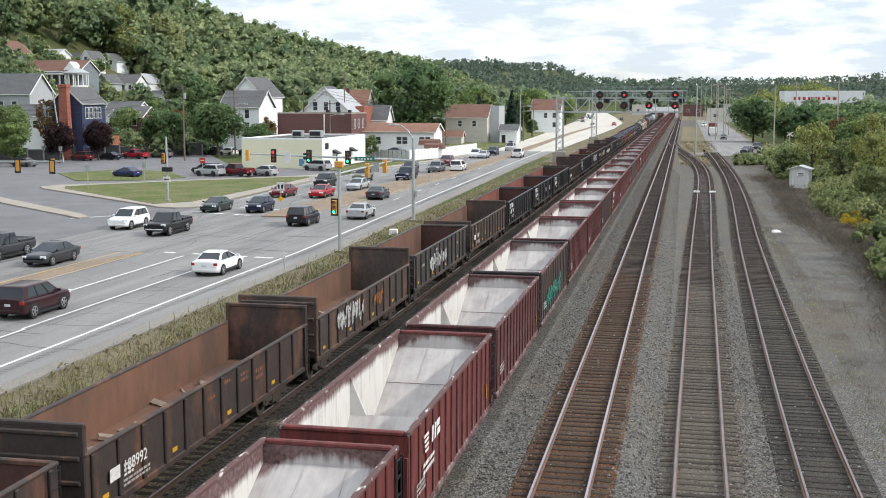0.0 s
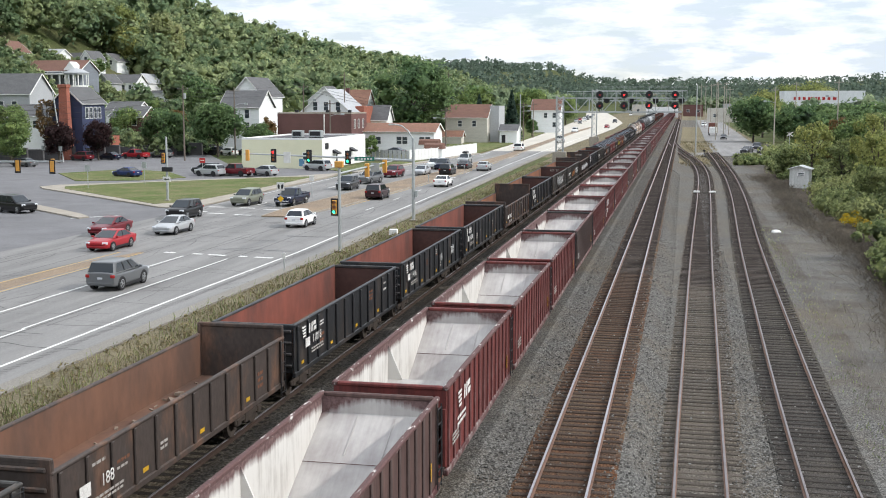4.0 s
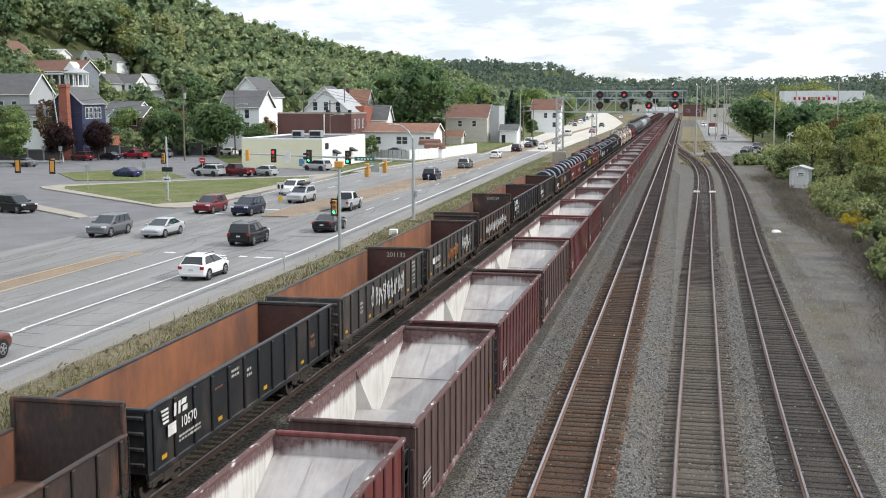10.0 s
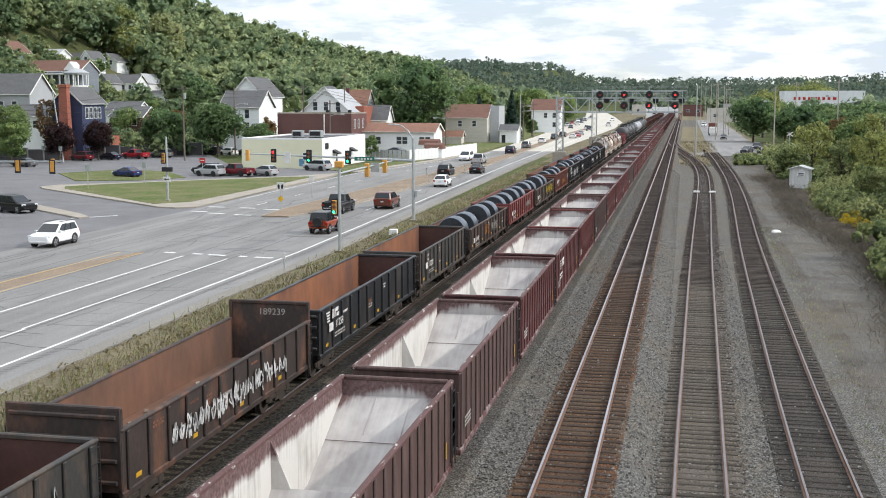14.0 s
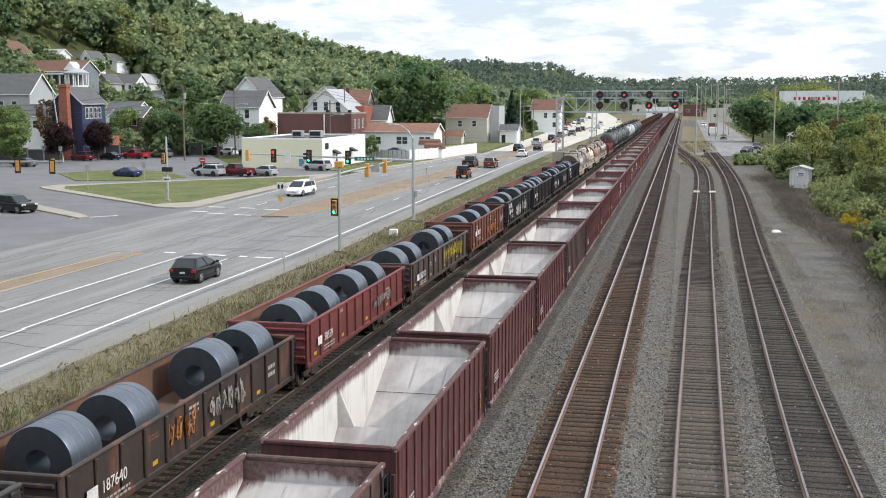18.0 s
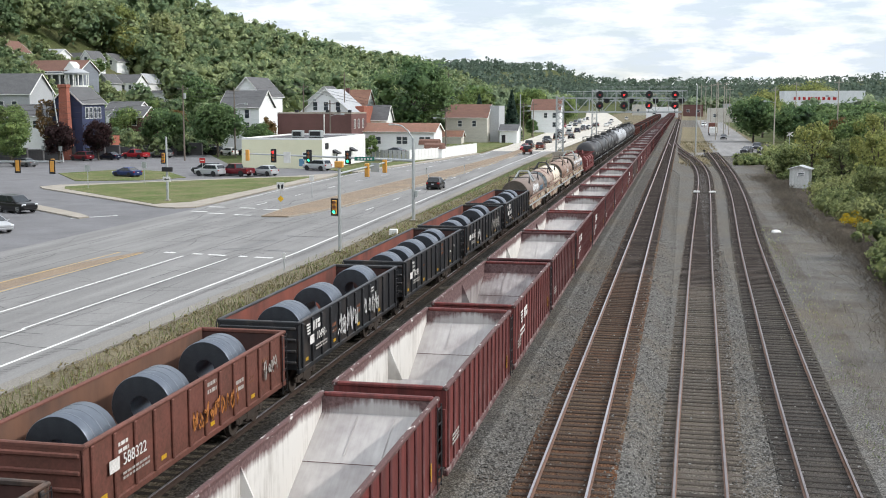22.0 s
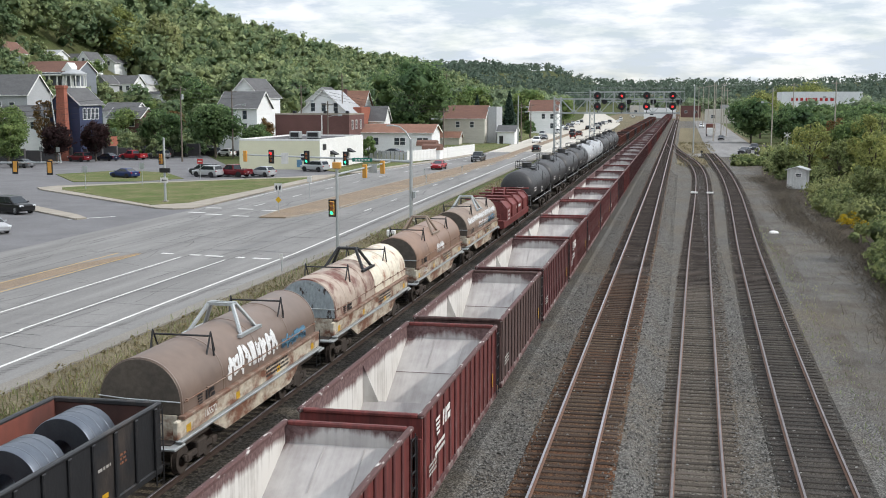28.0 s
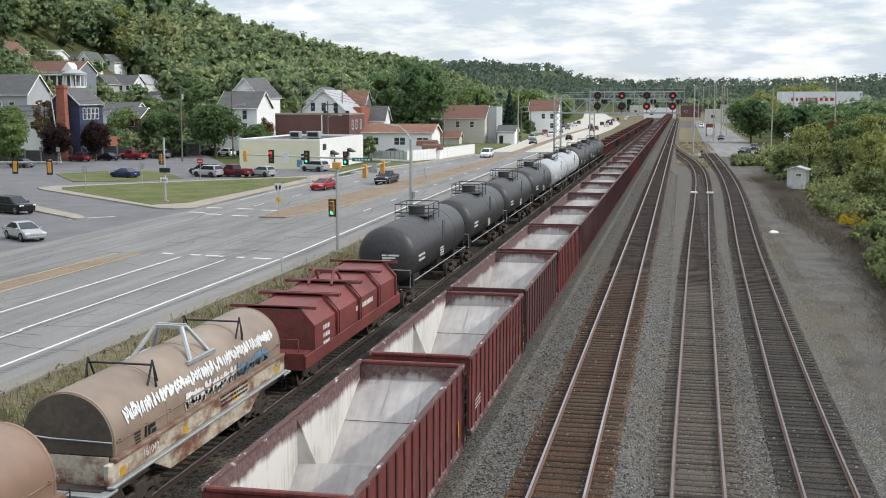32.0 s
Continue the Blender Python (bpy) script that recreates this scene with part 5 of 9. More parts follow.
        tagged(part("scrap", g, M["debris"], car), "scattered scrap and dirt on the floor", kind="stuff")
    return car


def steel_coil(r, w, label="dark blue-grey rolled steel coil strapped in a gondola"):
    c = thing("steel_coil", label, "steel coil", "coils in the gondolas")
    n, ri = 40, r * 0.36
    ring = lambda q, y: [(q * math.cos(6.2832 * i / n), y, q * math.sin(6.2832 * i / n)) for i in range(n)]
    part("wrap", Geo().loft([ring(r - 0.015, -w / 2), ring(r, -w / 2 + 0.02), ring(r, w / 2 - 0.02), ring(r - 0.015, w / 2)], caps=False), M["coil"], c, "smooth blue-grey outer wrap")
    for s in (-1, 1):
        part("coil_face", Geo().loft([ring(r - 0.015, s * w / 2), ring((r + ri) / 2, s * (w / 2 + 0.008)), ring(ri, s * w / 2)], caps=False), M["coil_end"], c, "edge-on windings, nearly black")
    part("bore", Geo().loft([ring(ri, -w / 2), ring(ri, w / 2)], caps=False), M["band"], c)
    for x in (-0.42, 0.42):
        part("timber", Geo().cbox(x * r / 0.9 - 0.1, -w * 0.62, -r - 0.012, x * r / 0.9 + 0.1, w * 0.62, -r + 0.12, 0.02), M["timber"], c, "rough timber bearer under the coil")
    for y in (-w * 0.28, 0.0, w * 0.28):
        part("strap", Geo().loft([ring(r + 0.001, y - 0.018), ring(r + 0.007, y - 0.016), ring(r + 0.007, y + 0.016), ring(r + 0.001, y + 0.018)], caps=False), M["band"], c)
    return c


def coil_car(label, length, hood, sill="frame_rust", hoop="galv", scrawls=(), number="", halves=False, seed=0):
    car = thing("coil_hood_car", label, "coil wagon", "mixed train")
    h, w = length / 2, 1.22
    n = 22
    def arc(q, y):
        pts = [(-q, y, 1.96)]
        for i in range(n + 1):
            a = math.pi * (1 - i / n)
            pts.append((q * math.cos(a), y, 2.28 + q * math.sin(a)))
        return pts + [(q, y, 1.96)]
    spans = ((-h, h),) if not halves else ((-h, 0.1), (0.13, h))
    for k, (a, b) in enumerate(spans):
        mt = hood if k == 0 or not isinstance(hood, tuple) else hood
        name = hood[k] if isinstance(hood, tuple) else hood
        hd = part("hood", Geo().loft([arc(w - 0.03, a), arc(w, a + 0.05), arc(w, b - 0.05), arc(w - 0.03, b)], closed=False), M[name], car)
        for y in [a + 0.06 + (b - a - 0.12) * i / 4 for i in range(5)]:
            part("hood_band", Geo().loft([arc(w + 0.002, y - 0.04), arc(w + 0.018, y - 0.03), arc(w + 0.018, y + 0.03), arc(w + 0.002, y + 0.04)], closed=False), M[name], hd)
    for s in (-1, 1):
        a = arc(w - 0.03, s * h)
        e = part("hood_end", Geo().add(a, [tuple(range(len(a)))]).add([(p[0], p[1] - s * 0.03, p[2]) for p in a], [tuple(range(len(a)))]), M["hood_end_grey" if halves else "hood_end"], car, "flat grey hood end spotted with rust" if halves else "dark flat hood end")
        part("end_bar", Geo().path([(-w, s * (h + 0.07), 2.42), (-0.4, s * (h + 0.09), 2.36), (w, s * (h + 0.07), 2.32)], 0.02, 6), M["galv"], car)
        part("end_plate", Geo().box(-1.1, s * (h + 0.02), 1.2, 1.1, s * (h + 0.06), 1.94), M["frame_rust"], car)
        part("walkway", Geo().cbox(-1.35, s * (h + 0.07), 1.12, 1.35, s * (h + 0.75), 1.2, 0.02), M["galv"], car, "grated end walkway")
        coupler(car, s * h, s * (h + 0.75))
        bogie(car, s * (h - 1.7))
        ladder(car, s * (w - 0.06), s * (h + 0.3), 0.55, 1.9, out=s)
        part("ledge", Geo().cbox(s * (w - 0.06), -h - 0.1, 1.84, s * (w + 0.15), h + 0.1, 1.95, 0.02), M["ledge_rust"], car, "narrow rusty ledge under the hood")
        part("side_sill", Geo().cbox(s * (w - 0.12), -h - 0.35, 1.32, s * (w + 0.04), h + 0.35, 1.838, 0.03), M[sill], car, "rust-streaked side sill")
        part("walk_edge", Geo().cbox(s * (w - 0.05), -h - 0.35, 1.24, s * (w + 0.16), h + 0.35, 1.318, 0.02), M["galv"], car, "grey running board")
        part("lower_sill", Geo().prism([(-h + 1.9, 1.238), (h - 1.9, 1.238), (h - 3.0, 0.72), (-h + 3.0, 0.72)], 0, s * (w - 0.06), s * (w + 0.05)), M[sill], car)
        g = Geo().rod((s * (w + 0.05), -h + 0.1, 2.3), (s * (w + 0.05), h - 0.1, 2.3), 0.018, 6)
        for k in range(9):
            yy = -h + 0.3 + (2 * h - 0.6) * k / 8
            g.cbox(s * (w + 0.005), yy - 0.04, 2.26, s * (w + 0.075), yy + 0.04, 2.34, 0.01)
        part("latch_rail", g, M["ledge_rust"], car, "thin latch rail along the hood")
    part("deck", Geo().box(-w + 0.05, -h - 0.5, 0.95, w - 0.13, h + 0.5, 1.23), M["truck"], car)
    # lifting frames on the roof
    zt = 2.28 + w
    for q in (-1, 1):
        y = q * h * 0.52
        g = Geo().path([(-1.0, y, zt - 0.5), (-0.95, y - 0.05, zt + 0.1), (0.95, y - 0.05, zt + 0.1), (1.0, y, zt - 0.5)], 0.035)
        for s in (-1, 1):
            g.path([(s * 0.9, y - 0.32, zt - 0.42), (s * 0.93, y - 0.05, zt + 0.22), (s * 0.9, y + 0.28, zt - 0.42)], 0.03)
        part("stacking_frame", g, M["dark_metal"] if hoop != "white" else M["galv"], car, "thin steel stacking frame")
    g = Geo()
    for s in (-1, 1):
        g.path([(s * 0.92, -0.7, zt - 0.38), (s * 0.42, -0.14, zt + 0.5), (s * 0.42, 0.14, zt + 0.5), (s * 0.92, 0.7, zt - 0.38)], 0.07)
        g.beam((s * 0.95, -0.95, zt - 0.36), (s * 0.95, 0.95, zt - 0.36), 0.12, 0.1)
    for y in (-0.12, 0.12):
        g.beam((-0.45, y, zt + 0.52), (0.45, y, zt + 0.52), 0.12, 0.1)
    part("lifting_hoop", g, M[hoop], car, "raised lifting hoop on the roof")
    if number:
        writing(number, 0.3, M["letter"], car, pose(w + 0.046, -h + 1.9, 1.58, 90, 0, 90))
    bars(car, h * 0.1, 1.72, 2.2, 0.07, 3, M["dark_metal"], x=w + 0.042, seed=seed)
    mark_shape(car, -h + 1.0, 2.24, 0.42, M["dark_metal"], x=w + 0.022)
    def on_hood(y, z, out):
        q = w + 0.02 + out
        if z <= 2.28:
            return (q, y, z)
        a = min(1.4, (z - 2.28) / w)
        return (q * math.cos(a), y, 2.28 + q * math.sin(a))
    for k, (sm, y0, y1, zb, zt2, wd) in enumerate(scrawls):
        graffiti(car, y0, y1, zb, zt2, M[sm], seed * 3 + k, w=wd, surface=on_hood)
    for k in range(4):
        part("reflector", Geo().box(w + 0.041, -h + 0.2 + k * h * 0.62, 1.40, w + 0.047, -h + 0.5 + k * h * 0.62, 1.62), M["reflect"], car)
    return car


def shield_car(label, length):
    """A coil wagon with a red angular cover."""
    car = thing("covered_coil_car", label, "coil wagon", "mixed train")
    h, w = length / 2, 1.5
    sec = [(-w, 1.5), (-w, 2.35), (-w + 0.55, 2.95), (w - 0.55, 2.95), (w, 2.35), (w, 1.5)]
    k = 4
    for i in range(k):
        a, b = -h + 0.2 + (2 * h - 0.4) * i / k, -h + 0.2 + (2 * h - 0.4) * (i + 1) / k - 0.1
        part("cover", Geo().loft([[(x, a, z) for x, z in sec], [(x, b, z) for x, z in sec]], smooth=False), M["red_shield"], car)
        for y in (a + 0.02, b - 0.12):
            big = [(x * 1.03, 1.5 if z < 1.6 else z + 0.07) for x, z in sec]
            g = Geo()
            for (x0, z0), (x1, z1) in zip(big, big[1:]):
                g.beam((x0, y, z0), (x1, y, z1), 0.12, 0.1)
            g.beam((-w - 0.15, y, 3.06), (w + 0.15, y, 3.06), 0.12, 0.12)
            part("cover_frame", g, M["red_shield"], car)
    g = Geo()
    for s in (-1, 1):
        g.path([(s * 0.5, -0.7, 3.0), (s * 0.45, -0.2, 3.5), (s * 0.45, 0.2, 3.5), (s * 0.5, 0.7, 3.0)], 0.06)
    g.beam((-0.5, 0, 3.5), (0.5, 0, 3.5), 0.1, 0.1)
    part("lifting_hoop", g, M["red_shield"], car)
    for s in (-1, 1):
        part("side_sill", Geo().cbox(s * (w - 0.1), -h - 0.6, 0.95, s * (w + 0.02), h + 0.6, 1.45, 0.03), M["red_shield"], car)
        part("hand_rail", Geo().path([(s * 1.2, -h - 0.5, 1.1), (s * 1.2, -h - 0.5, 2.0), (s * 0.2, -h - 0.5, 2.0), (s * 0.2, -h - 0.5, 1.1)], 0.025), M["red_shield"], car)
        coupler(car, s * h, s * (h + 0.8))
        bogie(car, s * (h - 1.6))
    part("deck", Geo().box(-w + 0.05, -h - 0.6, 0.9, w - 0.05, h + 0.6, 1.5), M["red_shield"], car)
    bars(car, -h + 1.5, 2.0, 0.8, 0.16, 4, M["letter"], x=w + 0.004, seed=3)
    bars(car, -0.5, 1.9, 2.6, 0.2, 1, M["letter"], x=w + 0.004, seed=6)
    return car


def tank_car(label, length, mt="tank"):
    car = thing("tank_car", label, "tank wagon", "mixed train")
    h, r, zc, n = length / 2, 1.53, 2.72, 28
    ring = lambda y, q: [(q * math.cos(6.2832 * i / n), y, zc + q * math.sin(6.2832 * i / n)) for i in range(n)]
    prof = [(-h - 0.0, 0.35), (-h + 0.06, 0.8), (-h + 0.17, 1.15), (-h + 0.36, 1.42), (-h + 0.55, r)]
    rings = [ring(y, q) for y, q in prof] + [ring(-y, q) for y, q in reversed(prof)]
    part("tank_shell", Geo().loft(rings), M[mt], car)
    for y in (-h * 0.5, 0, h * 0.5):
        part("shell_band", Geo().loft([ring(y - 0.05, r + 0.001), ring(y - 0.04, r + 0.012), ring(y + 0.04, r + 0.012), ring(y + 0.05, r + 0.001)], caps=False), M[mt], car)
    part("manway", Geo().rod((0, 0, zc + r - 0.1), (0, 0, zc + r + 0.38), 0.46, 18).rod((0, 0, zc + r + 0.38), (0, 0, zc + r + 0.46), 0.5, 18), M["tank"], car, "black domed manway cover")
    part("valve_cover", Geo().rod((0, 1.0, zc + r - 0.1), (0, 1.0, zc + r + 0.2), 0.22, 12), M["tank"], car)
    g = Geo()
    for z in (0.35, 0.8):
        g.path([(-0.95, -1.2, zc + r + z - 0.2), (0.95, -1.2, zc + r + z - 0.2), (0.95, 1.6, zc + r + z - 0.2), (-0.95, 1.6, zc + r + z - 0.2), (-0.95, -1.2, zc + r + z - 0.2)], 0.025, 5)
    for x, y in itertools.product((-0.95, 0.95), (-1.2, 0.2, 1.6)):
        g.rod((x, y, zc + r - 0.45), (x, y, zc + r + 0.6), 0.022, 5)
    part("safety_rail", g, M["dark_metal"], car, "thin black safety railing")
    part("platform", Geo().box(-0.9, -1.2, zc + r - 0.07, 0.9, 1.6, zc + r - 0.02), M["dark_metal"], car)
    for s in (-1, 1):
        part("stub_sill", Geo().cbox(-0.35, s * (h - 3.2), 0.75, 0.35, s * (h + 0.25), 1.25, 0.03), M["tank"], car)
        part("saddle", Geo().cbox(-1.1, s * (h - 2.0), 1.0, 1.1, s * (h - 1.6), 1.75, 0.04), M["tank"], car)
        part("end_platform", Geo().box(-1.4, s * (h - 0.35), 1.15, 1.4, s * (h + 0.2), 1.2), M["dark_metal"], car)
        part("end_rail", Geo().path([(-1.35, s * (h + 0.15), 1.2), (-1.35, s * (h + 0.15), 2.1), (1.35, s * (h + 0.15), 2.1), (1.35, s * (h + 0.15), 1.2)], 0.025), M["galv"], car)
        part("side_rail", Geo().rod((s * 1.5, -h + 0.2, 1.55), (s * 1.5, h - 0.2, 1.55), 0.03, 6), M["galv"], car)
        coupler(car, s * h, s * (h + 0.75))
        bogie(car, s * (h - 1.7))
    ladder(car, 1.42, 0.2, 1.2, zc + 1.2, out=1)
    bars(car, -h + 1.0, zc - 0.1, 1.4, 0.12, 2, M["letter"], x=r + 0.005, seed=3)
    bars(car, -0.7, zc - 0.35, 1.0, 0.07, 4, M["letter"], x=r - 0.02, seed=8)
    g = Geo()
    for i, (x0, x1) in enumerate(((-0.15, 0.1), (0.16, 0.75), (-0.15, 0.55), (-0.15, 0.3))):
        g.box(x0, -h - 0.03, zc + 0.05 - (0 if i < 2 else 0.13 * (i - 1)), x1, -h - 0.02 + 0.02, zc + 0.13 - (0 if i < 2 else 0.13 * (i - 1)))
    part("stencil_mark", g, M["letter"], car)
    return car


def mixed_train():
    ends = [21.9, 38.8, 54.6, 70.2, 86.0, 101.6, 117.6, 134.3, 149.4, 166.1, 182.0, 197.5, 213.0, 229.8, 243.5, 260.4, 276.6, 293.3, 308.2, 323.8, 339.9, 356.1, 371.0]
    looks = [  # label, outside, inside, near end, far end, options
        ("dark red weathered gondola wagon, empty", "brown", "in_brown", 0, 0, {}),
        ("brown weathered high-ended gondola wagon with scrap on its floor", "brown", "in_brown", 3.35, 3.3, dict(number="188992", junk=70)),
        ("brown high-ended gondola wagon scrawled with paint", "brown2", "in_brown", 3.4, 3.4, dict(scrawl=[("spray_white", -5, -1, 1.5, 2.5), ("spray_orange", 0.5, 2, 1.6, 2.3)], junk=50)),
        ("grimy brown-grey gondola wagon with white scrawl", "cargrey", "in_brown", 0, 0, dict(scrawl=[("spray_white", -4, 0.5, 1.4, 2.5)])),
        ("brown high-ended gondola wagon with scrap inside", "brown2", "in_brown", 2.97, 3.06, dict(junk=80, number="188")),
        ("black steel gondola wagon with a rusty red inside", "carblack", "in_red", 0, 0, dict(mark=True, number="11018")),
        ("black steel gondola wagon with a rusty red inside", "carblack", "in_red", 0, 0, dict(mark=True, number="11416", scrawl=[("spray_white", 1.0, 1.8, 1.7, 2.2), ("spray_white", 4.2, 5.0, 1.7, 2.4)])),
        ("black steel gondola wagon with a rusty red inside", "carblack", "in_red", 0, 0, dict(mark=True, number="10508")),
        ("brown weathered high-ended gondola wagon with rusty orange inside", "brown", "in_rust", 2.98, 3.35, dict(number="189485", junk=60)),
        ("black steel gondola wagon with a rusty orange inside", "carblack", "in_rust", 0, 0, dict(mark=True, number="10670")),
        ("grey-black gondola wagon covered in white scrawl", "cargrey", "in_rust", 0, 3.02, dict(scrawl=[("spray_white", -3, 3, 1.4, 2.6)], chalk="201132")),
        ("grimy black gondola wagon with painted scrawl", "cargrey", "in_rust", 0, 0, dict(scrawl=[("spray_orange", -2, 1, 1.4, 2.2), ("spray_white", 2, 5.5, 1.4, 2.5)], number="201029")),
        ("brown high-ended gondola wagon with scrap and white scrawl", "brown", "in_brown", 3.26, 3.37, dict(scrawl=[("spray_white", -4.5, 4.5, 1.35, 2.2)], junk=70, chalk="189239")),
        ("black steel gondola wagon with a rusty inside", "carblack", "in_rust", 0, 0, dict(mark=True, number="11258")),
        ("dark steel gondola wagon with an orange-rust inside", "cargrey", "in_rust", 0, 0, dict(number="10220")),
        ("dark brown gondola wagon carrying four steel coils", "brown", "in_brown", 0, 0, dict(number="187640", scrawl=[("spray_orange", -2.5, -0.5, 1.4, 2.3), ("letter_old", 0.2, 3.0, 1.4, 2.3)])),
        ("faded red gondola wagon carrying four steel coils", "carred", "in_brown", 0, 0, dict(number="50559", scrawl=[("letter_old", 1.5, 4.5, 1.5, 2.1)])),
        ("dark brown gondola wagon with yellow scrawl carrying steel coils", "brown2", "in_brown", 0, 0, dict(number="582310", scrawl=[("spray_yellow", 0, 5.5, 1.35, 2.35)])),
        ("rusted red gondola wagon carrying three steel coils", "carrust", "in_brown", 0, 0, dict(number="588322", scrawl=[("spray_orange", -1, 2.5, 1.4, 2.1), ("letter_old", 4.5, 5.8, 1.6, 2.3)])),
        ("black gondola wagon with large white scrawl carrying three steel coils", "carblack", "in_red", 0, 0, dict(mark=True, number="10493", scrawl=[("spray_white", -2.6, 0.3, 1.3, 2.45), ("spray_white", 1.2, 3.6, 1.3, 2.4)])),
        ("black gondola wagon carrying five steel coils", "carblack", "in_red", 0, 0, dict(number="10234")),
        ("black gondola wagon with pale scrawl carrying four steel coils", "carblack", "in_red", 0, 0, dict(number="210245", scrawl=[("letter_old", 2, 5.5, 1.4, 2.4), ("spray_white", -3.2, -2.2, 1.4, 2.3)])),
        ("black gondola wagon with a red inside carrying four steel coils", "carblack", "in_red", 0, 0, dict(mark=True, number="10503"))]
    prev = 5.0
    for k, (e, (label, o, i, a, b, opt)) in enumerate(zip(ends, looks)):
        length = e - prev - (1.1 if k < 15 else 1.45)
        car = gondola(label, length, o, i, {1: 2.65, 2: 2.62, 4: 2.68, 8: 2.56, 12: 2.72, 15: 2.5, 16: 2.62, 17: 2.52}.get(k, 2.85), a or None, b or None, seed=k + 1, **opt)
        moving.append((car, X1, e - length / 2, MIX_RUN, 0.0))
        prev = e
    coils = {0.9: (247.4, 250.4, 256.3, 259.2, 264.1, 267.2, 271.8, 274.6, 279.7, 282.3, 288.5, 290.9, 297.0, 301.2, 305.8, 312.3, 316.7, 321.9),
             0.85: (327.6, 329.9, 333.1, 336.0, 338.4, 343.7, 346.9, 351.6, 354.6, 359.7, 362.8, 366.8, 369.4)}
    for r, places in coils.items():
        proto = None
        for k, u in enumerate(places):
            proto_new = steel_coil(r, 1.42 if r > 0.88 else 1.3) if proto is None else copy_thing(proto, pose(0, 0, 0))
            proto = proto or proto_new
            moving.append((proto_new, X1 + (0.06 if k % 2 else -0.05), u, MIX_RUN, 1.225 + r))
    u = 372.2
    hoods = [("brown round-topped coil wagon with white scrawl", "hood_brown", "galv", [("spray_white", -2.6, 1.8, 1.98, 2.95, 0.13), ("spray_blue", 2.2, 4.8, 2.0, 2.5, 0.09)], "165572", False),
             ("flaking white and rusty round-topped coil wagon", ("hood_grey", "hood_white"), "dark_metal", [], "", True),
             ("brown round-topped coil wagon", "hood_tan", "hood_dusty", [("spray_white", -0.9, 1.0, 2.0, 2.6, 0.12)], "167262", False),
             ("tan round-topped coil wagon covered in white scrawl", "hood_dusty", "galv", [("spray_white", -5.2, 5.4, 2.55, 3.0, 0.06), ("spray_white", -1.8, 2.0, 1.98, 2.5, 0.13), ("spray_blue", 2.0, 4.8, 2.0, 2.5, 0.09)], "161040", False)]
    for k, (label, hood, hoop, sc, num, hv) in enumerate(hoods):
        car = coil_car(label, 11.9, hood, hoop=hoop, scrawls=sc, number=num, halves=hv, seed=k + 40)
        moving.append((car, X1, u + 6.65, MIX_RUN, 0.0))
        u += 14.55
    car = shield_car("red angular-covered coil wagon with white lettering bars", 13.0)
    moving.append((car, X1, u + 0.6 + 6.5, MIX_RUN, 0.0))
    u = 447.6
    tb, tg = tank_car("black cylindrical tank wagon with top railing", 14.4), None
    for k in range(9):
        if k == 0:
            car = tb
        elif k in (4, 5):
            tg = tg or tank_car("pale grey cylindrical tank wagon with top railing", 14.4, "tank_grey")
            car = tg if k == 4 else copy_thing(tg, pose(0, 0, 0))
        else:
            car = copy_thing(tb, pose(0, 0, 0))
        moving.append((car, X1, u + 7.2, MIX_RUN, 0.0))
        u += 16.3
    far = gondola("rusted red gondola wagon far down the train", 15.0, "carrust", "in_brown", seed=77, plain=True)
    far2 = gondola("dark gondola wagon far down the train", 15.0, "carblack", "in_brown", seed=78, plain=True)
    for k in range(22):
        p = far if k % 3 != 2 else far2
        car = p if k in (0, 2) else copy_thing(p, pose(0, 0, 0))
        moving.append((car, X1, u + 8, MIX_RUN, 0.0))
        u += 16


hopper_train()
mixed_train()


# ================= road vehicles =================
PAINTS = {"white": (0.78, 0.78, 0.77), "silver": (0.42, 0.43, 0.44), "grey": (0.14, 0.145, 0.15), "black": (0.012, 0.012, 0.013), "navy": (0.010, 0.014, 0.034), "blue": (0.02, 0.034, 0.11),
          "red": (0.33, 0.018, 0.024), "maroon": (0.13, 0.012, 0.018), "wine": (0.032, 0.011, 0.014), "brown": (0.12, 0.035, 0.022), "green": (0.02, 0.035, 0.03), "olive": (0.16, 0.17, 0.13), "orange": (0.27, 0.045, 0.015),
          "charcoal": (0.045, 0.047, 0.052)}
paint_cache, shape_cache = {}, {}


def car_paint(c):
    if c not in paint_cache:
        paint_cache[c] = mat("car_paint_" + c, PAINTS[c], tuple(v * 0.9 for v in PAINTS[c]), rough=0.28, metal=0.25 if c in ("silver", "grey", "charcoal") else 0.0, big=0.8, fine=30, amount=0.3,
                             grain=0.02, bump=0, spec=0.25, coat=0.12)
    return paint_cache[c]


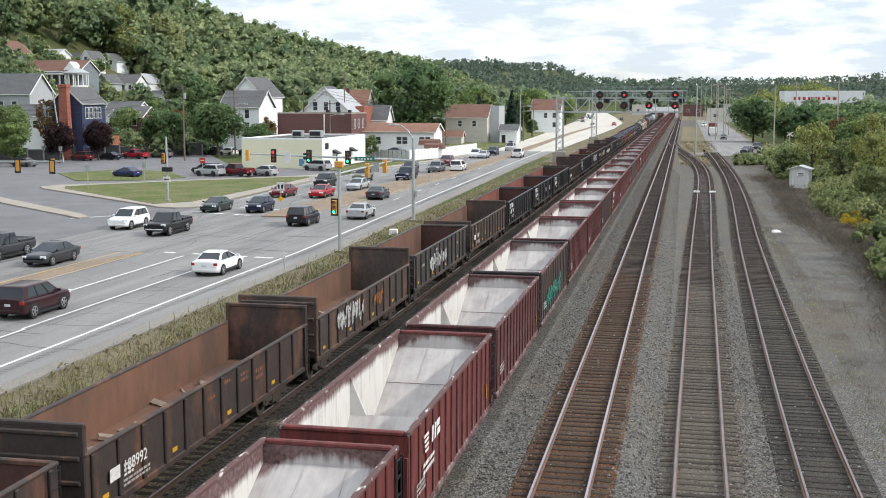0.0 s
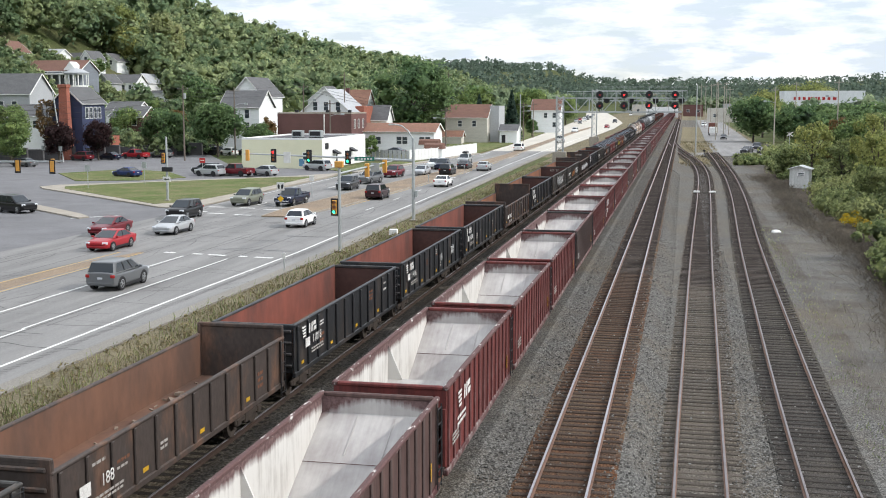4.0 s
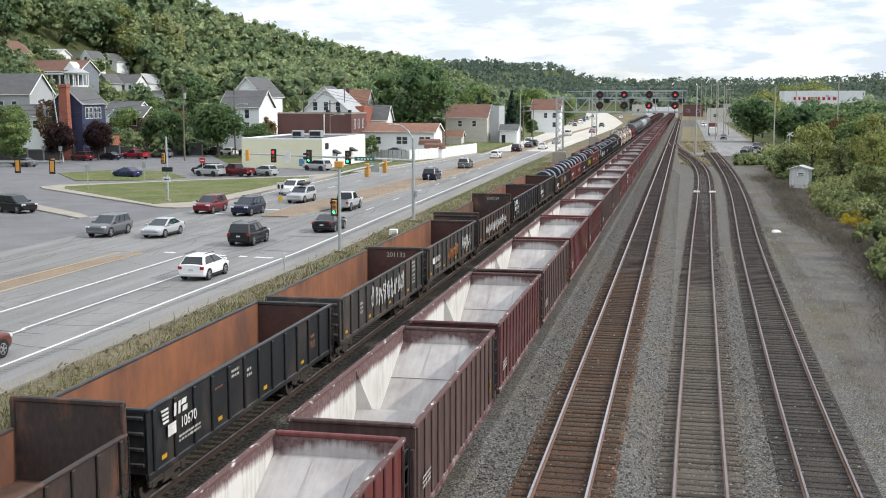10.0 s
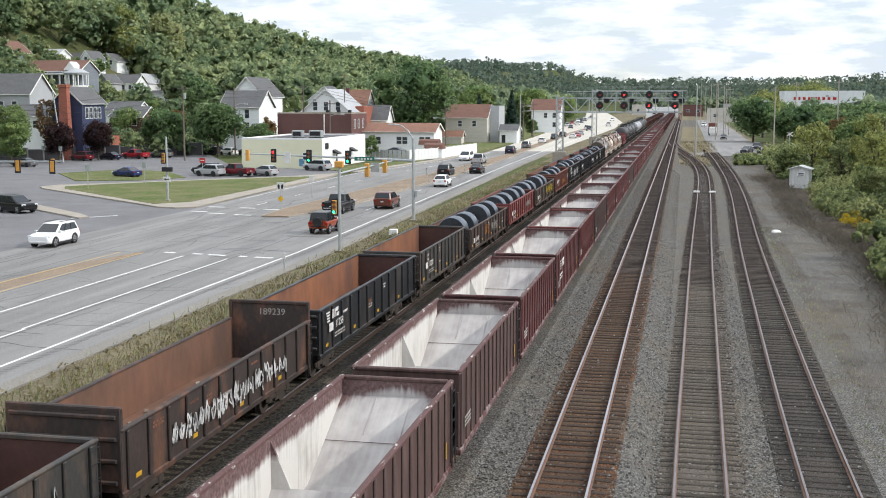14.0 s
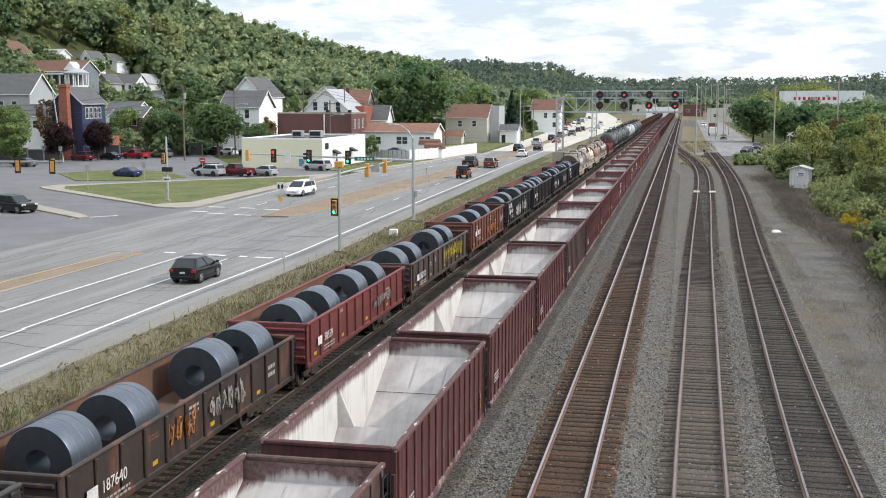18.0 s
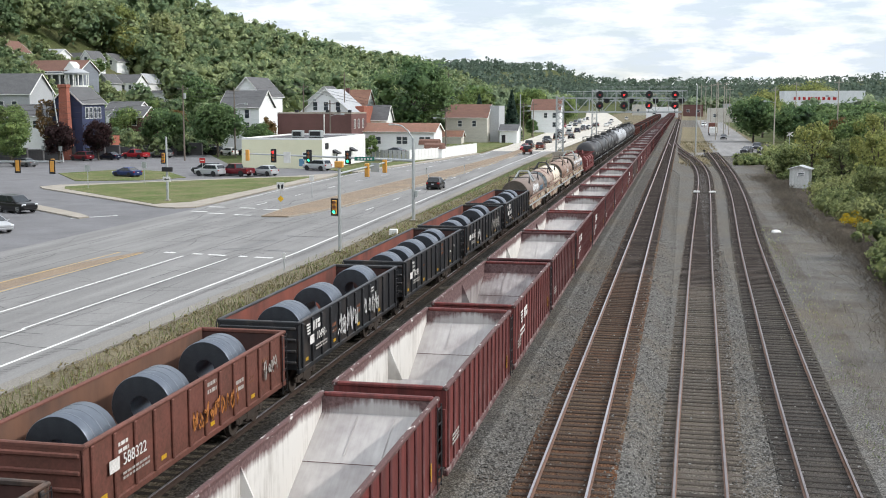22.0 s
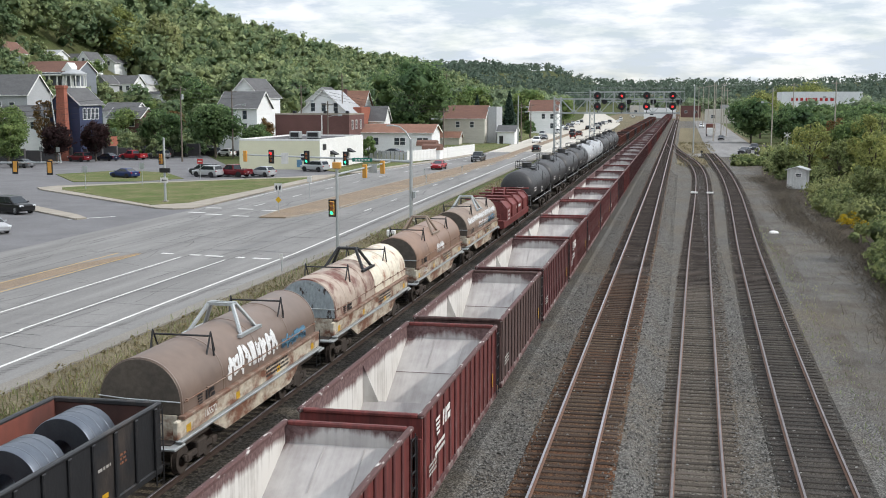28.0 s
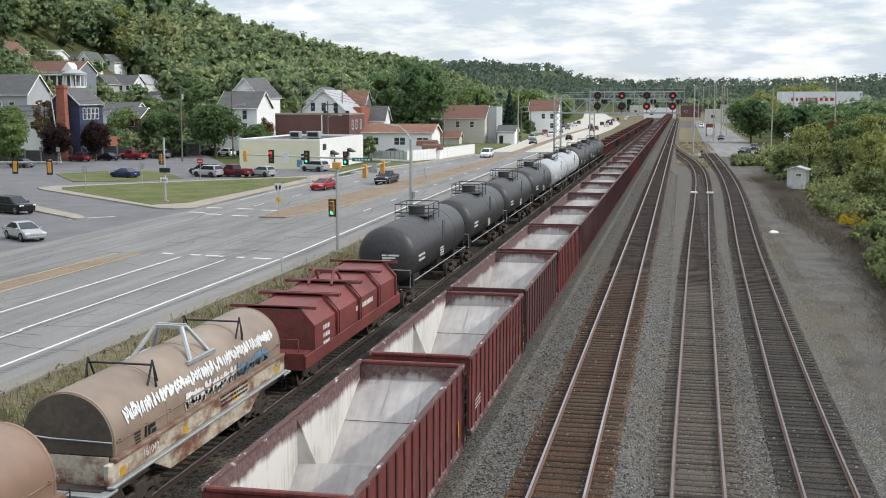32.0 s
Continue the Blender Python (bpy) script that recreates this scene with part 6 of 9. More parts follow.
KINDS = {  # half length stations of the body (y, half width, under, top); cabin: rear base, rear top, front top, front base, belt, roof; wheel y, radius
    "sedan": ([(-2.35, .78, .42, .86), (-2.26, .86, .28, 1.0), (-1.6, .90, .21, 1.03), (-.9, .91, .2, .96), (.7, .91, .2, .94), (1.2, .9, .21, .93), (1.9, .87, .24, .84), (2.24, .84, .27, .77), (2.36, .74, .36, .66)],
              (-1.9, -1.0, .15, 1.3, .96, 1.45), (-1.38, 1.4), .34),
    "hatch": ([(-2.05, .76, .45, .95), (-1.98, .84, .3, 1.03), (-1.3, .88, .22, 1.0), (0, .88, .2, .96), (1.0, .87, .21, .96), (1.7, .86, .25, .92), (2.02, .80, .28, .82), (2.13, .70, .36, .70)],
              (-1.97, -1.5, .2, 1.4, 1.0, 1.54), (-1.25, 1.3), .35),
    "suv": ([(-2.3, .82, .48, 1.02), (-2.22, .90, .34, 1.12), (-1.5, .94, .27, 1.1), (0, .94, .26, 1.06), (1.0, .94, .27, 1.08), (1.8, .93, .3, 1.05), (2.2, .88, .34, .97), (2.33, .80, .42, .84)],
            (-2.2, -1.92, .32, 1.22, 1.10, 1.72), (-1.38, 1.42), .39),
    "van": ([(-2.5, .86, .45, 1.0), (-2.42, .95, .3, 1.08), (-1.5, .98, .24, 1.06), (0, .98, .23, 1.04), (1.3, .98, .24, 1.05), (2.0, .94, .27, .95), (2.45, .86, .3, .76), (2.55, .76, .38, .66)],
            (-2.42, -2.2, .65, 1.75, 1.05, 1.76), (-1.5, 1.58), .35),
    "pickup": ([(-2.85, .9, .55, 1.08), (-2.8, .95, .45, 1.12), (-1.5, .97, .38, 1.12), (0, .97, .36, 1.1), (1.2, .97, .37, 1.13), (2.3, .95, .4, 1.1), (2.7, .93, .44, 1.06), (2.83, .86, .5, .94)],
               (-.85, -.62, .72, 1.45, 1.1, 1.84), (-1.75, 1.8), .43),
    "jeep": ([(-1.95, .8, .6, 1.12), (-1.9, .82, .5, 1.15), (-.9, .83, .48, 1.15), (.6, .82, .48, 1.13), (1.2, .75, .5, 1.12), (1.85, .66, .55, 1.08), (1.95, .62, .6, 1.0)],
             (-1.85, -1.75, .35, .62, 1.13, 1.83), (-1.2, 1.25), .41),
}


def shapes(kind):
    """Meshes without colour that all cars of a kind share."""
    if kind in shape_cache:
        return shape_cache[kind]
    st, (rb, rt, ft, fb, belt, roof), wy, wr = KINDS[kind]
    w = max(s[1] for s in st)
    fine = []
    for i in range(len(st) - 1):
        p = [st[max(0, i - 1)], st[i], st[i + 1], st[min(len(st) - 1, i + 2)]]
        for u in (0, .33, .67):
            fine.append(tuple(.5 * (2 * p[1][k] + (p[2][k] - p[0][k]) * u + (2 * p[0][k] - 5 * p[1][k] + 4 * p[2][k] - p[3][k]) * u * u + (3 * p[1][k] - p[0][k] - 3 * p[2][k] + p[3][k]) * u ** 3) for k in range(4)))
    fine.append(st[-1])
    body = []
    for y, q, a, b in fine:
        half = [(q * .88, a), (q * .955, a + .07), (q * .99, a + .2), (q, (a + b) / 2 + .02), (q * .985, b - .17), (q * .94, b - .07), (q * .82, b - .015), (q * .45, b + .015)]
        body.append([(x, y, z) for x, z in half] + [(0, y, b + .025)] + [(-x, y, z) for x, z in reversed(half)])
    wb, wt = w * .95, w * (.80 if kind in ("suv", "van", "pickup", "jeep") else .72)
    zb, zr = belt - .04, roof - .05

    def ring(half, ya, yb, z, c=.10):
        return [(-half + c, ya, z), (half - c, ya, z), (half, ya + c, z), (half, yb - c, z), (half - c, yb, z), (-half + c, yb, z), (-half, yb - c, z), (-half, ya + c, z)]

    cab = Geo().loft([ring(wb, rb, fb, zb), ring(wt, rt, ft, zr)], smooth=False, caps=False)
    cab.loft([ring(wt, rt, ft, zr, .10), ring(wt - .025, rt + .03, ft - .05, zr + .028, .12), ring(wt - .09, rt + .12, ft - .16, roof - .004, .16), ring(wt * .62, rt + .34, ft - .4, roof + .014, .2), ring(wt * .3, rt + .6, ft - .6, roof + .02, .12)])

    def pane(a, b, c, d, out):
        """A window from four corners, pushed out by a finger's width."""
        o = Vector(out) * .012
        q = [Vector(k) + o for k in (a, b, c, d)]
        return Geo().add(q + [k - o * 1.5 for k in q], [(0, 1, 2, 3), (4, 7, 6, 5), (0, 4, 5, 1), (1, 5, 6, 2), (2, 6, 7, 3), (3, 7, 4, 0)])

    def mixed(lo, hi, v):
        return tuple(a + (b - a) * v for a, b in zip(lo, hi))
    glass = []
    for (y0, y1, out) in ((fb, ft, (0, 1, .5)), (rb, rt, (0, -1, .3))):
        L, H = ((-wb + .09, y0, zb), (-wt + .09, y1, zr)), ((wb - .09, y0, zb), (wt - .09, y1, zr))
        lo, hi = (.07, .98) if out[1] > 0 else (.12, .95)
        glass.append(pane(mixed(*L, lo), mixed(*H, lo), mixed(*H, hi), mixed(*L, hi), out))
    u0, u1 = (.05, .95) if kind != "pickup" else (.08, .93)
    for s in (-1, 1):
        c4 = []
        for u, v in ((u0, .12), (u1, .12), (u1 - .02, .93), (u0 + .03, .93)):
            y0, y1 = rb + .1 + (fb - rb - .2) * u, rt + .1 + (ft - rt - .2) * u
            c4.append(mixed((s * wb, y0, zb), (s * wt, y1, zr), v))
        glass.append(pane(*c4, (s, 0, .2)))
    pillars = Geo()
    for s in (-1, 1):
        for u in (.52,) if kind in ("sedan", "hatch", "pickup", "jeep") else (.36, .68):
            lo4, hi4 = [mixed((s * (wb + .018), rb + .1 + (fb - rb - .2) * u, zb), (s * (wt + .018), rt + .1 + (ft - rt - .2) * u, zr), v) for v in (.1, .95)]
            pillars.beam(lo4, hi4, .03, .07)
    wheel = Geo().rod((-.11, 0, 0), (.11, 0, 0), wr, 22)
    rim = Geo().rod((-.112, 0, 0), (.112, 0, 0), wr * .2, 10)
    for k in range(5):
        a = 1.2566 * k
        rim.beam((0, .02 * math.cos(a), .02 * math.sin(a)), (0, wr * .64 * math.cos(a), wr * .64 * math.sin(a)), .228, .075)
    ring_pts = [(wr * .66 * math.cos(6.2832 * i / 16), wr * .66 * math.sin(6.2832 * i / 16)) for i in range(16)]
    rim.loft([[(q, k * a, k * b) for a, b in ring_pts] for q, k in ((-.113, .88), (-.115, 1.0), (.115, 1.0), (.113, .88))], caps=False)
    arch = Geo()
    for y in wy:
        for s in (-1, 1):
            n = 12
            pts = [(y + (wr + .07) * math.cos(math.pi * i / n), wr + (wr + .05) * math.sin(math.pi * i / n)) for i in range(n + 1)]
            arch.add([(s * (w * .9), yy, zz) for yy, zz in pts] + [(s * (w + .006), yy, zz) for yy, zz in pts] + [(s * (w + .006), y, wr)],
                     [(i, i + 1, n + 2 + i, n + 1 + i) for i in range(n)] + [(n + 1 + i, n + 2 + i, 2 * n + 2) for i in range(n)])
    front, back = st[-2], st[1]
    for s in (-1, 1):
        arch.box(s * (w - .1), wy[0] + wr, .2, s * (w + .004), wy[1] - wr, .36)
    names = ("windscreen", "rear_window", "side_glass", "side_glass")
    d = dict(body=body, cabin=cab, pillars=pillars.mesh("door_pillar", M["black"]), glass=[(nm, g.mesh(nm, M["glass"])) for nm, g in zip(names, glass)], wheel=wheel.mesh("wheel", M["rubber"]), rim=rim.mesh("rim", M["rim"]), arch=arch.mesh("wheel_arch", M["black"]),
             head=Geo().cbox(-.2, -.05, -.085, .2, .11, .085, .03).mesh("headlight", M["headlamp"]),
             tail=Geo().cbox(-.13, -.06, -.1, .13, .06, .1, .03).mesh("tail_light", M["taillamp"]),
             plate=Geo().box(-.16, -.012, -.06, .16, .0, .06).mesh("number_plate", M["plate"]),
             grille=Geo().cbox(-.46, 0, -.085, .46, .05, .085, .02).mesh("grille", M["black"]),
             bump=Geo().cbox(-w * .84, -.07, -.09, w * .84, .07, .09, .06),
             mirror=Geo().cbox(-.1, -.06, -.07, .1, .06, .07, .02), front=front, back=back, w=w)
    shape_cache[kind] = d
    return d


def vehicle(kind, colour, label, group="traffic", roofbox=False, top=None, rack=False):
    d = shapes(kind)
    st, (rb, rt, ft, fb, belt, roof), wy, wr = KINDS[kind]
    p = car_paint(colour)
    name = {"sedan": "sedan_car", "hatch": "hatchback_car", "suv": "suv_car", "van": "minivan", "pickup": "pickup_truck", "jeep": "offroad_car"}[kind]
    car = thing(name, label, "car" if kind != "pickup" else "pickup truck", group)
    part("body", Geo().loft(d["body"]), p, car)
    cabin = part("cabin", d["cabin"], car_paint(top) if top else p, car)
    for nm, me in d["glass"]:
        part(nm, me, None, cabin)
    tagged(part("door_pillar", d["pillars"], None, cabin, "slim black door pillars"), kind="stuff")
    for y in wy:
        for s in (-1, 1):
            wh = part("wheel", d["wheel"], None, car, at=pose(s * (d["w"] - .1), y, wr))
            if group == "traffic":
                part("rim", d["rim"], None, wh)
    part("wheel_arch", d["arch"], None, car)
    fy, fw, fa, fz = d["front"]
    by, bw, ba, bz = d["back"]
    for s in (-1, 1):
        part("headlight", d["head"], None, car, at=pose(s * (fw - .17), fy - .02, fz - .11, 0, 0, s * -18))
        part("tail_light", d["tail"], None, car, at=pose(s * (bw - .12), by - .04, bz - .2))
        if group != "far traffic":
            part("mirror", d["mirror"], p, car, at=pose(s * (d["w"] + .08), fb - .35, belt + .05))
    if group != "far traffic":
        part("grille", d["grille"], None, car, at=pose(0, fy + .05, (fz + fa) / 2 + .02))
    trim = M["chrome"] if kind == "pickup" else M["black"] if kind == "jeep" else p
    part("bumper", d["bump"], trim, car, at=pose(0, st[-1][0] - .05, fa + .15))
    part("bumper", d["bump"], trim, car, at=pose(0, st[0][0] + .05, ba + .16))
    part("number_plate", d["plate"], None, car, at=pose(0, st[0][0] - .006, bz - .32))
    if kind == "pickup":
        part("bed", Geo().box(-.78, -2.72, 1.07, .78, -.95, 1.155), M["black"], car, "dark open load bed")
        for s in (-1, 1):
            part("bed_rail", Geo().cbox(s * .80, -2.82, 1.05, s * .95, -.88, 1.22, .03), p, car)
        part("tailgate", Geo().cbox(-.82, -2.86, .7, .82, -2.78, 1.21, .02), p, car)
    if kind == "jeep":
        part("spare_wheel", Geo().rod((0, -1.98, 1.05), (0, -2.2, 1.05), .39, 22), M["rubber"], car, "spare wheel on the tailgate")
    if roofbox:
        part("roof_box", Geo().cbox(-.42, rt + .2, roof + .1, .42, ft + .1, roof + .42, .1), M["dark_metal"], car, "grey roof box")
    if rack:
        for s in (-1, 1):
            part("roof_rail", Geo().rod((s * .6, rt + .1, roof + .08), (s * .6, ft - .1, roof + .08), .025, 6), M["dark_metal"], car)
    return car


driving = []        # (vehicle, plan points (t, x, y))
LANE_R, LANE_L = 1.75, 5.35


def away(kind, colour, label, lane, pts, **k):
    """A vehicle driving up the valley in a lane counted from the edge line."""
    pts = [(t, lerp_at(y + 2.0, NEAR_EDGE) - lane, y + 2.0) for t, y in pts]
    driving.append((vehicle(kind, colour, label, **k), pts))


def oncoming(kind, colour, label, pts, **k):
    driving.append((vehicle(kind, colour, label, **k), [(t, x, y + 0.8) for t, x, y in pts]))


def traffic():
    away("sedan", "white", "white sedan driving up the highway", LANE_R, [(0, 67.7), (1, 86.5), (2, 105.5), (3, 125)])
    away("suv", "wine", "dark maroon sport utility car on the highway", LANE_L, [(0, 51.9), (1, 68.8), (2, 87), (3, 105.2), (6, 165)])
    away("hatch", "white", "white hatchback on the highway", LANE_L, [(2, 58.2), (3, 75.9), (6, 136.6), (7, 157), (8, 177)])
    away("suv", "black", "black crossover car on the highway", LANE_L, [(0, 96.4), (1, 112.9), (2, 130.6), (3, 148.8)])
    away("sedan", "silver", "silver sedan on the highway", LANE_R, [(0, 103.2), (1, 121), (2, 140.5), (3, 160)])
    away("sedan", "charcoal", "dark grey sedan on the highway", LANE_L, [(0, 124.3), (1, 139.5), (2, 153.7), (3, 168)])
    away("van", "white", "white van on the highway", LANE_L, [(0, 176.7), (1, 193.7), (2, 212.8), (3, 232)])
    away("pickup", "white", "white pickup truck far up the highway", LANE_R, [(0, 222), (1, 243), (3, 283)])
    away("suv", "grey", "grey sport utility car on the highway", LANE_L, [(6, 100.8), (7, 120.7), (8, 141.1), (9, 163), (10, 183.6)])
    away("suv", "navy", "dark blue crossover car on the highway", LANE_L, [(6, 74.2), (7, 94.3), (8, 113.8), (9, 135), (10, 155.5)], rack=True)
    away("pickup", "silver", "silver pickup truck on the highway", LANE_L, [(7, 47.2), (8, 68.2), (9, 89.6), (10, 111.0), (11, 130.7), (12, 153), (13, 175)])
    away("sedan", "black", "black sedan on the highway", LANE_R, [(8, 54), (9, 72.8), (10, 92.4), (11, 111.3), (12, 131.5), (13, 152)])
    away("suv", "black", "black sport utility car on the highway", LANE_L, [(9, 61.8), (10, 82.3), (11, 104), (12, 124.5), (13, 145)], rack=True)
    away("hatch", "white", "white crossover car with roof rails on the highway", LANE_R, [(9, 45.6), (10, 65.5), (11, 84.9), (12, 104), (13, 124)], rack=True)
    away("suv", "brown", "brown sport utility car on the highway", LANE_R, [(10, 40.6), (11, 58.8), (12, 76.7), (13, 94.6), (14, 113.8), (17, 169)])
    away("pickup", "black", "black pickup truck on the highway", LANE_L, [(11, 46.9), (12, 67.6), (13, 88), (14, 108.2), (17, 168)])
    away("jeep", "orange", "burnt-orange open-framed off-road car with a spare wheel", LANE_R, [(12, 56.4), (13, 73.5), (14, 90.9), (17, 142.5), (18, 161)], top="black")
    away("hatch", "black", "black electric hatchback on the highway", LANE_R, [(17, 46.1), (18, 64.3), (19, 83.1), (20, 101.9), (21, 120.4), (22, 140), (23, 159)])
    oncoming("suv", "white", "white crossover car crossing the junction", [(0, -47.3, 91.9), (1, -47.2, 79.6)])
    oncoming("pickup", "black", "black pickup truck crossing the junction", [(0, -42.1, 88.7), (1, -41.9, 75.1), (2, -42.1, 62)])
    oncoming("pickup", "charcoal", "dark grey pickup truck near the junction", [(0, -47.0, 72), (1, -47.2, 59)])
    oncoming("sedan", "charcoal", "dark blue-grey sedan near the junction", [(0, -42.2, 70.5), (1, -42.2, 57)])
    oncoming("sedan", "green", "dark green sedan crossing the junction", [(0, -45.9, 108), (1, -46, 97), (2, -46.4, 86.5), (3, -46.7, 74.8)])
    oncoming("hatch", "navy", "navy hatchback crossing the junction", [(0, -41.4, 108.3), (1, -41.4, 96.1), (2, -41.8, 84.4), (3, -42, 71.2)])
    oncoming("sedan", "maroon", "maroon sedan approaching the junction", [(0, -45.3, 126.2), (1, -45.7, 116.7), (2, -46.4, 108.4), (3, -46.6, 98.1)])
    oncoming("sedan", "red", "bright red sedan approaching the junction", [(0, -40.7, 126.3), (1, -40.9, 115), (2, -41.7, 104), (3, -41.9, 91.4)])
    oncoming("suv", "black", "black sport utility car approaching the junction", [(0, -45.3, 142.2), (1, -45.3, 131.8), (2, -45.7, 121.7), (3, -46, 111.4)])
    oncoming("sedan", "silver", "silver sedan approaching the junction", [(0, -39.6, 137.7), (1, -40.2, 125.8), (2, -40.8, 114.5), (3, -41.4, 102)])
    oncoming("suv", "olive", "pale olive sport utility car", [(1, -43.6, 144), (2, -44.5, 134.7), (3, -44.8, 124.8), (6, -47.3, 95.2), (7, -47.7, 83.8)])
    oncoming("pickup", "navy", "dark blue pickup truck", [(0, -37.9, 156.5), (1, -38.2, 147), (2, -38.8, 138), (3, -39.8, 127.7), (6, -41.7, 89.5), (7, -41.6, 74.5)])
    oncoming("suv", "charcoal", "dark sport utility car on the highway", [(2, -41.2, 156), (3, -41, 147.4), (6, -41.3, 115.5), (7, -41.7, 101.9), (8, -41.8, 86.8), (9, -42.1, 71.4)])
    oncoming("suv", "grey", "grey sport utility car on the highway", [(1, -37.6, 168), (3, -39.5, 156), (6, -44.2, 131.3), (7, -44.7, 120), (8, -45.3, 109.5), (9, -46, 98.5), (10, -46.3, 86.5), (11, -46.7, 74.6)])
    oncoming("suv", "maroon", "dark red crossover car on the highway", [(3, -40.4, 170), (6, -43, 146.5), (7, -43.8, 138), (8, -45, 129), (9, -45.7, 119), (10, -46, 106.7), (11, -46.4, 94.3), (12, -47, 82.4)])
    oncoming("sedan", "silver", "silver saloon car on the highway", [(6, -39, 141.5), (7, -39.8, 128.5), (8, -40.4, 115), (9, -41.6, 101.5), (10, -41.8, 87), (11, -42.1, 72)])
    oncoming("suv", "navy", "dark blue estate crossover car", [(6, -38.4, 157), (7, -38.7, 144.5), (8, -39.4, 132), (9, -40.9, 119.5), (10, -41.5, 105.4), (11, -42, 90.4), (12, -41.9, 74.1)], rack=True)
    oncoming("suv", "silver", "silver sport utility car with a roof box", [(6, -37.8, 172), (7, -38, 158.5), (8, -38.8, 146.5), (9, -40.1, 134), (10, -40.9, 119.8), (11, -41.7, 105.3), (12, -42, 89.5), (13, -42.6, 73.3)], roofbox=True)
    oncoming("suv", "white", "white sport utility car on the highway", [(6, -40.6, 166), (7, -41.4, 157), (8, -42.4, 148), (9, -44, 139), (10, -45.3, 129.5), (11, -46.6, 119), (12, -46.9, 106), (13, -47.3, 93.3), (14, -47.3, 79.6)], rack=True)
    oncoming("van", "white", "white minivan crossing the junction", [(13, -38.8, 229), (14, -39.3, 209.5), (17, -41.9, 147), (18, -43.8, 128.1), (19, -45.4, 108.6), (20, -46.2, 88), (20.5, -46.6, 76.5)])
    oncoming("sedan", "red", "red car approaching the junction", [(29, -39.9, 173.4), (30, -41.2, 161.5), (31, -42.4, 149), (32, -44, 138.5)])
    oncoming("pickup", "charcoal", "dark grey pickup truck approaching", [(29, -35.9 - 1.2, 195), (30, -37.6, 179.7), (31, -38.2, 164.4), (32, -38.8, 150)])
    oncoming("van", "white", "white van approaching down the highway", [(29, -37.9, 284), (30, -37.8, 261), (31, -37.6, 243), (32, -37.8, 226)])
    for k, (c, kd) in enumerate((("charcoal", "sedan"), ("silver", "suv"), ("white", "suv"), ("red", "pickup"), ("black", "sedan"), ("white", "sedan"), ("grey", "suv"), ("navy", "sedan"), ("white", "suv"), ("silver", "sedan"), ("black", "suv"))):
        y = 300 + 26 * k + (k % 3) * 5
        x = lambda yy, kk=k: lerp_at(yy, FAR_EDGE) + (1.9 if kk % 2 else 5.0)
        oncoming(kd, c, c + " car far up the highway", [(t, x(y + (32 - t) * 9), y + (32 - t) * 9) for t in (0, 8, 16, 24, 32)], group="far traffic")
    # cars that stand at the side street, then creep
    v = vehicle("suv", "black", "black sport utility car waiting in the side street")
    driving.append((v, [(0, -98, 116.5), (1, -92, 114), (2, -78, 108.6), (3, -66.6, 104.1), (4, -64.9, 103.4), (32, -64.8, 103.35)]))
    v = vehicle("sedan", "silver", "silver sedan waiting in the side street")
    driving.append((v, [(0, -118, 128), (12, -100, 116.5), (17.2, -66, 93.2), (18.4, -58.6, 88.4), (20, -57.3, 87.6), (29.8, -57.2, 87.5), (31, -54.6, 85.8), (32, -51.6, 83.6)]))


def parked(kind, colour, label, x, y, heading, z=None, **k):
    v = vehicle(kind, colour, label, group="parked cars", **k)
    v.matrix_basis = pose(x, y, ROAD + 0.006 if z is None else z, 0, 0, heading)


def parking():
    parked("sedan", "blue", "blue sedan parked by the lawn", -79.3, 155.3, 68)
    parked("suv", "silver", "silver-grey sport utility car parked", -68.2, 159.5, 72)
    parked("suv", "charcoal", "dark sport utility car parked behind another", -70.5, 163.5, 72)
    parked("pickup", "maroon", "dark maroon pickup truck parked", -64.6, 160.6, 70)
    parked("hatch", "silver", "pale blue-silver hatchback parked", -60.6, 162.0, 66)
    parked("suv", "silver", "silver off-road car parked by the cream building", -56.9, 175.6, 70)
    parked("suv", "black", "black sport utility car parked uphill", -94.5, 223, 62)
    parked("hatch", "white", "white hatchback parked uphill", -90.5, 221.5, 62)
    parked("suv", "charcoal", "dark sport utility car parked uphill", -86.8, 222.5, 62)
    parked("sedan", "white", "white sedan parked by houses", -97, 262, 75)
    parked("sedan", "grey", "grey sedan parked by the street", -108.5, 176, 74)
    parked("suv", "maroon", "dark red car parked by the street", -109, 196, 70)
    parked("sedan", "navy", "dark blue sedan parked by the street", -105.5, 200, 70)
    parked("pickup", "red", "bright red pickup truck parked by the street", -102.5, 204.5, 70)
    parked("suv", "grey", "grey-blue crossover car parked by the street", -99.3, 209, 70)
    parked("sedan", "grey", "grey sedan parked behind the white fence", -58.5, 232, 80)
    parked("sedan", "charcoal", "dark sedan at the yard crossing", 13.6, 262, 160, -0.83)
    parked("suv", "charcoal", "dark car waiting on the service road", 16.5, 276, 175, -0.83)
    parked("sedan", "black", "dark sedan on the service road", 11.5, 352, 178, -0.83)
    parked("suv", "white", "white car far along the service road", 9.5, 420, 178, -0.83)
    parked("van", "white", "white van far along the service road", 8.5, 520, 178, -0.83)


traffic()
parking()


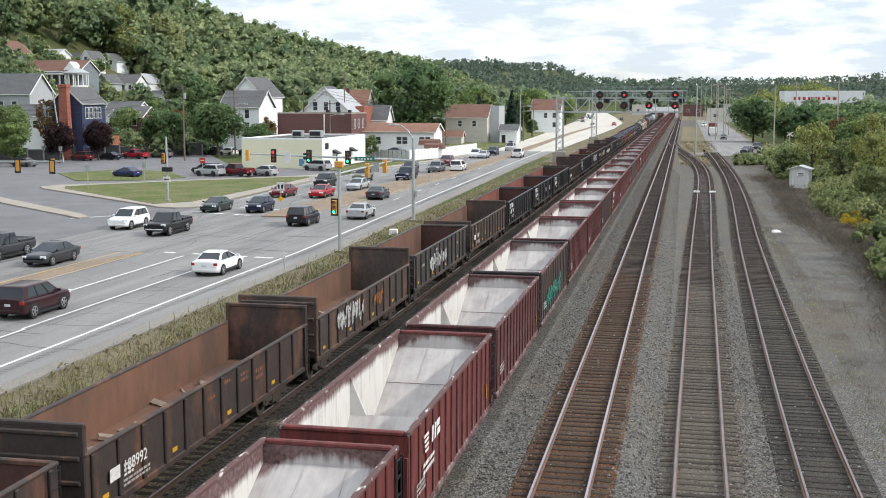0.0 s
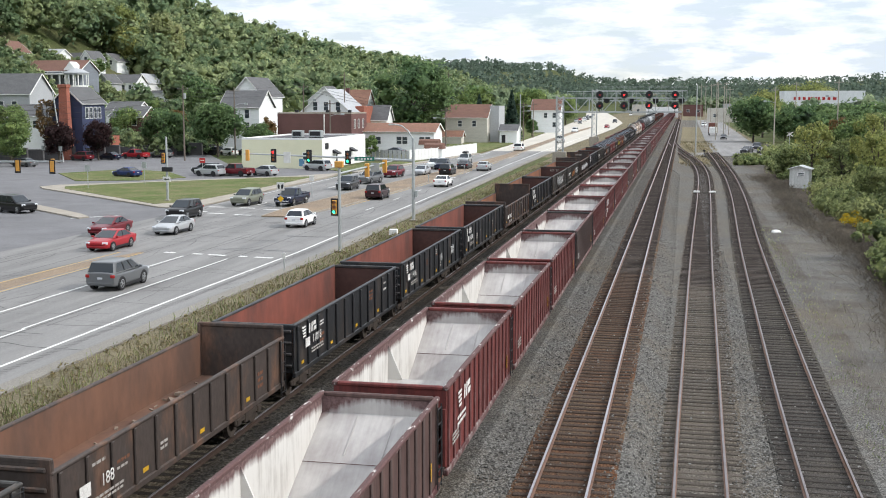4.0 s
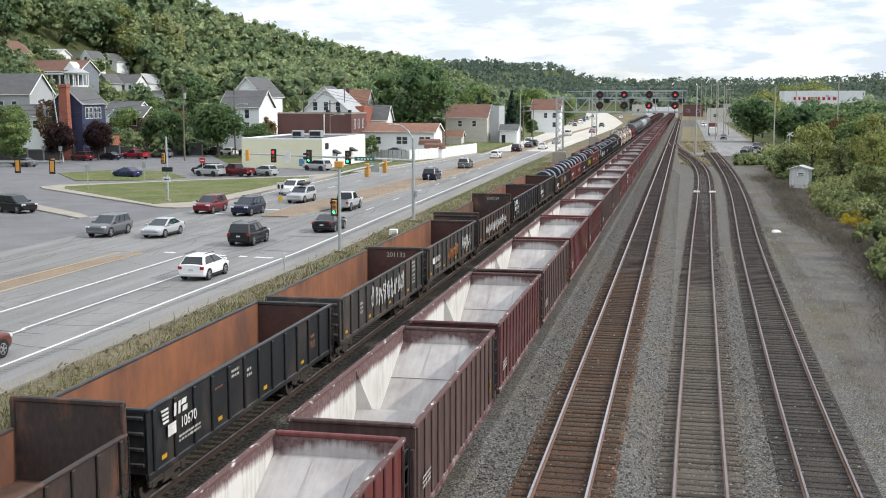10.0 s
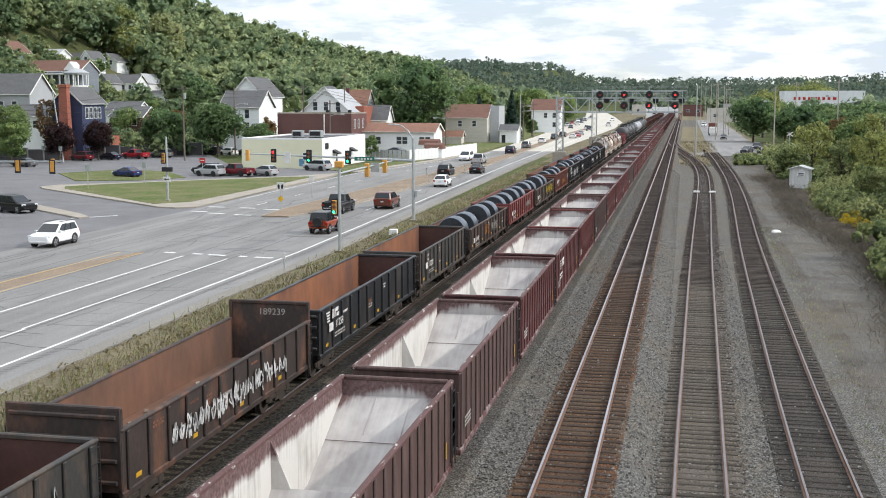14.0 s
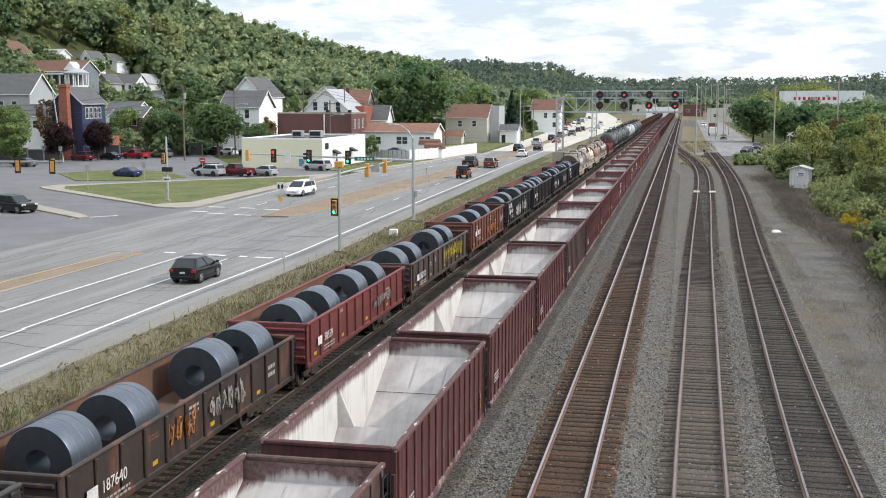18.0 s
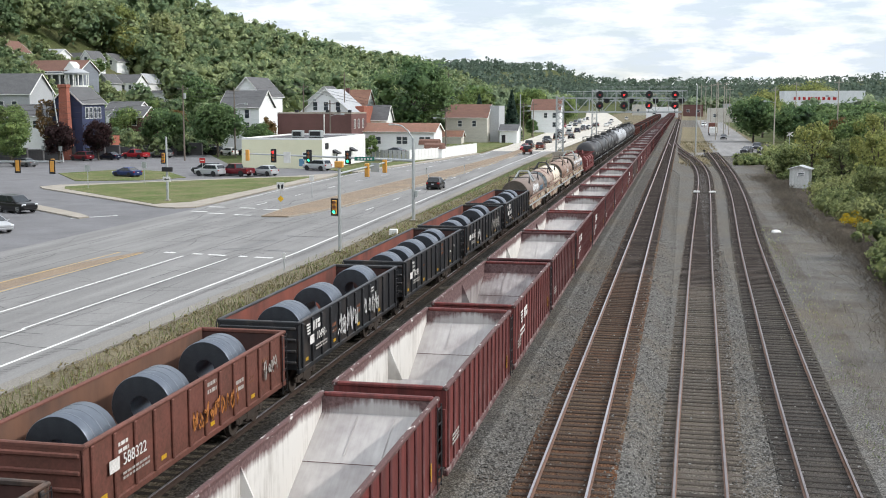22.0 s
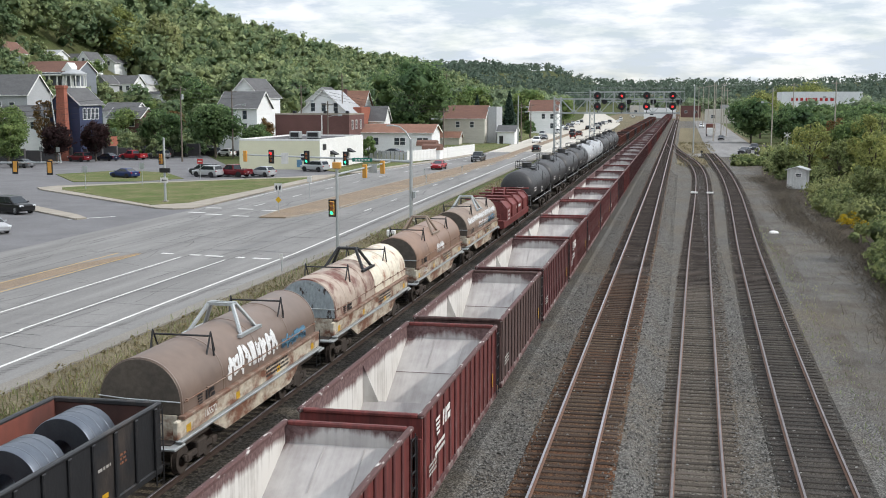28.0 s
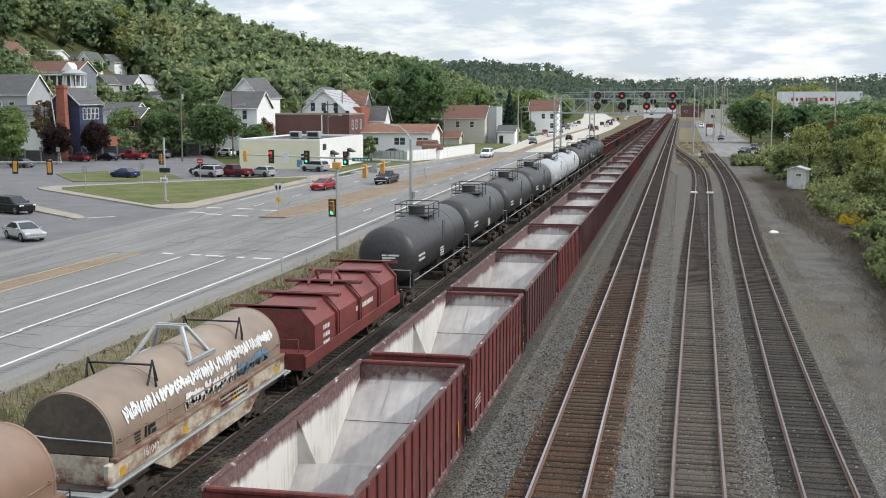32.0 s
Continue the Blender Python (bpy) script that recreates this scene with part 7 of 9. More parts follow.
# ================= street furniture and signals =================
M["lens_red"] = mat("lit_red_lens", (1.0, 0.03, 0.03), rough=0.3, bump=0, emit=2.2, grain=0)
M["lens_red_dim"] = mat("dim_red_lens", (0.30, 0.01, 0.015), rough=0.3, bump=0, emit=0.25, grain=0)
M["lens_green"] = mat("lit_green_lens", (0.05, 0.9, 0.45), rough=0.3, bump=0, emit=1.8, grain=0)
M["lens_off"] = mat("unlit_lens", (0.50, 0.17, 0.06), rough=0.3, bump=0, grain=0)
M["signal_yellow"] = mat("signal_yellow_paint", (0.62, 0.30, 0.05), (0.5, 0.25, 0.06), rough=0.5, bump=0)
M["sign_green"] = mat("green_sign", (0.01, 0.16, 0.11), rough=0.5, bump=0)
M["sign_yellow"] = mat("yellow_sign", (0.70, 0.42, 0.02), rough=0.5, bump=0)
M["sign_red"] = mat("red_sign", (0.45, 0.03, 0.03), rough=0.5, bump=0)
M["wood_pole"] = mat("weathered_pole_wood", (0.17, 0.14, 0.115), (0.11, 0.09, 0.075), rough=0.9, big=1.5, fine=20, stretch=(3, 3, 0.3))
M["pale_pole"] = mat("bleached_pole_wood", (0.40, 0.365, 0.31), (0.28, 0.25, 0.21), rough=0.9, big=1.5, fine=20, stretch=(3, 3, 0.3))
M["wire"] = mat("black_cable", (0.03, 0.03, 0.03), rough=0.7, bump=0)


def signal_head(parent, m, lit=2, body="black", faces=-1):
    """A three-lens traffic signal; lit: 0 red, 1 amber, 2 green, None seen from the back."""
    h = part("signal_head", Geo().cbox(-0.17, -0.12, -0.52, 0.17, 0.12, 0.52, 0.03), M[body], parent, at=m)
    if lit is not None:
        part("backplate", Geo().cbox(-0.28, 0.0, -0.64, 0.28, 0.03, 0.64, 0.03), M["black"], h)
        for k in range(3):
            z = 0.34 - 0.34 * k
            mt = ("lens_red", "reflect", "lens_green")[k] if k == lit else "lens_off"
            part("lens", Geo().rod((0, -0.13, z), (0, -0.11, z), 0.13, 16), M[mt], h)
            part("visor", Geo().loft([[(0.15 * math.cos(a), y, z + 0.15 * math.sin(a)) for a in [math.pi * i / 8 - 0.3 + i * 0.075 for i in range(9)]] for y in (-0.34, -0.12)], closed=False), M["black"], h)
    return h


def pole_thing(name, label, cat, x, y, h, r, z=ROAD, mt="galv", r1=None, base=True):
    t = thing(name, label, cat, m=pose(x, y, z))
    part("pole", Geo().rod((0, 0, 0), (0, 0, h), r, 14, r1 or r * 0.8), M[mt], t)
    if base:
        part("base_plate", Geo().cbox(-r * 2, -r * 2, 0, r * 2, r * 2, 0.12, 0.02), M["concrete"], t)
    return t


def street_signals():
    # mast arm over the far lanes, with lantern
    a = pole_thing("mast_arm_signal", "grey steel mast-arm signal with four heads and a street lantern", "traffic light", -24.3, 103.5, 7.6, 0.17)
    arm = [(0, 0, 5.55), (-6, 0.2, 5.75), (-16.6, 0.5, 6.02)]
    part("mast_arm", Geo().rod(arm[0], arm[1], 0.13, 12, 0.1).rod(arm[1], arm[2], 0.1, 12, 0.06), M["galv"], a)
    for x, lit in ((-16.2, None), (-13.6, 0), (-10.1, 2), (-6.3, 2)):
        signal_head(a, pose(x, -0.1 + 0.3, 5.75 - x * 0.012 - 0.05, 0, 0, 0), lit, "black" if lit is not None else "signal_yellow")
    part("street_name_sign", Geo().cbox(-5.6, -0.05, 5.5, -3.7, -0.02, 5.85, 0.01), M["sign_green"], a, "green street name sign")
    g = Geo()
    for k in range(5):
        g.box(-5.3 + k * 0.3, -0.058, 5.6, -5.12 + k * 0.3, -0.052, 5.74)
    part("sign_bars", g, M["letter"], a)
    part("lane_sign", Geo().cbox(-12.55, 0.0, 5.2, -11.85, 0.03, 6.25, 0.02), M["letter"], a, "white lane-use sign")
    part("lamp_arm", Geo().path([(0, 0, 7.5), (-0.5, 0, 8.3), (-1.1, 0, 8.75), (-1.7, 0, 8.85)], 0.06, 8), M["galv"], a)
    part("lantern", Geo().cbox(-2.3, -0.15, 8.78, -1.6, 0.15, 8.92, 0.05), M["galv"], a)
    part("control_box", Geo().cbox(0.18, -0.15, 2.2, 0.42, 0.15, 2.8, 0.03), M["galv"], a)
    # kerbside pole with a low head and a short arm
    b = pole_thing("signal_pole", "grey signal pole with a near-side head and short arm", "traffic light", -24.55, 80.9, 6.3, 0.13)
    signal_head(b, pose(-0.36, -0.1, 3.3), 2, "signal_yellow")
    part("arm", Geo().rod((0, 0, 5.75), (1.3, 10.5, 6.15), 0.09, 10, 0.06), M["galv"], b)
    for t in (0.5, 0.85):
        signal_head(b, pose(1.3 * t, 10.5 * t, 5.55 + 0.3 * t, 0, 0, 175), None, "signal_yellow")
    part("lane_sign", Geo().cbox(0.6, 6.5, 5.5, 1.3, 6.53, 6.2, 0.02), M["galv"], b)
    part("cabinet", Geo().cbox(-0.3, -0.2, 6.2, 0.3, 0.2, 6.65, 0.03), M["signal_yellow"], b)
    # pole on the grass corner
    c = pole_thing("corner_signal", "grey signal pole with an arrow sign at the lawn corner", "traffic light", -55.3, 117.6, 7.0, 0.14, ROAD + 0.12)
    signal_head(c, pose(-0.3, -0.2, 4.7, 0, 0, 0), 1, "signal_yellow")
    part("pedestrian_head", Geo().cbox(-0.55, -0.2, 3.2, 0.65, 0.1, 3.7, 0.04), M["black"], c)
    part("arrow_sign", Geo().cbox(-0.45, -0.2, 2.1, 0.45, -0.16, 2.65, 0.02), M["letter"], c, "white one-way arrow sign")
    g = Geo().box(-0.1, -0.215, 2.33, 0.3, -0.205, 2.42)
    g.prism([(-0.32, 2.375), (-0.1, 2.5), (-0.1, 2.25)], 1, -0.215, -0.205)
    part("arrow", g, M["black"], c)
    # arm reaching in from the splitter island
    d = pole_thing("mast_arm_signal", "grey mast-arm signal with two amber-backed heads over the side street", "traffic light", -67.0, 96.5, 6.6, 0.16)
    part("mast_arm", Geo().rod((0, 0, 5.35), (12.6, -2.0, 5.62), 0.12, 12, 0.07), M["galv"], d)
    for x in (7.8, 11.6):
        signal_head(d, pose(x, -x * 0.16 - 0.2, 5.1 + x * 0.02, 0, 0, 180), None, "signal_yellow")
        part("backplate", Geo().cbox(x - 0.3, -x * 0.16 - 0.36, 4.5, x + 0.3, -x * 0.16 - 0.33, 5.8, 0.02), M["black"], d)
        part("tinted_back", Geo().cbox(x - 0.19, -x * 0.16 - 0.40, 4.68, x + 0.19, -x * 0.16 - 0.365, 5.66, 0.03), M["signal_yellow"], d)
    # signs
    def sign(name, label, x, y, h, z=ROAD + 0.12, r=0.035, mt="galv"):
        t = thing(name, label, "road sign", m=pose(x, y, z))
        part("post", Geo().rod((0, 0, 0), (0, 0, h), r, 8), M[mt], t)
        return t
    s = sign("keep_right_sign", "white divided-road sign over a yellow diamond marker on the median", -38.9, 108.3, 2.9)
    part("plate", Geo().cbox(-0.4, -0.07, 2.1, 0.4, -0.045, 2.9, 0.02), M["letter"], s)
    part("symbol", Geo().prism([(-0.22, 2.25), (-0.1, 2.25), (-0.06, 2.55), (-0.2, 2.75), (-0.32, 2.55)], 1, -0.085, -0.072).prism([(0.1, 2.25), (0.22, 2.25), (0.32, 2.55), (0.2, 2.75), (0.06, 2.55)], 1, -0.085, -0.072), M["black"], s)
    part("marker", Geo().prism([(0, 0.95), (0.32, 1.27), (0, 1.6), (-0.32, 1.27)], 1, -0.07, -0.045), M["sign_yellow"], s, "yellow diamond marker")
    s = sign("route_sign", "small white route shield on a post by the highway", -41.5, 126, 2.6, ROAD)
    part("plate", Geo().cbox(-0.28, -0.07, 1.9, 0.28, -0.045, 2.55, 0.02), M["letter"], s)
    s = sign("delineator_post", "slim grey roadside marker post with a white reflector", -25.5, 71.4, 1.25, ROAD - 0.12, 0.05)
    part("reflector_plate", Geo().cbox(-0.12, -0.07, 0.85, 0.12, -0.05, 1.25, 0.01), M["letter"], s)
    s = sign("street_sign", "red and white no-entry sign by the car park", -66.3, 152.5, 2.9)
    part("plate", Geo().cbox(-0.42, -0.07, 2.2, 0.42, -0.045, 2.9, 0.02), M["sign_red"], s)
    part("bar", Geo().box(-0.3, -0.08, 2.5, 0.3, -0.072, 2.62), M["letter"], s)
    for x, y in ((-69.5, 141), (-112, 188), (-107.5, 186), (-73, 132.5)):
        s = sign("street_sign", "grey-backed street sign on a thin post", x, y, 2.9)
        part("plate", Geo().cbox(-0.35, -0.07, 2.1, 0.35, -0.045, 2.9, 0.02), M["galv"], s)
    for x, y in ((-33.6, 152), (-33.2, 176), (-37.4, 168)):
        s = sign("delineator_post", "slim median marker post", x, y, 1.0, ROAD + 0.13, 0.05)
        part("reflector_plate", Geo().cbox(-0.1, -0.07, 0.7, 0.1, -0.05, 1.0, 0.01), M["galv"], s)
    t = thing("cable_cabinet", "small white utility box in the roadside weeds", "utility box", m=pose(-23.3, 92, -0.55))
    part("box", Geo().cbox(-0.35, -0.2, 0, 0.35, 0.2, 0.55, 0.04), M["white"], t)


street_signals()


def utility_pole(x, y, h, lean=0.0, lamp=False, arm=True, z=None, mt="wood_pole", label="weathered wooden utility pole", turn=0, transformer=False):
    z = ground_z(x, y) if z is None else z
    t = thing("utility_pole", label, "utility pole", "utility poles", m=pose(x, y, z - 0.3, 0, lean, turn))
    part("pole", Geo().rod((0, 0, 0), (0, 0, h), 0.17, 10, 0.11), M[mt], t)
    if arm:
        part("crossarm", Geo().cbox(-1.1, -0.06, h - 0.75, 1.1, 0.06, h - 0.6, 0.02), M[mt], t)
        if y < 250:
            for q in (-0.95, 0.95):
                part("insulator", Geo().rod((q, 0, h - 0.6), (q, 0, h - 0.42), 0.05, 8), M["galv"], t)
    if lamp:
        part("lamp_arm", Geo().path([(0, 0, h * 0.74), (1.2, 0, h * 0.77), (2.2, 0, h * 0.77)], 0.05), M["galv"], t)
        part("lantern", Geo().cbox(2.1, -0.12, h * 0.755, 2.8, 0.12, h * 0.785, 0.04), M["galv"], t)
    if transformer:
        part("transformer", Geo().rod((0.32, 0, h - 2.4), (0.32, 0, h - 1.4), 0.24, 12), M["galv"], t)
    return t


def wires(label, a, b, n=3, sag=1.0, gap=0.5, r=0.022):
    t = thing("overhead_wires", label, "power line")
    for k in range(n):
        g = Geo()
        pa, pb = Vector(a) + Vector((0, 0, -gap * k)), Vector(b) + Vector((0, 0, -gap * k))
        m = 10
        pts = [pa.lerp(pb, i / m) + Vector((0, 0, -sag * 4 * (i / m) * (1 - i / m))) for i in range(m + 1)]
        part("wire", g.path(pts, r, 4), M["wire"], t)


utility_pole(-90, 199, 14.2, transformer=True)
utility_pole(-109.3, 190, 13.2, lean=-7, mt="galv", label="leaning grey utility pole by the navy house", arm=False)
utility_pole(-80, 238, 15, lamp=True)
utility_pole(-86.5, 215, 14, lamp=True)
utility_pole(-78, 262, 18)
utility_pole(-66, 212, 11.5, lamp=True)
utility_pole(-50.5, 246, 10, lamp=True, turn=180)
utility_pole(-41.8, 300, 13, lamp=True, label="grey pole with a street lantern", mt="galv", arm=False)
utility_pole(-42.6, 312, 11)
utility_pole(-44.2, 345, 11)
utility_pole(-46, 330, 11, lamp=True)
utility_pole(-72, 355, 20)
utility_pole(-135, 330, 12)
utility_pole(-160, 345, 12)
wires("thin black cables between the poles", (-90, 199, 13.0), (-125, 168, 9.5), 4, 1.2, 1.0)
wires("thin black cables between the poles", (-90, 199, 13.0), (-80, 238, 14.2), 3, 0.8, 0.8)
wires("thin black cables between the poles", (-109.5, 190, 10.0), (-150, 150, 9), 3, 0.8, 0.8)
wires("thin black cables along the street", (-80, 238, 14.2), (-50.5, 246, 9.4), 3, 1.2, 0.6)
for k, (x, y, h) in enumerate(((2.6, 262, 15.2), (9, 345, 17), (12, 372, 16.5), (14.5, 395, 16), (11.5, 420, 18), (9.8, 455, 18), (16, 470, 19), (8.5, 500, 18), (7.5, 560, 19), (22, 300, 15), (31, 345, 17), (34, 276, 16.5))):
    utility_pole(x, y, h, z=-0.9, mt="pale_pole" if k else "galv", arm=k > 0, lamp=k in (9, 11), turn=180, label="weathered wooden pole along the service road" if k else "pale slim line-side pole")


def gantry(x0, y0, x1, top, label, heads=True, z=-0.55):
    t = thing("signal_gantry", label, "signal bridge", m=pose(x0, y0, z))
    h, w, d = top - z, 1.15, 1.15
    part("plinth", Geo().cbox(-1.1, -1.1, -0.3, 1.1, 1.1, 2.3, 0.08), M["concrete"], t, "grey concrete footing")
    for x, y in itertools.product((-w / 2, w / 2), (-d / 2, d / 2)):
        part("leg", Geo().beam((x, y, 2.2), (x, y, h), 0.16, 0.16), M["galv"], t)
    n = 9
    for k in range(n):
        z0, z1 = 2.3 + (h - 2.3) * k / n, 2.3 + (h - 2.3) * (k + 1) / n
        for y in (-d / 2, d / 2):
            part("lacing", Geo().beam((-w / 2, y, z0), (w / 2, y, z1), 0.07, 0.05).beam((w / 2, y + 0.01, z0), (-w / 2, y + 0.01, z1), 0.07, 0.05), M["galv"], t)
        part("lacing", Geo().beam((w / 2, -d / 2, z0), (w / 2, d / 2, z1), 0.06, 0.05), M["galv"], t)
    span = x1 - x0
    zb, zt = h - 2.75, h - 0.35
    for y, zz in itertools.product((-d / 2, d / 2), (zb, zt)):
        part("chord", Geo().beam((-w / 2, y, zz), (span, y, zz), 0.17, 0.2), M["galv"], t)
    m = 9
    for k in range(m):
        xa, xb = w / 2 + (span - w / 2) * k / m, w / 2 + (span - w / 2) * (k + 1) / m
        for y in (-d / 2, d / 2):
            part("truss_post", Geo().beam((xb, y, zb), (xb, y, zt), 0.09, 0.09), M["galv"], t)
            part("truss_brace", Geo().beam((xa, y, zb if k % 2 else zt), (xb, y, zt if k % 2 else zb), 0.08, 0.08), M["galv"], t)
        part("walkway_grate", Geo().box(xa, -d / 2 - 0.1, zb + 0.11, xb - 0.04, d / 2 + 0.1, zb + 0.15), M["galv"], t)
    for zz in (zt + 0.7, zt + 1.1):
        part("hand_rail", Geo().rod((w, d / 2, zz), (span, d / 2, zz), 0.03, 6), M["galv"], t)
    for k in range(8):
        xx = w + (span - w) * k / 7
        part("rail_post", Geo().rod((xx, d / 2, zt), (xx, d / 2, zt + 1.1), 0.03, 6), M["galv"], t)
    if heads:
        for k, px in enumerate((-14.15, -10.05, -5.9, -1.6)):
            for zz, lit in ((zt + 0.55, k in (1, 3)), (zt - 1.25, k > 1)):
                s = part("rail_signal", Geo().rod((px - x0, -d / 2 - 0.55, zz), (px - x0, -d / 2 - 0.5, zz), 0.62, 24), M["black"], t, "round black railway signal target")
                mt = "lens_red" if lit else "lens_red_dim"
                part("lens", Geo().rod((0.0 + px - x0, -d / 2 - 0.60, zz - 0.05), (px - x0, -d / 2 - 0.55, zz - 0.05), 0.17, 16), M[mt], s)
                part("lens_hood", Geo().loft([[(px - x0 + 0.24 * math.cos(a), yy, zz - 0.05 + 0.24 * math.sin(a)) for a in [math.pi * i / 10 for i in range(11)]] for yy in (-d / 2 - 0.95, -d / 2 - 0.55)], closed=False), M["black"], s)
            part("signal_post", Geo().beam((px - x0, -d / 2 - 0.3, zb), (px - x0, -d / 2 - 0.3, zt + 1.1), 0.1, 0.1), M["dark_metal"], t)
            part("rear_signal", Geo().rod((px - x0 + 1.05, d / 2 + 0.3, zt - 0.4), (px - x0 + 1.05, d / 2 + 0.5, zt - 0.4), 0.5, 20), M["black"], t)
    return t


gantry(-21.0, 200, -0.4, 11.3, "galvanised lattice signal bridge over the tracks with red lights")
gantry(-21.5, 285, 0.5, 13.2, "second galvanised lattice signal bridge farther along", heads=False)

# ================= buildings =================
M["siding_white"] = mat("white_siding", (0.82, 0.83, 0.83), (0.72, 0.72, 0.71), rough=0.6, big=0.3, fine=6, stretch=(0.2, 0.2, 6), amount=0.35, grain=0.06)
M["hut_boards"] = mat("weathered_grey_boards", (0.64, 0.64, 0.62), (0.46, 0.46, 0.45), rough=0.8, big=1.2, fine=10, stretch=(3, 3, 0.4), amount=0.6)
# the house wall carries the deep porch's shade in its siding colour
M["siding_porch_shade"] = mat("porch_shaded_siding", (0.20, 0.22, 0.25), (0.15, 0.16, 0.18), rough=0.7, big=0.3, fine=6, stretch=(0.2, 0.2, 6), amount=0.4)
M["siding_cream"] = mat("cream_block_wall", (0.74, 0.72, 0.53), (0.64, 0.61, 0.44), rough=0.8, big=0.3, fine=14, amount=0.4, grain=0.05)
M["shingle_pale"] = mat("pale_grey_shingles", (0.40, 0.41, 0.42), (0.32, 0.33, 0.34), rough=0.85, big=0.6, fine=8, amount=0.5)
M["siding_beige"] = mat("beige_siding", (0.56, 0.53, 0.47), (0.47, 0.44, 0.39), rough=0.7, big=0.3, fine=6, stretch=(0.2, 0.2, 6), amount=0.4)
M["siding_navy"] = mat("navy_siding", (0.035, 0.045, 0.095), (0.025, 0.032, 0.07), rough=0.6, big=0.3, fine=6, stretch=(0.2, 0.2, 6), amount=0.4)
M["siding_green"] = mat("grey_green_siding", (0.14, 0.18, 0.16), (0.11, 0.14, 0.12), rough=0.7, big=0.3, fine=6, amount=0.4)
M["siding_grey"] = mat("grey_siding", (0.40, 0.41, 0.42), (0.32, 0.33, 0.34), rough=0.7, big=0.3, fine=6, amount=0.4)
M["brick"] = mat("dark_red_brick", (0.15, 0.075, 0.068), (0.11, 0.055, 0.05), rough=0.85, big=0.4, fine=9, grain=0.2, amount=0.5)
# brighter twin of the brick, with sunlight put into its orange
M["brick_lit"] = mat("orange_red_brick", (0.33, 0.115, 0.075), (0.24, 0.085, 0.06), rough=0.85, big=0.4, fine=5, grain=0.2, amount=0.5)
M["shingle_grey"] = mat("grey_shingles", (0.115, 0.114, 0.116), (0.08, 0.08, 0.082), rough=0.9, big=0.5, fine=5, grain=0.15, stretch=(1, 1, 3))
M["shingle_brown"] = mat("red_brown_shingles", (0.17, 0.088, 0.064), (0.12, 0.065, 0.05), rough=0.9, big=0.5, fine=5, grain=0.15, stretch=(1, 1, 3))
M["shingle_orange"] = mat("orange_brown_shingles", (0.24, 0.125, 0.085), (0.17, 0.09, 0.065), rough=0.9, big=0.5, fine=5, grain=0.15, stretch=(1, 1, 3))
M["roof_tar"] = mat("tar_roof", (0.07, 0.07, 0.072), (0.11, 0.10, 0.10), rough=0.9, big=0.4, fine=6)
M["metal_white"] = mat("white_metal_cladding", (0.72, 0.73, 0.75), (0.62, 0.63, 0.65), rough=0.5, big=0.2, fine=4, stretch=(4, 4, 0.2), amount=0.35)


def window(parent, face, u, z, w, h, hx, hy, trim="white"):
    """A framed sash window on a wall: face is one of -x +x -y +y; u runs along the wall."""
    m = {"-y": pose(u, -hy, z, 0, 0, 0), "+y": pose(u, hy, z, 0, 0, 180), "+x": pose(hx, u, z, 0, 0, 90), "-x": pose(-hx, u, z, 0, 0, -90)}[face]
    f = Geo()
    f.cbox(-w / 2 - 0.1, -0.07, -h / 2 - 0.1, -w / 2, 0.02, h / 2 + 0.1, 0.015).cbox(w / 2, -0.07, -h / 2 - 0.1, w / 2 + 0.1, 0.02, h / 2 + 0.1, 0.015)
    f.cbox(-w / 2, -0.07, h / 2, w / 2, 0.02, h / 2 + 0.1, 0.015).cbox(-w / 2, -0.09, -h / 2 - 0.1, w / 2, 0.02, -h / 2, 0.015).cbox(-w / 2, -0.055, -0.03, w / 2, 0.02, 0.03, 0.01)
    win = part("window", f, M[trim], parent, at=m)
    part("pane", Geo().box(-w / 2, -0.03, -h / 2, w / 2, -0.012, h / 2), M["window"], win)
    return win


def house(label, x, y, base, w, d, wall_h, roof_h, ridge, wall, roof, wins=(), turn=0, over=0.4, chimney=None, name="house", category="house", door=None, trim="white", depth=3.0):
    """A gabled house: w across x, d along y, ridge along 'x' or 'y'."""
    t = thing(name, label, category, "houses", m=pose(x, y, base, 0, 0, turn))
    hx, hy = w / 2, d / 2
    depth = max(depth, base + 0.6 - min(ground_z(x + a, y + b) for a in (-hx, hx) for b in (-hy, hy)))
    if roof_h <= 0:
        g = Geo().box(-hx, -hy, -depth, hx, hy, wall_h)
    elif ridge == "y":
        g = Geo().prism([(-hx, -depth), (hx, -depth), (hx, wall_h), (0, wall_h + roof_h), (-hx, wall_h)], 1, -hy, hy)
    else:
        g = Geo().prism([(-hy, -depth), (hy, -depth), (hy, wall_h), (0, wall_h + roof_h), (-hy, wall_h)], 0, -hx, hx)
    part("wall", g, M[wall], t)
    if roof_h > 0:
        half, length = (hx, hy) if ridge == "y" else (hy, hx)
        for s in (-1, 1):
            slope = roof_h / half
            e = half + over
            sec = [(0, wall_h + roof_h + 0.03), (s * e, wall_h - slope * over + 0.03), (s * e, wall_h - slope * over + 0.2), (0, wall_h + roof_h + 0.22)]
            part("roof", Geo().prism(sec, 1 if ridge == "y" else 0, -length - over, length + over), M[roof], t)
            a = (s * e, wall_h - slope * over + 0.1)
            part("gutter", Geo().rod(*[((a[0], q, a[1]) if ridge == "y" else (q, a[0], a[1])) for q in (-length - over, length + over)], 0.07, 6), M[trim], t)
        for s in (-1, 1):
            g = Geo()
            for q in (-1, 1):
                p0, p1 = (q * (half + over), wall_h - roof_h / half * over + 0.08), (0, wall_h + roof_h + 0.08)
                yy = s * (length + over + 0.015)
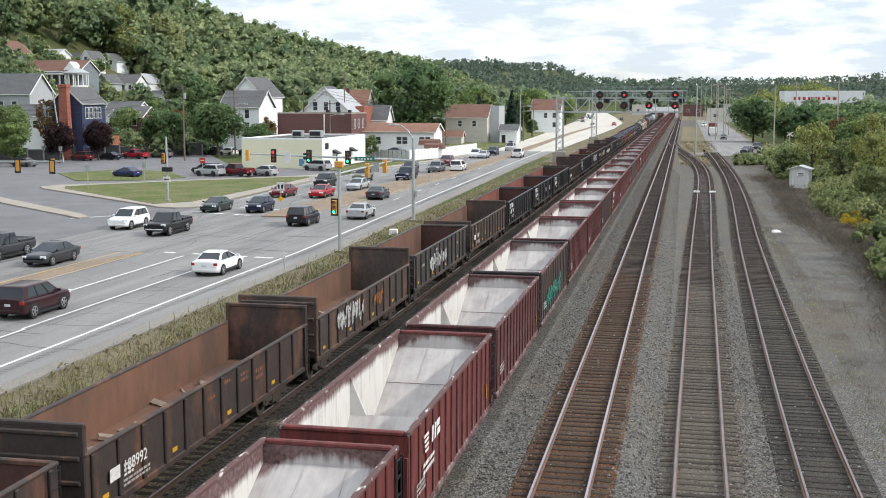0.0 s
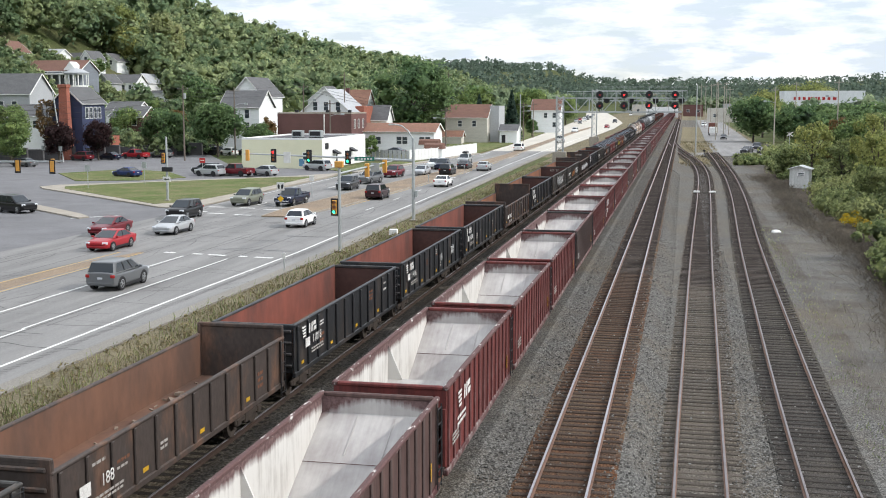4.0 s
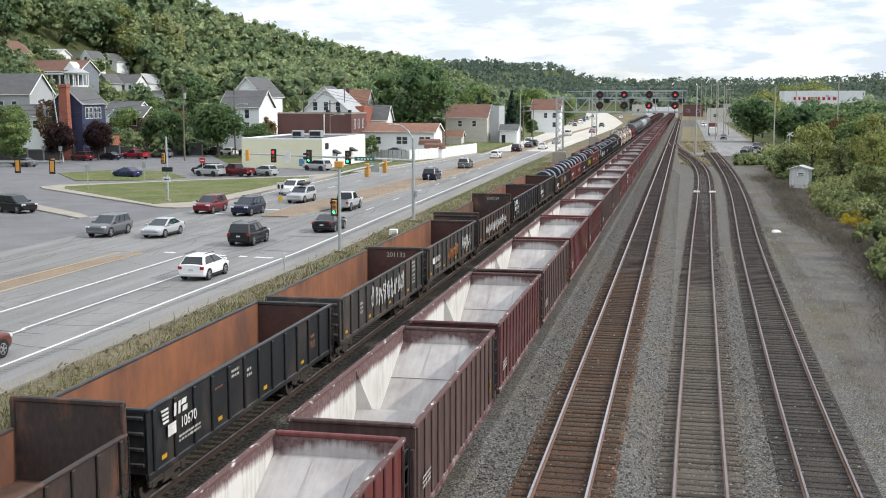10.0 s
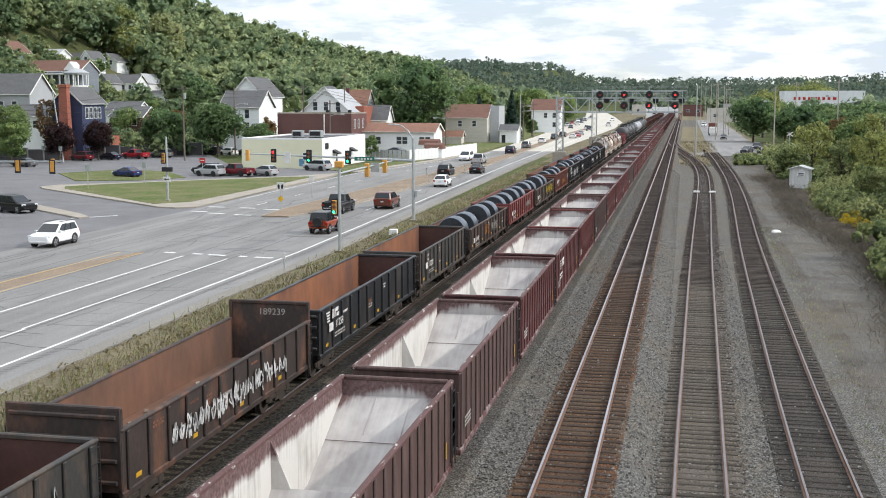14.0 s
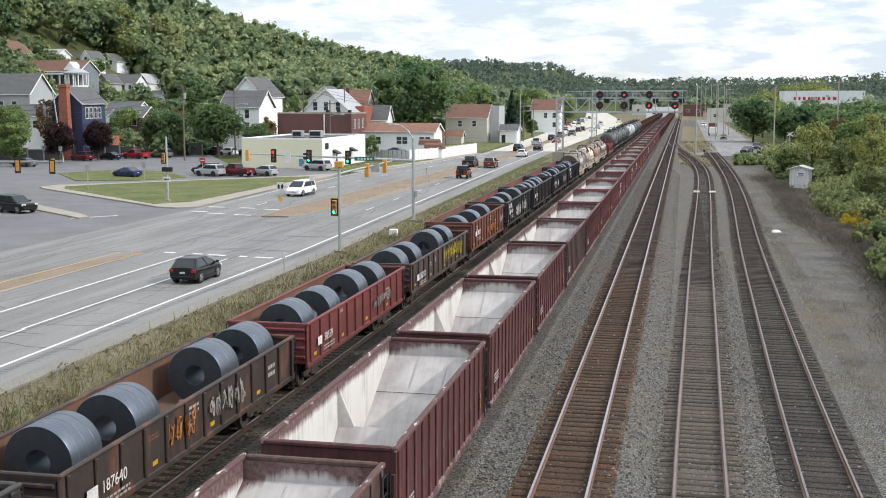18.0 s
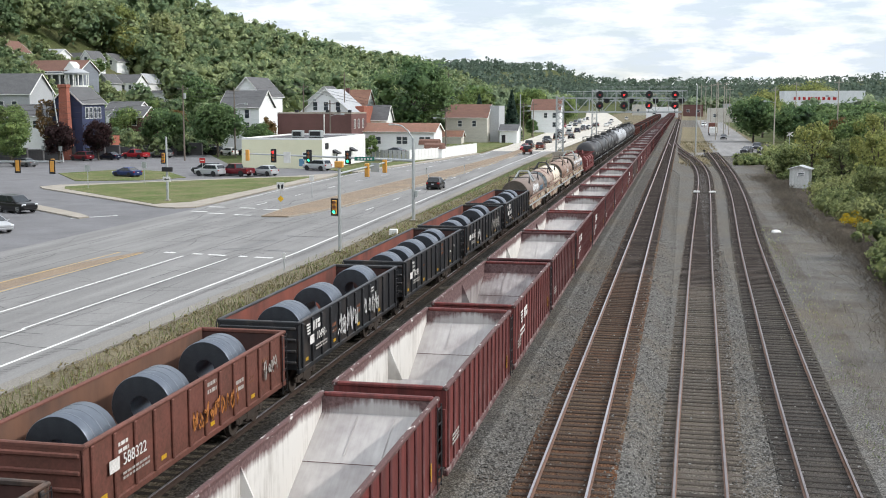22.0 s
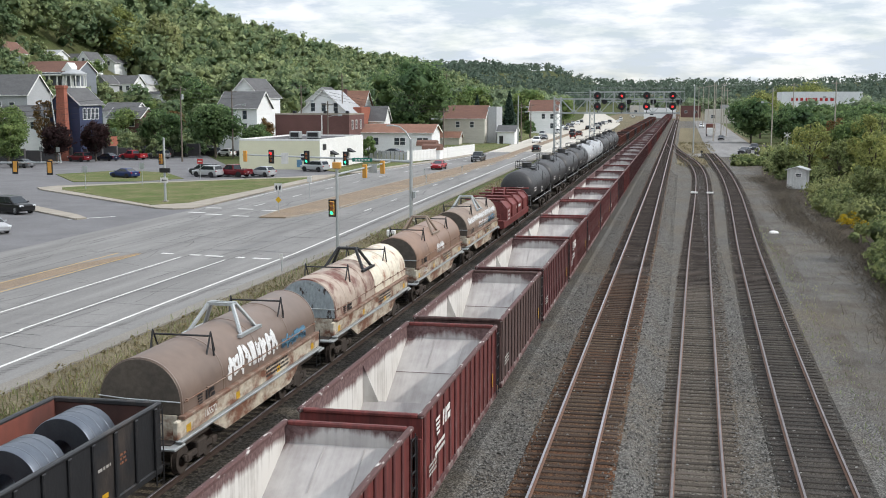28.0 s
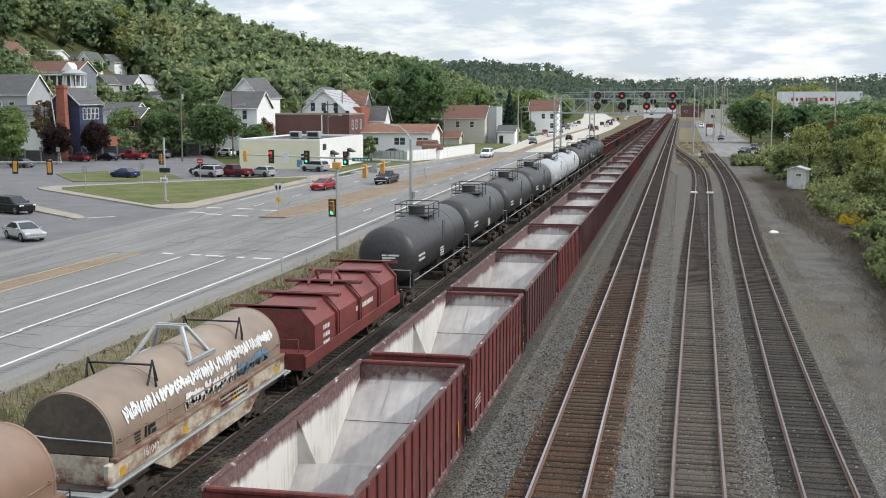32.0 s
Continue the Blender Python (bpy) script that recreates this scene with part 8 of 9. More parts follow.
                g.beam((p0[0], yy, p0[1]) if ridge == "y" else (yy, p0[0], p0[1]), (p1[0], yy, p1[1]) if ridge == "y" else (yy, p1[0], p1[1]), 0.05, 0.24)
            part("barge_board", g, M[trim], t)
    else:
        part("roof", Geo().box(-hx + 0.2, -hy + 0.2, wall_h + 0.004, hx - 0.2, hy - 0.2, wall_h + 0.06), M[roof], t)
        for s in (-1, 1):
            part("parapet", Geo().cbox(s * hx, -hy, wall_h, s * (hx - 0.2), hy, wall_h + 0.3, 0.03), M[wall if trim == "same" else trim], t)
            part("parapet", Geo().cbox(-hx + 0.2, s * hy, wall_h, hx - 0.2, s * (hy - 0.2), wall_h + 0.3, 0.03), M[wall if trim == "same" else trim], t)
    for face, u, z, ww, hh in wins:
        window(t, face, u, z, ww, hh, hx, hy, "white")
    if chimney:
        cx, cy, ch = chimney
        part("chimney", Geo().cbox(cx - 0.4, cy - 0.4, wall_h - 0.2, cx + 0.4, cy + 0.4, ch, 0.03), M["brick"], t, "brick chimney stack")
    if door:
        face, u = door
        m = {"-y": pose(u, -hy, 0, 0, 0, 0), "+x": pose(hx, u, 0, 0, 0, 90)}[face]
        part("door", Geo().cbox(-0.5, -0.06, 0, 0.5, 0.02, 2.1, 0.02), M["dark_metal"], t, at=m)
    return t


def row(face, z, w, h, *us):
    return [(face, u, z, w, h) for u in us]


def town():
    c = house("low flat-roofed cream block building", -64.4, 193, ROAD, 13.8, 26, 4.65, 0, "x", "siding_cream", "roof_tar", row("+x", 2.4, 1.3, 1.3, -9, 1) + row("-y", 2.0, 1.0, 1.1, 4.2), name="shop_building",
              category="building", trim="white", door=("+x", -5))
    for u in (-6.5, 3.5):
        part("awning", Geo().prism([(6.9, 2.9), (8.0, 2.3), (8.0, 2.15), (6.9, 2.3)], 1, u - 0.9, u + 0.9), M["black"], c, "black sloping awning")
    # sunlit side: its brightness put into a white sheet over the cream wall
    part("side_wall", Geo().cbox(6.9, -13.0, -0.1, 6.96, 13.0, 4.95, 0.01), M["white"], c, "white painted long side wall")
    part("wall_sign", Geo().cbox(6.97, -11.5, 3.1, 7.05, -9.8, 4.1, 0.02), M["dark_metal"], c)
    part("poster", Geo().cbox(3.0, -13.08, 0.4, 3.9, -13.0, 1.6, 0.02), M["spray_blue"], c)
    for x, y, w in ((0.5, -6, 1.8), (3.2, -4.5, 2.2)):
        ac = thing("rooftop_unit", "pale grey rooftop air-conditioning unit", "air conditioner", m=pose(-64.4 + x, 193 + y, ROAD + 4.71))
        part("casing", Geo().cbox(-w / 2, -0.7, 0.15, w / 2, 0.7, 1.3, 0.05), M["galv"], ac)
        part("grille", Geo().box(-w / 2 + 0.2, -0.712, 0.4, w / 2 - 0.2, -0.702, 1.1), M["dark_metal"], ac)
        part("base", Geo().box(-w / 2 + 0.1, -0.6, 0, w / 2 - 0.1, 0.6, 0.16), M["dark_metal"], ac)
    b = house("flat-roofed dark brick two-storey building", -77.0, 242, 0, 16.4, 12, 7.7, 0, "x", "brick", "roof_tar", row("+x", 5.6, 0.9, 1.8, -3.5, -0.5, 3), name="brick_building", category="building", trim="concrete")
    part("downpipe", Geo().rod((2.2, -6.06, 0), (2.2, -6.06, 7.6), 0.12, 8), M["white"], b)
    for x in (-6, 1, 3.5, 6):
        part("roof_vent", Geo().cbox(x - 0.35, 0, 7.76, x + 0.35, 0.7, 8.5, 0.05), M["dark_metal"], b)
    house("white gabled church house with an attic of three windows", -81.6, 266, 0, 12.0, 14, 7.8, 5.2, "y", "siding_white", "shingle_pale", row("-y", 9.2, 1.0, 1.9, -2.6, 0, 2.9), category="church", over=0.5)
    house("white house wing with an orange-brown shingled roof", -82.9, 281, 0, 11.8, 11, 7.8, 5.2, "x", "siding_white", "shingle_orange", row("+x", 6, 0.8, 1.4, -2, 2), chimney=(0.9, -2.6, 13.6))
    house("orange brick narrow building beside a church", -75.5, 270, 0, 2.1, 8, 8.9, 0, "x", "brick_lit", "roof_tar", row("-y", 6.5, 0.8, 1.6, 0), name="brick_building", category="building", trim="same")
    house("long white single-storey house with an orange-brown roof", -61.05, 249.5, ROAD, 16.2, 8.5, 4.3, 1.6, "x", "siding_white", "shingle_orange", row("-y", 2.4, 1.1, 1.5, -5.7, -4.4, 0.3, 1.6, 5.4, 6.7), over=0.5)
    house("beige three-storey house with a red-brown roof", -56.2, 306, ROAD, 11.2, 12, 6.5, 3.3, "x", "siding_beige", "shingle_brown", row("-y", 5.0, 1.0, 1.5, -1.6, 2.2) + row("-y", 2.2, 1.0, 1.3, -1.6), over=0.3)
    house("grey flat side wing of a house", -49.3, 309, ROAD, 2.4, 10, 9.3, 0, "x", "siding_grey", "roof_tar", (), trim="same")
    g = house("small white garage with a grey roof", -44.9, 303, ROAD, 4.5, 7, 3.2, 1.4, "x", "siding_white", "shingle_grey", (), name="garage", category="garage", door=("-y", -1.2))
    house("low outhouse with an orange-brown roof", -58.5, 292, ROAD, 6.0, 4, 1.9, 1.3, "x", "siding_beige", "shingle_orange", (), name="outhouse", category="shed")
    house("white two-storey house with a red-brown roof", -47, 406, 0.4, 9.8, 11, 6.8, 3.6, "x", "siding_white", "shingle_brown", row("-y", 5, 1.1, 1.6, 0, 3) + row("-y", 1.8, 1.1, 1.6, 3))
    house("navy clapboard house with white-trimmed windows", -113.9, 204.3, 3.0, 6.2, 8.8, 7.1, 2.8, "y", "siding_navy", "shingle_grey", row("+x", 5.2, 1.0, 2.0, -2.6, -1.0, 0.6, 2.2), over=0.4, depth=5)
    ch = thing("brick_chimney", "tall free-standing red brick chimney stack", "chimney", m=pose(-113.4, 198.3, -0.7))
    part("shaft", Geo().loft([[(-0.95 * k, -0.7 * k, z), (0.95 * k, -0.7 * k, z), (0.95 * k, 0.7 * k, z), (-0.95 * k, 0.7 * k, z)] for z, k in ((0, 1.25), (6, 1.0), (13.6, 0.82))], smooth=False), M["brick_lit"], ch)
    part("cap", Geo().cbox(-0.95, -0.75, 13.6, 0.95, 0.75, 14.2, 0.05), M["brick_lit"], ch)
    p = house("large white house with a deep columned porch and red-brown roof", -178.7, 310, 13.9, 19.3, 11, 5.0, 3.0, "x", "siding_porch_shade", "shingle_brown", row("-y", 3.9, 1.2, 1.8, -7, -4, -1, 5, 8), depth=6)
    for k in range(9):
        part("porch_column", Geo().cbox(-9.6 + k * 2.4 - 0.2, -8.25, 0, -9.6 + k * 2.4 + 0.2, -7.85, 3.9, 0.03), M["white"], p)
    part("porch_roof", Geo().cbox(-10.8, -8.6, 3.9, 10.8, -5.5, 4.35, 0.05), M["white"], p)
    part("porch_deck", Geo().cbox(-10.5, -8.4, -0.3, 10.5, -5.5, 0.1, 0.05), M["siding_grey"], p)
    part("porch_rail", Geo().cbox(-10.4, -8.25, 0.75, 10.4, -8.1, 0.9, 0.02), M["white"], p)
    tur = part("porch_turret", Geo().loft([[(9.2 + q * math.cos(6.2832 * i / 14), -6.4 + q * math.sin(6.2832 * i / 14), z) for i in range(14)] for z, q in ((3.9, 3.5), (4.35, 3.5), (4.4, 3.7), (5.3, 2.0), (5.8, 0.15))], smooth=False), M["shingle_pale"], p, "round porch roof with a pale trim")
    for k in range(8):
        an = math.radians(-150 + k * 24)
        part("porch_column", Geo().rod((9.2 + 3.2 * math.cos(an), -6.4 + 3.2 * math.sin(an), 0), (9.2 + 3.2 * math.cos(an), -6.4 + 3.2 * math.sin(an), 3.9), 0.16, 8), M["white"], tur)
    part("turret_base", Geo().rod((9.2, -6.4, -4.0), (9.2, -6.4, 0.9), 3.3, 16), M["white"], tur)
    part("front_gable", Geo().prism([(5.5, 5.2), (9.5, 5.2), (7.5, 7.6)], 1, -7.0, -3), M["white"], p)
    house("grey-roofed pale house half hidden by trees", -137.5, 220, 7.0, 13, 9, 5.0, 3.9, "x", "siding_grey", "shingle_grey", row("-y", 2.6, 1.1, 1.5, -3, 0, 3), depth=6)
    p2 = house("white porch house under the trees", -124.5, 205, 4.0, 10, 7, 3.6, 2.0, "x", "siding_white", "shingle_grey", row("-y", 2, 1.0, 1.3, -3, 0, 3), depth=5)
    house("grey-green gambrel house high on the slope", -190.4, 304, 20.0, 7.6, 9, 4.2, 3.2, "y", "siding_green", "shingle_brown", row("-y", 3.2, 1.0, 1.6, -1.4, 1.6) + row("-y", 6.2, 0.9, 1.4, 0.3), depth=6)
    house("white gabled house on the hillside", -187.8, 347, 20.6, 4.0, 9, 3.0, 2.6, "y", "siding_white", "shingle_grey", row("-y", 3.0, 0.9, 1.4, 0), depth=6)
    house("pale house with a grey roof on the hillside", -195.1, 336, 22.2, 6.9, 8, 2.4, 1.8, "x", "siding_white", "shingle_pale", row("-y", 1.4, 0.9, 1.2, -1.5, 1.5), depth=6)
    house("white hillside house with a dark roof", -194.5, 352, 20.6, 10.4, 8, 2.9, 2.4, "x", "siding_white", "shingle_grey", row("-y", 1.8, 0.9, 1.3, -2.5, 0, 2.5), depth=6)
    house("white gabled house with twin gables on the slope", -193.6, 372, 20.4, 7.2, 9, 3.4, 2.6, "y", "siding_white", "shingle_grey", row("-y", 3.0, 0.9, 1.4, -1.4, 1.4), depth=6)
    house("white house with a grey roof on the slope", -177.3, 337, 13.0, 4.8, 8, 3.0, 2.6, "y", "siding_grey", "shingle_grey", row("-y", 2.2, 0.9, 1.3, 0), depth=6)
    house("white clapboard house with a grey roof", -179, 354, 13.0, 8.8, 8, 3.2, 2.6, "x", "siding_white", "shingle_grey", row("-y", 1.8, 1.0, 1.4, -2.4, 0, 2.4), depth=6)
    house("white gable-ended house on the slope", -180, 370, 13.0, 5.0, 9, 3.6, 2.8, "y", "siding_white", "shingle_pale", row("-y", 2.6, 0.9, 1.4, 0), depth=6)
    house("white flat-roofed outbuilding on the slope", -173.5, 366, 10.6, 5.4, 5, 2.3, 0.8, "x", "siding_white", "shingle_grey", depth=6)
    house("low brick house with a grey roof", -125.4, 250, 3.6, 8, 8, 3.2, 2.2, "x", "brick", "shingle_grey", row("-y", 1.8, 1.2, 1.1, 2), depth=5)
    house("white porch house with a grey roof", -131, 258, 4.5, 8, 7, 3.6, 2.0, "x", "siding_white", "shingle_grey", row("-y", 2.0, 1.2, 1.1, 0), depth=6)
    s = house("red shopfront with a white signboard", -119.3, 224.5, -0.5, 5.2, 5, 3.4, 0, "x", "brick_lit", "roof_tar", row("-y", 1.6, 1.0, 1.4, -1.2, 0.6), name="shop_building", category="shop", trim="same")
    house("white two-storey house with a steep grey roof", -89.2, 229, 3.2, 8.4, 9, 6.0, 3.2, "x", "siding_white", "shingle_grey", row("-y", 4.6, 0.9, 1.7, -2.2, 1.6) + row("-y", 2.0, 0.9, 1.7, -2.2, 1.6), depth=5)
    house("white house with a tall grey roof behind another", -100.3, 264, 4.0, 7.6, 14, 7.6, 4.2, "y", "siding_white", "shingle_grey", row("-y", 5, 0.9, 1.6, -3, 2.5), depth=6)
    house("white house among trees", -103, 330, 5, 10, 9, 5.5, 4.0, "y", "siding_white", "shingle_grey", row("-y", 4, 0.9, 1.6, -2, 2), depth=6)
    house("small white house with a dark roof", -73.2, 275, 0, 5.4, 6, 6.0, 3.2, "x", "siding_white", "shingle_grey", row("-y", 3.2, 0.9, 1.3, 0))
    for k, (x, y, w) in enumerate(((-46.6, 216.5, 3.4), (-52.3, 238, 4.0))):
        sh = thing("garden_shed", "small brown-roofed garden shed behind the fence", "shed", m=pose(x, y, ROAD))
        part("wall", Geo().box(-w / 2, -1.5, 0, w / 2, 1.5, 1.9), M["siding_white"], sh)
        part("roof", Geo().prism([(-1.7, 1.85), (1.7, 1.85), (1.25, 2.7), (0, 3.0), (-1.25, 2.7)], 0, -w / 2 - 0.1, w / 2 + 0.1), M["shingle_brown"], sh, "rounded brown roof")
    h = thing("trackside_hut", "small weathered grey lineside hut with a shallow gable roof", "hut", m=pose(15.3, 159.5, -0.95, 0, 0, -14))
    part("wall", Geo().prism([(-1.25, 0), (1.25, 0), (1.25, 2.5), (0, 2.85), (-1.25, 2.5)], 1, -1.2, 1.2), M["hut_boards"], h)
    for s in (-1, 1):
        part("roof", Geo().prism([(0, 2.9), (s * 1.5, 2.45), (s * 1.5, 2.55), (0, 3.0)], 1, -1.45, 1.45), M["hut_boards"], h)
    window(h, "-y", 0.2, 1.85, 0.7, 0.35, 1.25, 1.2)
    wb = house("long white metal-clad commercial building with red sign bars", 58, 530, 0, 33, 26, 14.3, 0, "x", "metal_white", "metal_white", (), name="commercial_building", category="building", trim="same")
    r = random.Random(3)
    x = -12.5
    while x < 3.5:
        l = r.uniform(0.7, 1.6)
        part("sign_bar", Geo().box(x, -13.12, 10.7, x + l, -13.0, 12.0), M["sign_red"], wb)
        x += l + r.choice((0.25, 0.25, 1.0))
    for k, (x, y, w, d, hgt, mt) in enumerate(((20, 640, 16, 20, 7, "siding_beige"), (-14, 760, 20, 12, 7, "siding_white"), (44, 760, 40, 20, 9, "siding_grey"), (-30, 900, 18, 12, 8, "siding_beige"), (6, 860, 14, 14, 8, "brick"),
                                               (95, 640, 40, 20, 9, "siding_beige"))):
        house("plain low commercial building far along the tracks", x, y, -0.9, w, d, hgt, 0, "x", mt, "roof_tar", row("-y", hgt / 2, 2.0, 1.6, -w / 4, w / 4), name="commercial_building", category="building", trim="same")
    tr = thing("box_truck", "brown and white box truck far along the service road", "truck", m=pose(9.2, 392, -0.82))
    part("box", Geo().cbox(-1.3, -2.5, 1.0, 1.3, 4.5, 4.0, 0.05), M["carrust"], tr)
    part("cab", Geo().cbox(-1.2, -4.2, 0.6, 1.2, -2.55, 2.8, 0.15), M["white"], tr)
    for x, y in itertools.product((-1.1, 1.1), (-3.4, 3.0)):
        part("wheel", Geo().rod((x - 0.15, y, 0.5), (x + 0.15, y, 0.5), 0.5, 16), M["rubber"], tr)
    # white board fence by the highway
    f = thing("board_fence", "white vinyl board fence along the footway", "fence")
    pts = [(-48.7, 204.5), (-45.3, 216), (-42.6, 240)]
    for (x0, y0), (x1, y1) in zip(pts, pts[1:]):
        n = round(math.hypot(x1 - x0, y1 - y0) / 0.55)
        ang = math.degrees(math.atan2(y1 - y0, x1 - x0))
        me = Geo().cbox(-0.25, -0.025, 0, 0.25, 0.025, 2.0, 0.012).mesh("board", M["white"])
        po = Geo().cbox(-0.07, -0.07, 0, 0.07, 0.07, 2.15, 0.02).mesh("post", M["white"])
        for i in range(n):
            k = (i + 0.5) / n
            part("board", me, None, f, at=pose(x0 + (x1 - x0) * k, y0 + (y1 - y0) * k, ROAD + 0.12, 0, 0, ang))
            if i % 5 == 0:
                part("post", po, None, f, at=pose(x0 + (x1 - x0) * i / n, y0 + (y1 - y0) * i / n, ROAD + 0.12, 0, 0, ang))
    f = thing("board_fence", "grey board fence beside a lawn", "fence")
    me = Geo().cbox(-0.5, -0.025, 0, 0.5, 0.025, 1.9, 0.012).mesh("board", M["siding_grey"])
    for i in range(15):
        part("board", me, None, f, at=pose(-63.5 + i * 1.02, 216 - i * 0.75, ROAD, 0, 0, -36))
    w = thing("retaining_wall", "dark weathered stone retaining wall along the street", "wall", kind="structure")
    for i in range(16):
        x, y = -122 + i * 1.75, 186 + i * 2.5
        part("wall_stone", Geo().cbox(x - 1.5, y - 0.3, -0.7, x + 1.5, y + 0.3, 1.6 + 0.2 * (i % 3), 0.06), M["roof_tar"], w)


town()


def yard_bits():
    t = thing("flat_white_rock", "pale flattened boulder on the dirt lane", "rock", m=pose(8.1, 104.5, -0.99, 0, 0, 20))
    r = random.Random(5)
    part("stone", Geo().loft([[(q * (0.40 + 0.09 * math.sin(3 * a + q * 9)) * math.cos(a), q * (0.28 + 0.06 * math.sin(2 * a + 1)) * math.sin(a), z * 0.85) for a in [6.283 * i / 14 for i in range(14)]] for z, q in ((-0.05, 1.0), (0.12, 1.05), (0.26, 0.8), (0.33, 0.4))]), M["white"], t)
    t = thing("derail_marker", "white-painted wheel stop across a siding", "wheel stop", m=pose(2.65, 145.5, -0.62))
    for s in (-1, 1):
        part("stop_block", Geo().cbox(s * 0.95 - 0.42, -0.2, -0.1, s * 0.95 + 0.42, 0.2, 0.12, 0.06), M["white"], t)
    t = thing("switch_stand", "dark trackside switch stand", "switch stand", m=pose(4.1, 240, -0.85))
    part("post", Geo().rod((0, 0, 0), (0, 0, 1.3), 0.06, 8), M["dark_metal"], t)
    part("target", Geo().cbox(-0.25, -0.03, 1.1, 0.25, 0.03, 1.5, 0.03), M["dark_metal"], t)
    part("base", Geo().cbox(-0.6, -0.2, 0, 0.6, 0.2, 0.15, 0.03), M["tie"], t)
    for k, (x, y) in enumerate(((16.5, 262), (19, 263.2), (21.5, 264.4), (24, 265.6), (26.5, 266.8))):
        t = thing("guard_block", "dark low barrier block along the crossing", "barrier", "barrier blocks", m=pose(x, y - 4, -0.95, 0, 0, 25))
        part("block", Geo().cbox(-1.1, -0.25, 0, 1.1, 0.25, 0.7, 0.08), M["dark_metal"], t)
    t = thing("crossing_signal", "grey level-crossing signal with crossed boards", "railway crossing signal", m=pose(24.5, 285, -0.95))
    part("post", Geo().rod((0, 0, 0), (0, 0, 4.2), 0.08, 8), M["galv"], t)
    for s in (-1, 1):
        part("crossbuck", Geo().beam((-0.7, -0.1 - 0.03 * s, 3.6 - s * 0.5), (0.7, -0.1 - 0.03 * s, 3.6 + s * 0.5), 0.05, 0.2), M["letter"], t)
    for k in range(3):
        t = thing("bollard", "yellow steel bollard beside the crossing", "bollard", "bollards", m=pose(26 + k * 0.9, 287, -0.9))
        part("tube", Geo().rod((0, 0, 0), (0, 0, 2.2 if k == 0 else 1.2), 0.11, 10), M["sign_yellow"], t)


yard_bits()


# ================= trees and weeds =================
LEAF = {"green": leaf_mat("green_leaves", (0.119, 0.209, 0.073), (0.296, 0.360, 0.126), 0.3), "dark": leaf_mat("dark_leaves", (0.086, 0.157, 0.068), (0.202, 0.287, 0.111), 0.3),
        "maroon": leaf_mat("maroon_leaves", (0.027, 0.014, 0.015), (0.058, 0.027, 0.027)), "autumn": leaf_mat("turning_leaves", (0.125, 0.094, 0.037), (0.250, 0.144, 0.062)),
        "yellow": leaf_mat("yellow_green_leaves", (0.23, 0.275, 0.085), (0.40, 0.40, 0.14)), "pale": leaf_mat("pale_olive_leaves", (0.32, 0.36, 0.16), (0.48, 0.48, 0.24), 0.2), "spruce": leaf_mat("spruce_needles", (0.031, 0.066, 0.048), (0.077, 0.120, 0.084)),
        # far and ridge leaves: distance haze put into their blue-green colours
        "wood": leaf_mat("hill_leaves", (0.14, 0.215, 0.11), (0.335, 0.385, 0.185), 0.22), "far": leaf_mat("haze_tinted_far_leaves", (0.167, 0.237, 0.143), (0.302, 0.360, 0.206), 0.3),
        "ridge": leaf_mat("haze_tinted_ridge_leaves", (0.085, 0.125, 0.095), (0.135, 0.175, 0.13), 0.3), "weed": leaf_mat("dry_weeds", (0.14, 0.125, 0.066), (0.30, 0.25, 0.15), 0.35), "brush": leaf_mat("roadside_brush", (0.15, 0.205, 0.08), (0.34, 0.36, 0.15), 0.35),
        "tuft": leaf_mat("olive_tufts", (0.165, 0.15, 0.075), (0.34, 0.28, 0.155), 0.35), "goldenrod": leaf_mat("goldenrod_flowers", (0.420, 0.300, 0.020), (0.550, 0.400, 0.030), 0.2), "twig": leaf_mat("dead_brush", (0.100, 0.085, 0.065), (0.170, 0.145, 0.115), 0.3)}
M["bark"] = mat("bark", (0.085, 0.07, 0.055), (0.05, 0.042, 0.035), rough=0.95, big=2, fine=15, bump=0.5)


OCT = [(1, 0, 0), (-1, 0, 0), (0, 1, 0), (0, -1, 0), (0, 0, 1), (0, 0, -1)]
OCT_F = [(0, 2, 4), (2, 1, 4), (1, 3, 4), (3, 0, 4), (2, 0, 5), (1, 2, 5), (3, 1, 5), (0, 3, 5)]


def leaf_cloud(blobs, per, size, r, up=0.25, core=0.0):
    """Leaf clumps over the skin of many small lobes (rows: centre and radii), each lobe round a leafy core. Gives points, normals and faces."""
    lobes = np.asarray(blobs, float)
    b = np.repeat(lobes, per, axis=0)
    n = len(b)
    d = r.normal(size=(n, 3))
    d[:, 2] += up
    d /= np.linalg.norm(d, axis=1)[:, None]
    c = b[:, :3] + d * b[:, 3:6] * r.uniform(0.78, 1.06, (n, 1))
    nrm = d + r.normal(size=(n, 3)) * 0.42
    nrm /= np.linalg.norm(nrm, axis=1)[:, None]
    t = np.cross(nrm, r.normal(size=(n, 3)))
    t /= np.linalg.norm(t, axis=1)[:, None] + 1e-9
    q = np.cross(nrm, t)
    s = size * r.uniform(0.5, 1.4, (n, 1))
    s2 = s * r.uniform(0.5, 1.0, (n, 1))
    bend = nrm * s * 0.25
    v = np.stack((c - t * s, c - q * s2 - bend, c + t * s, c + q * s2 - bend), 1).reshape(-1, 3)
    soft = d * 0.42 + nrm * 0.62 + np.array((0.0, 0.0, 0.12))
    vn = np.repeat(soft / np.linalg.norm(soft, axis=1)[:, None], 4, axis=0)
    tri = np.zeros((0, 3), int)
    if core:
        k = len(lobes)
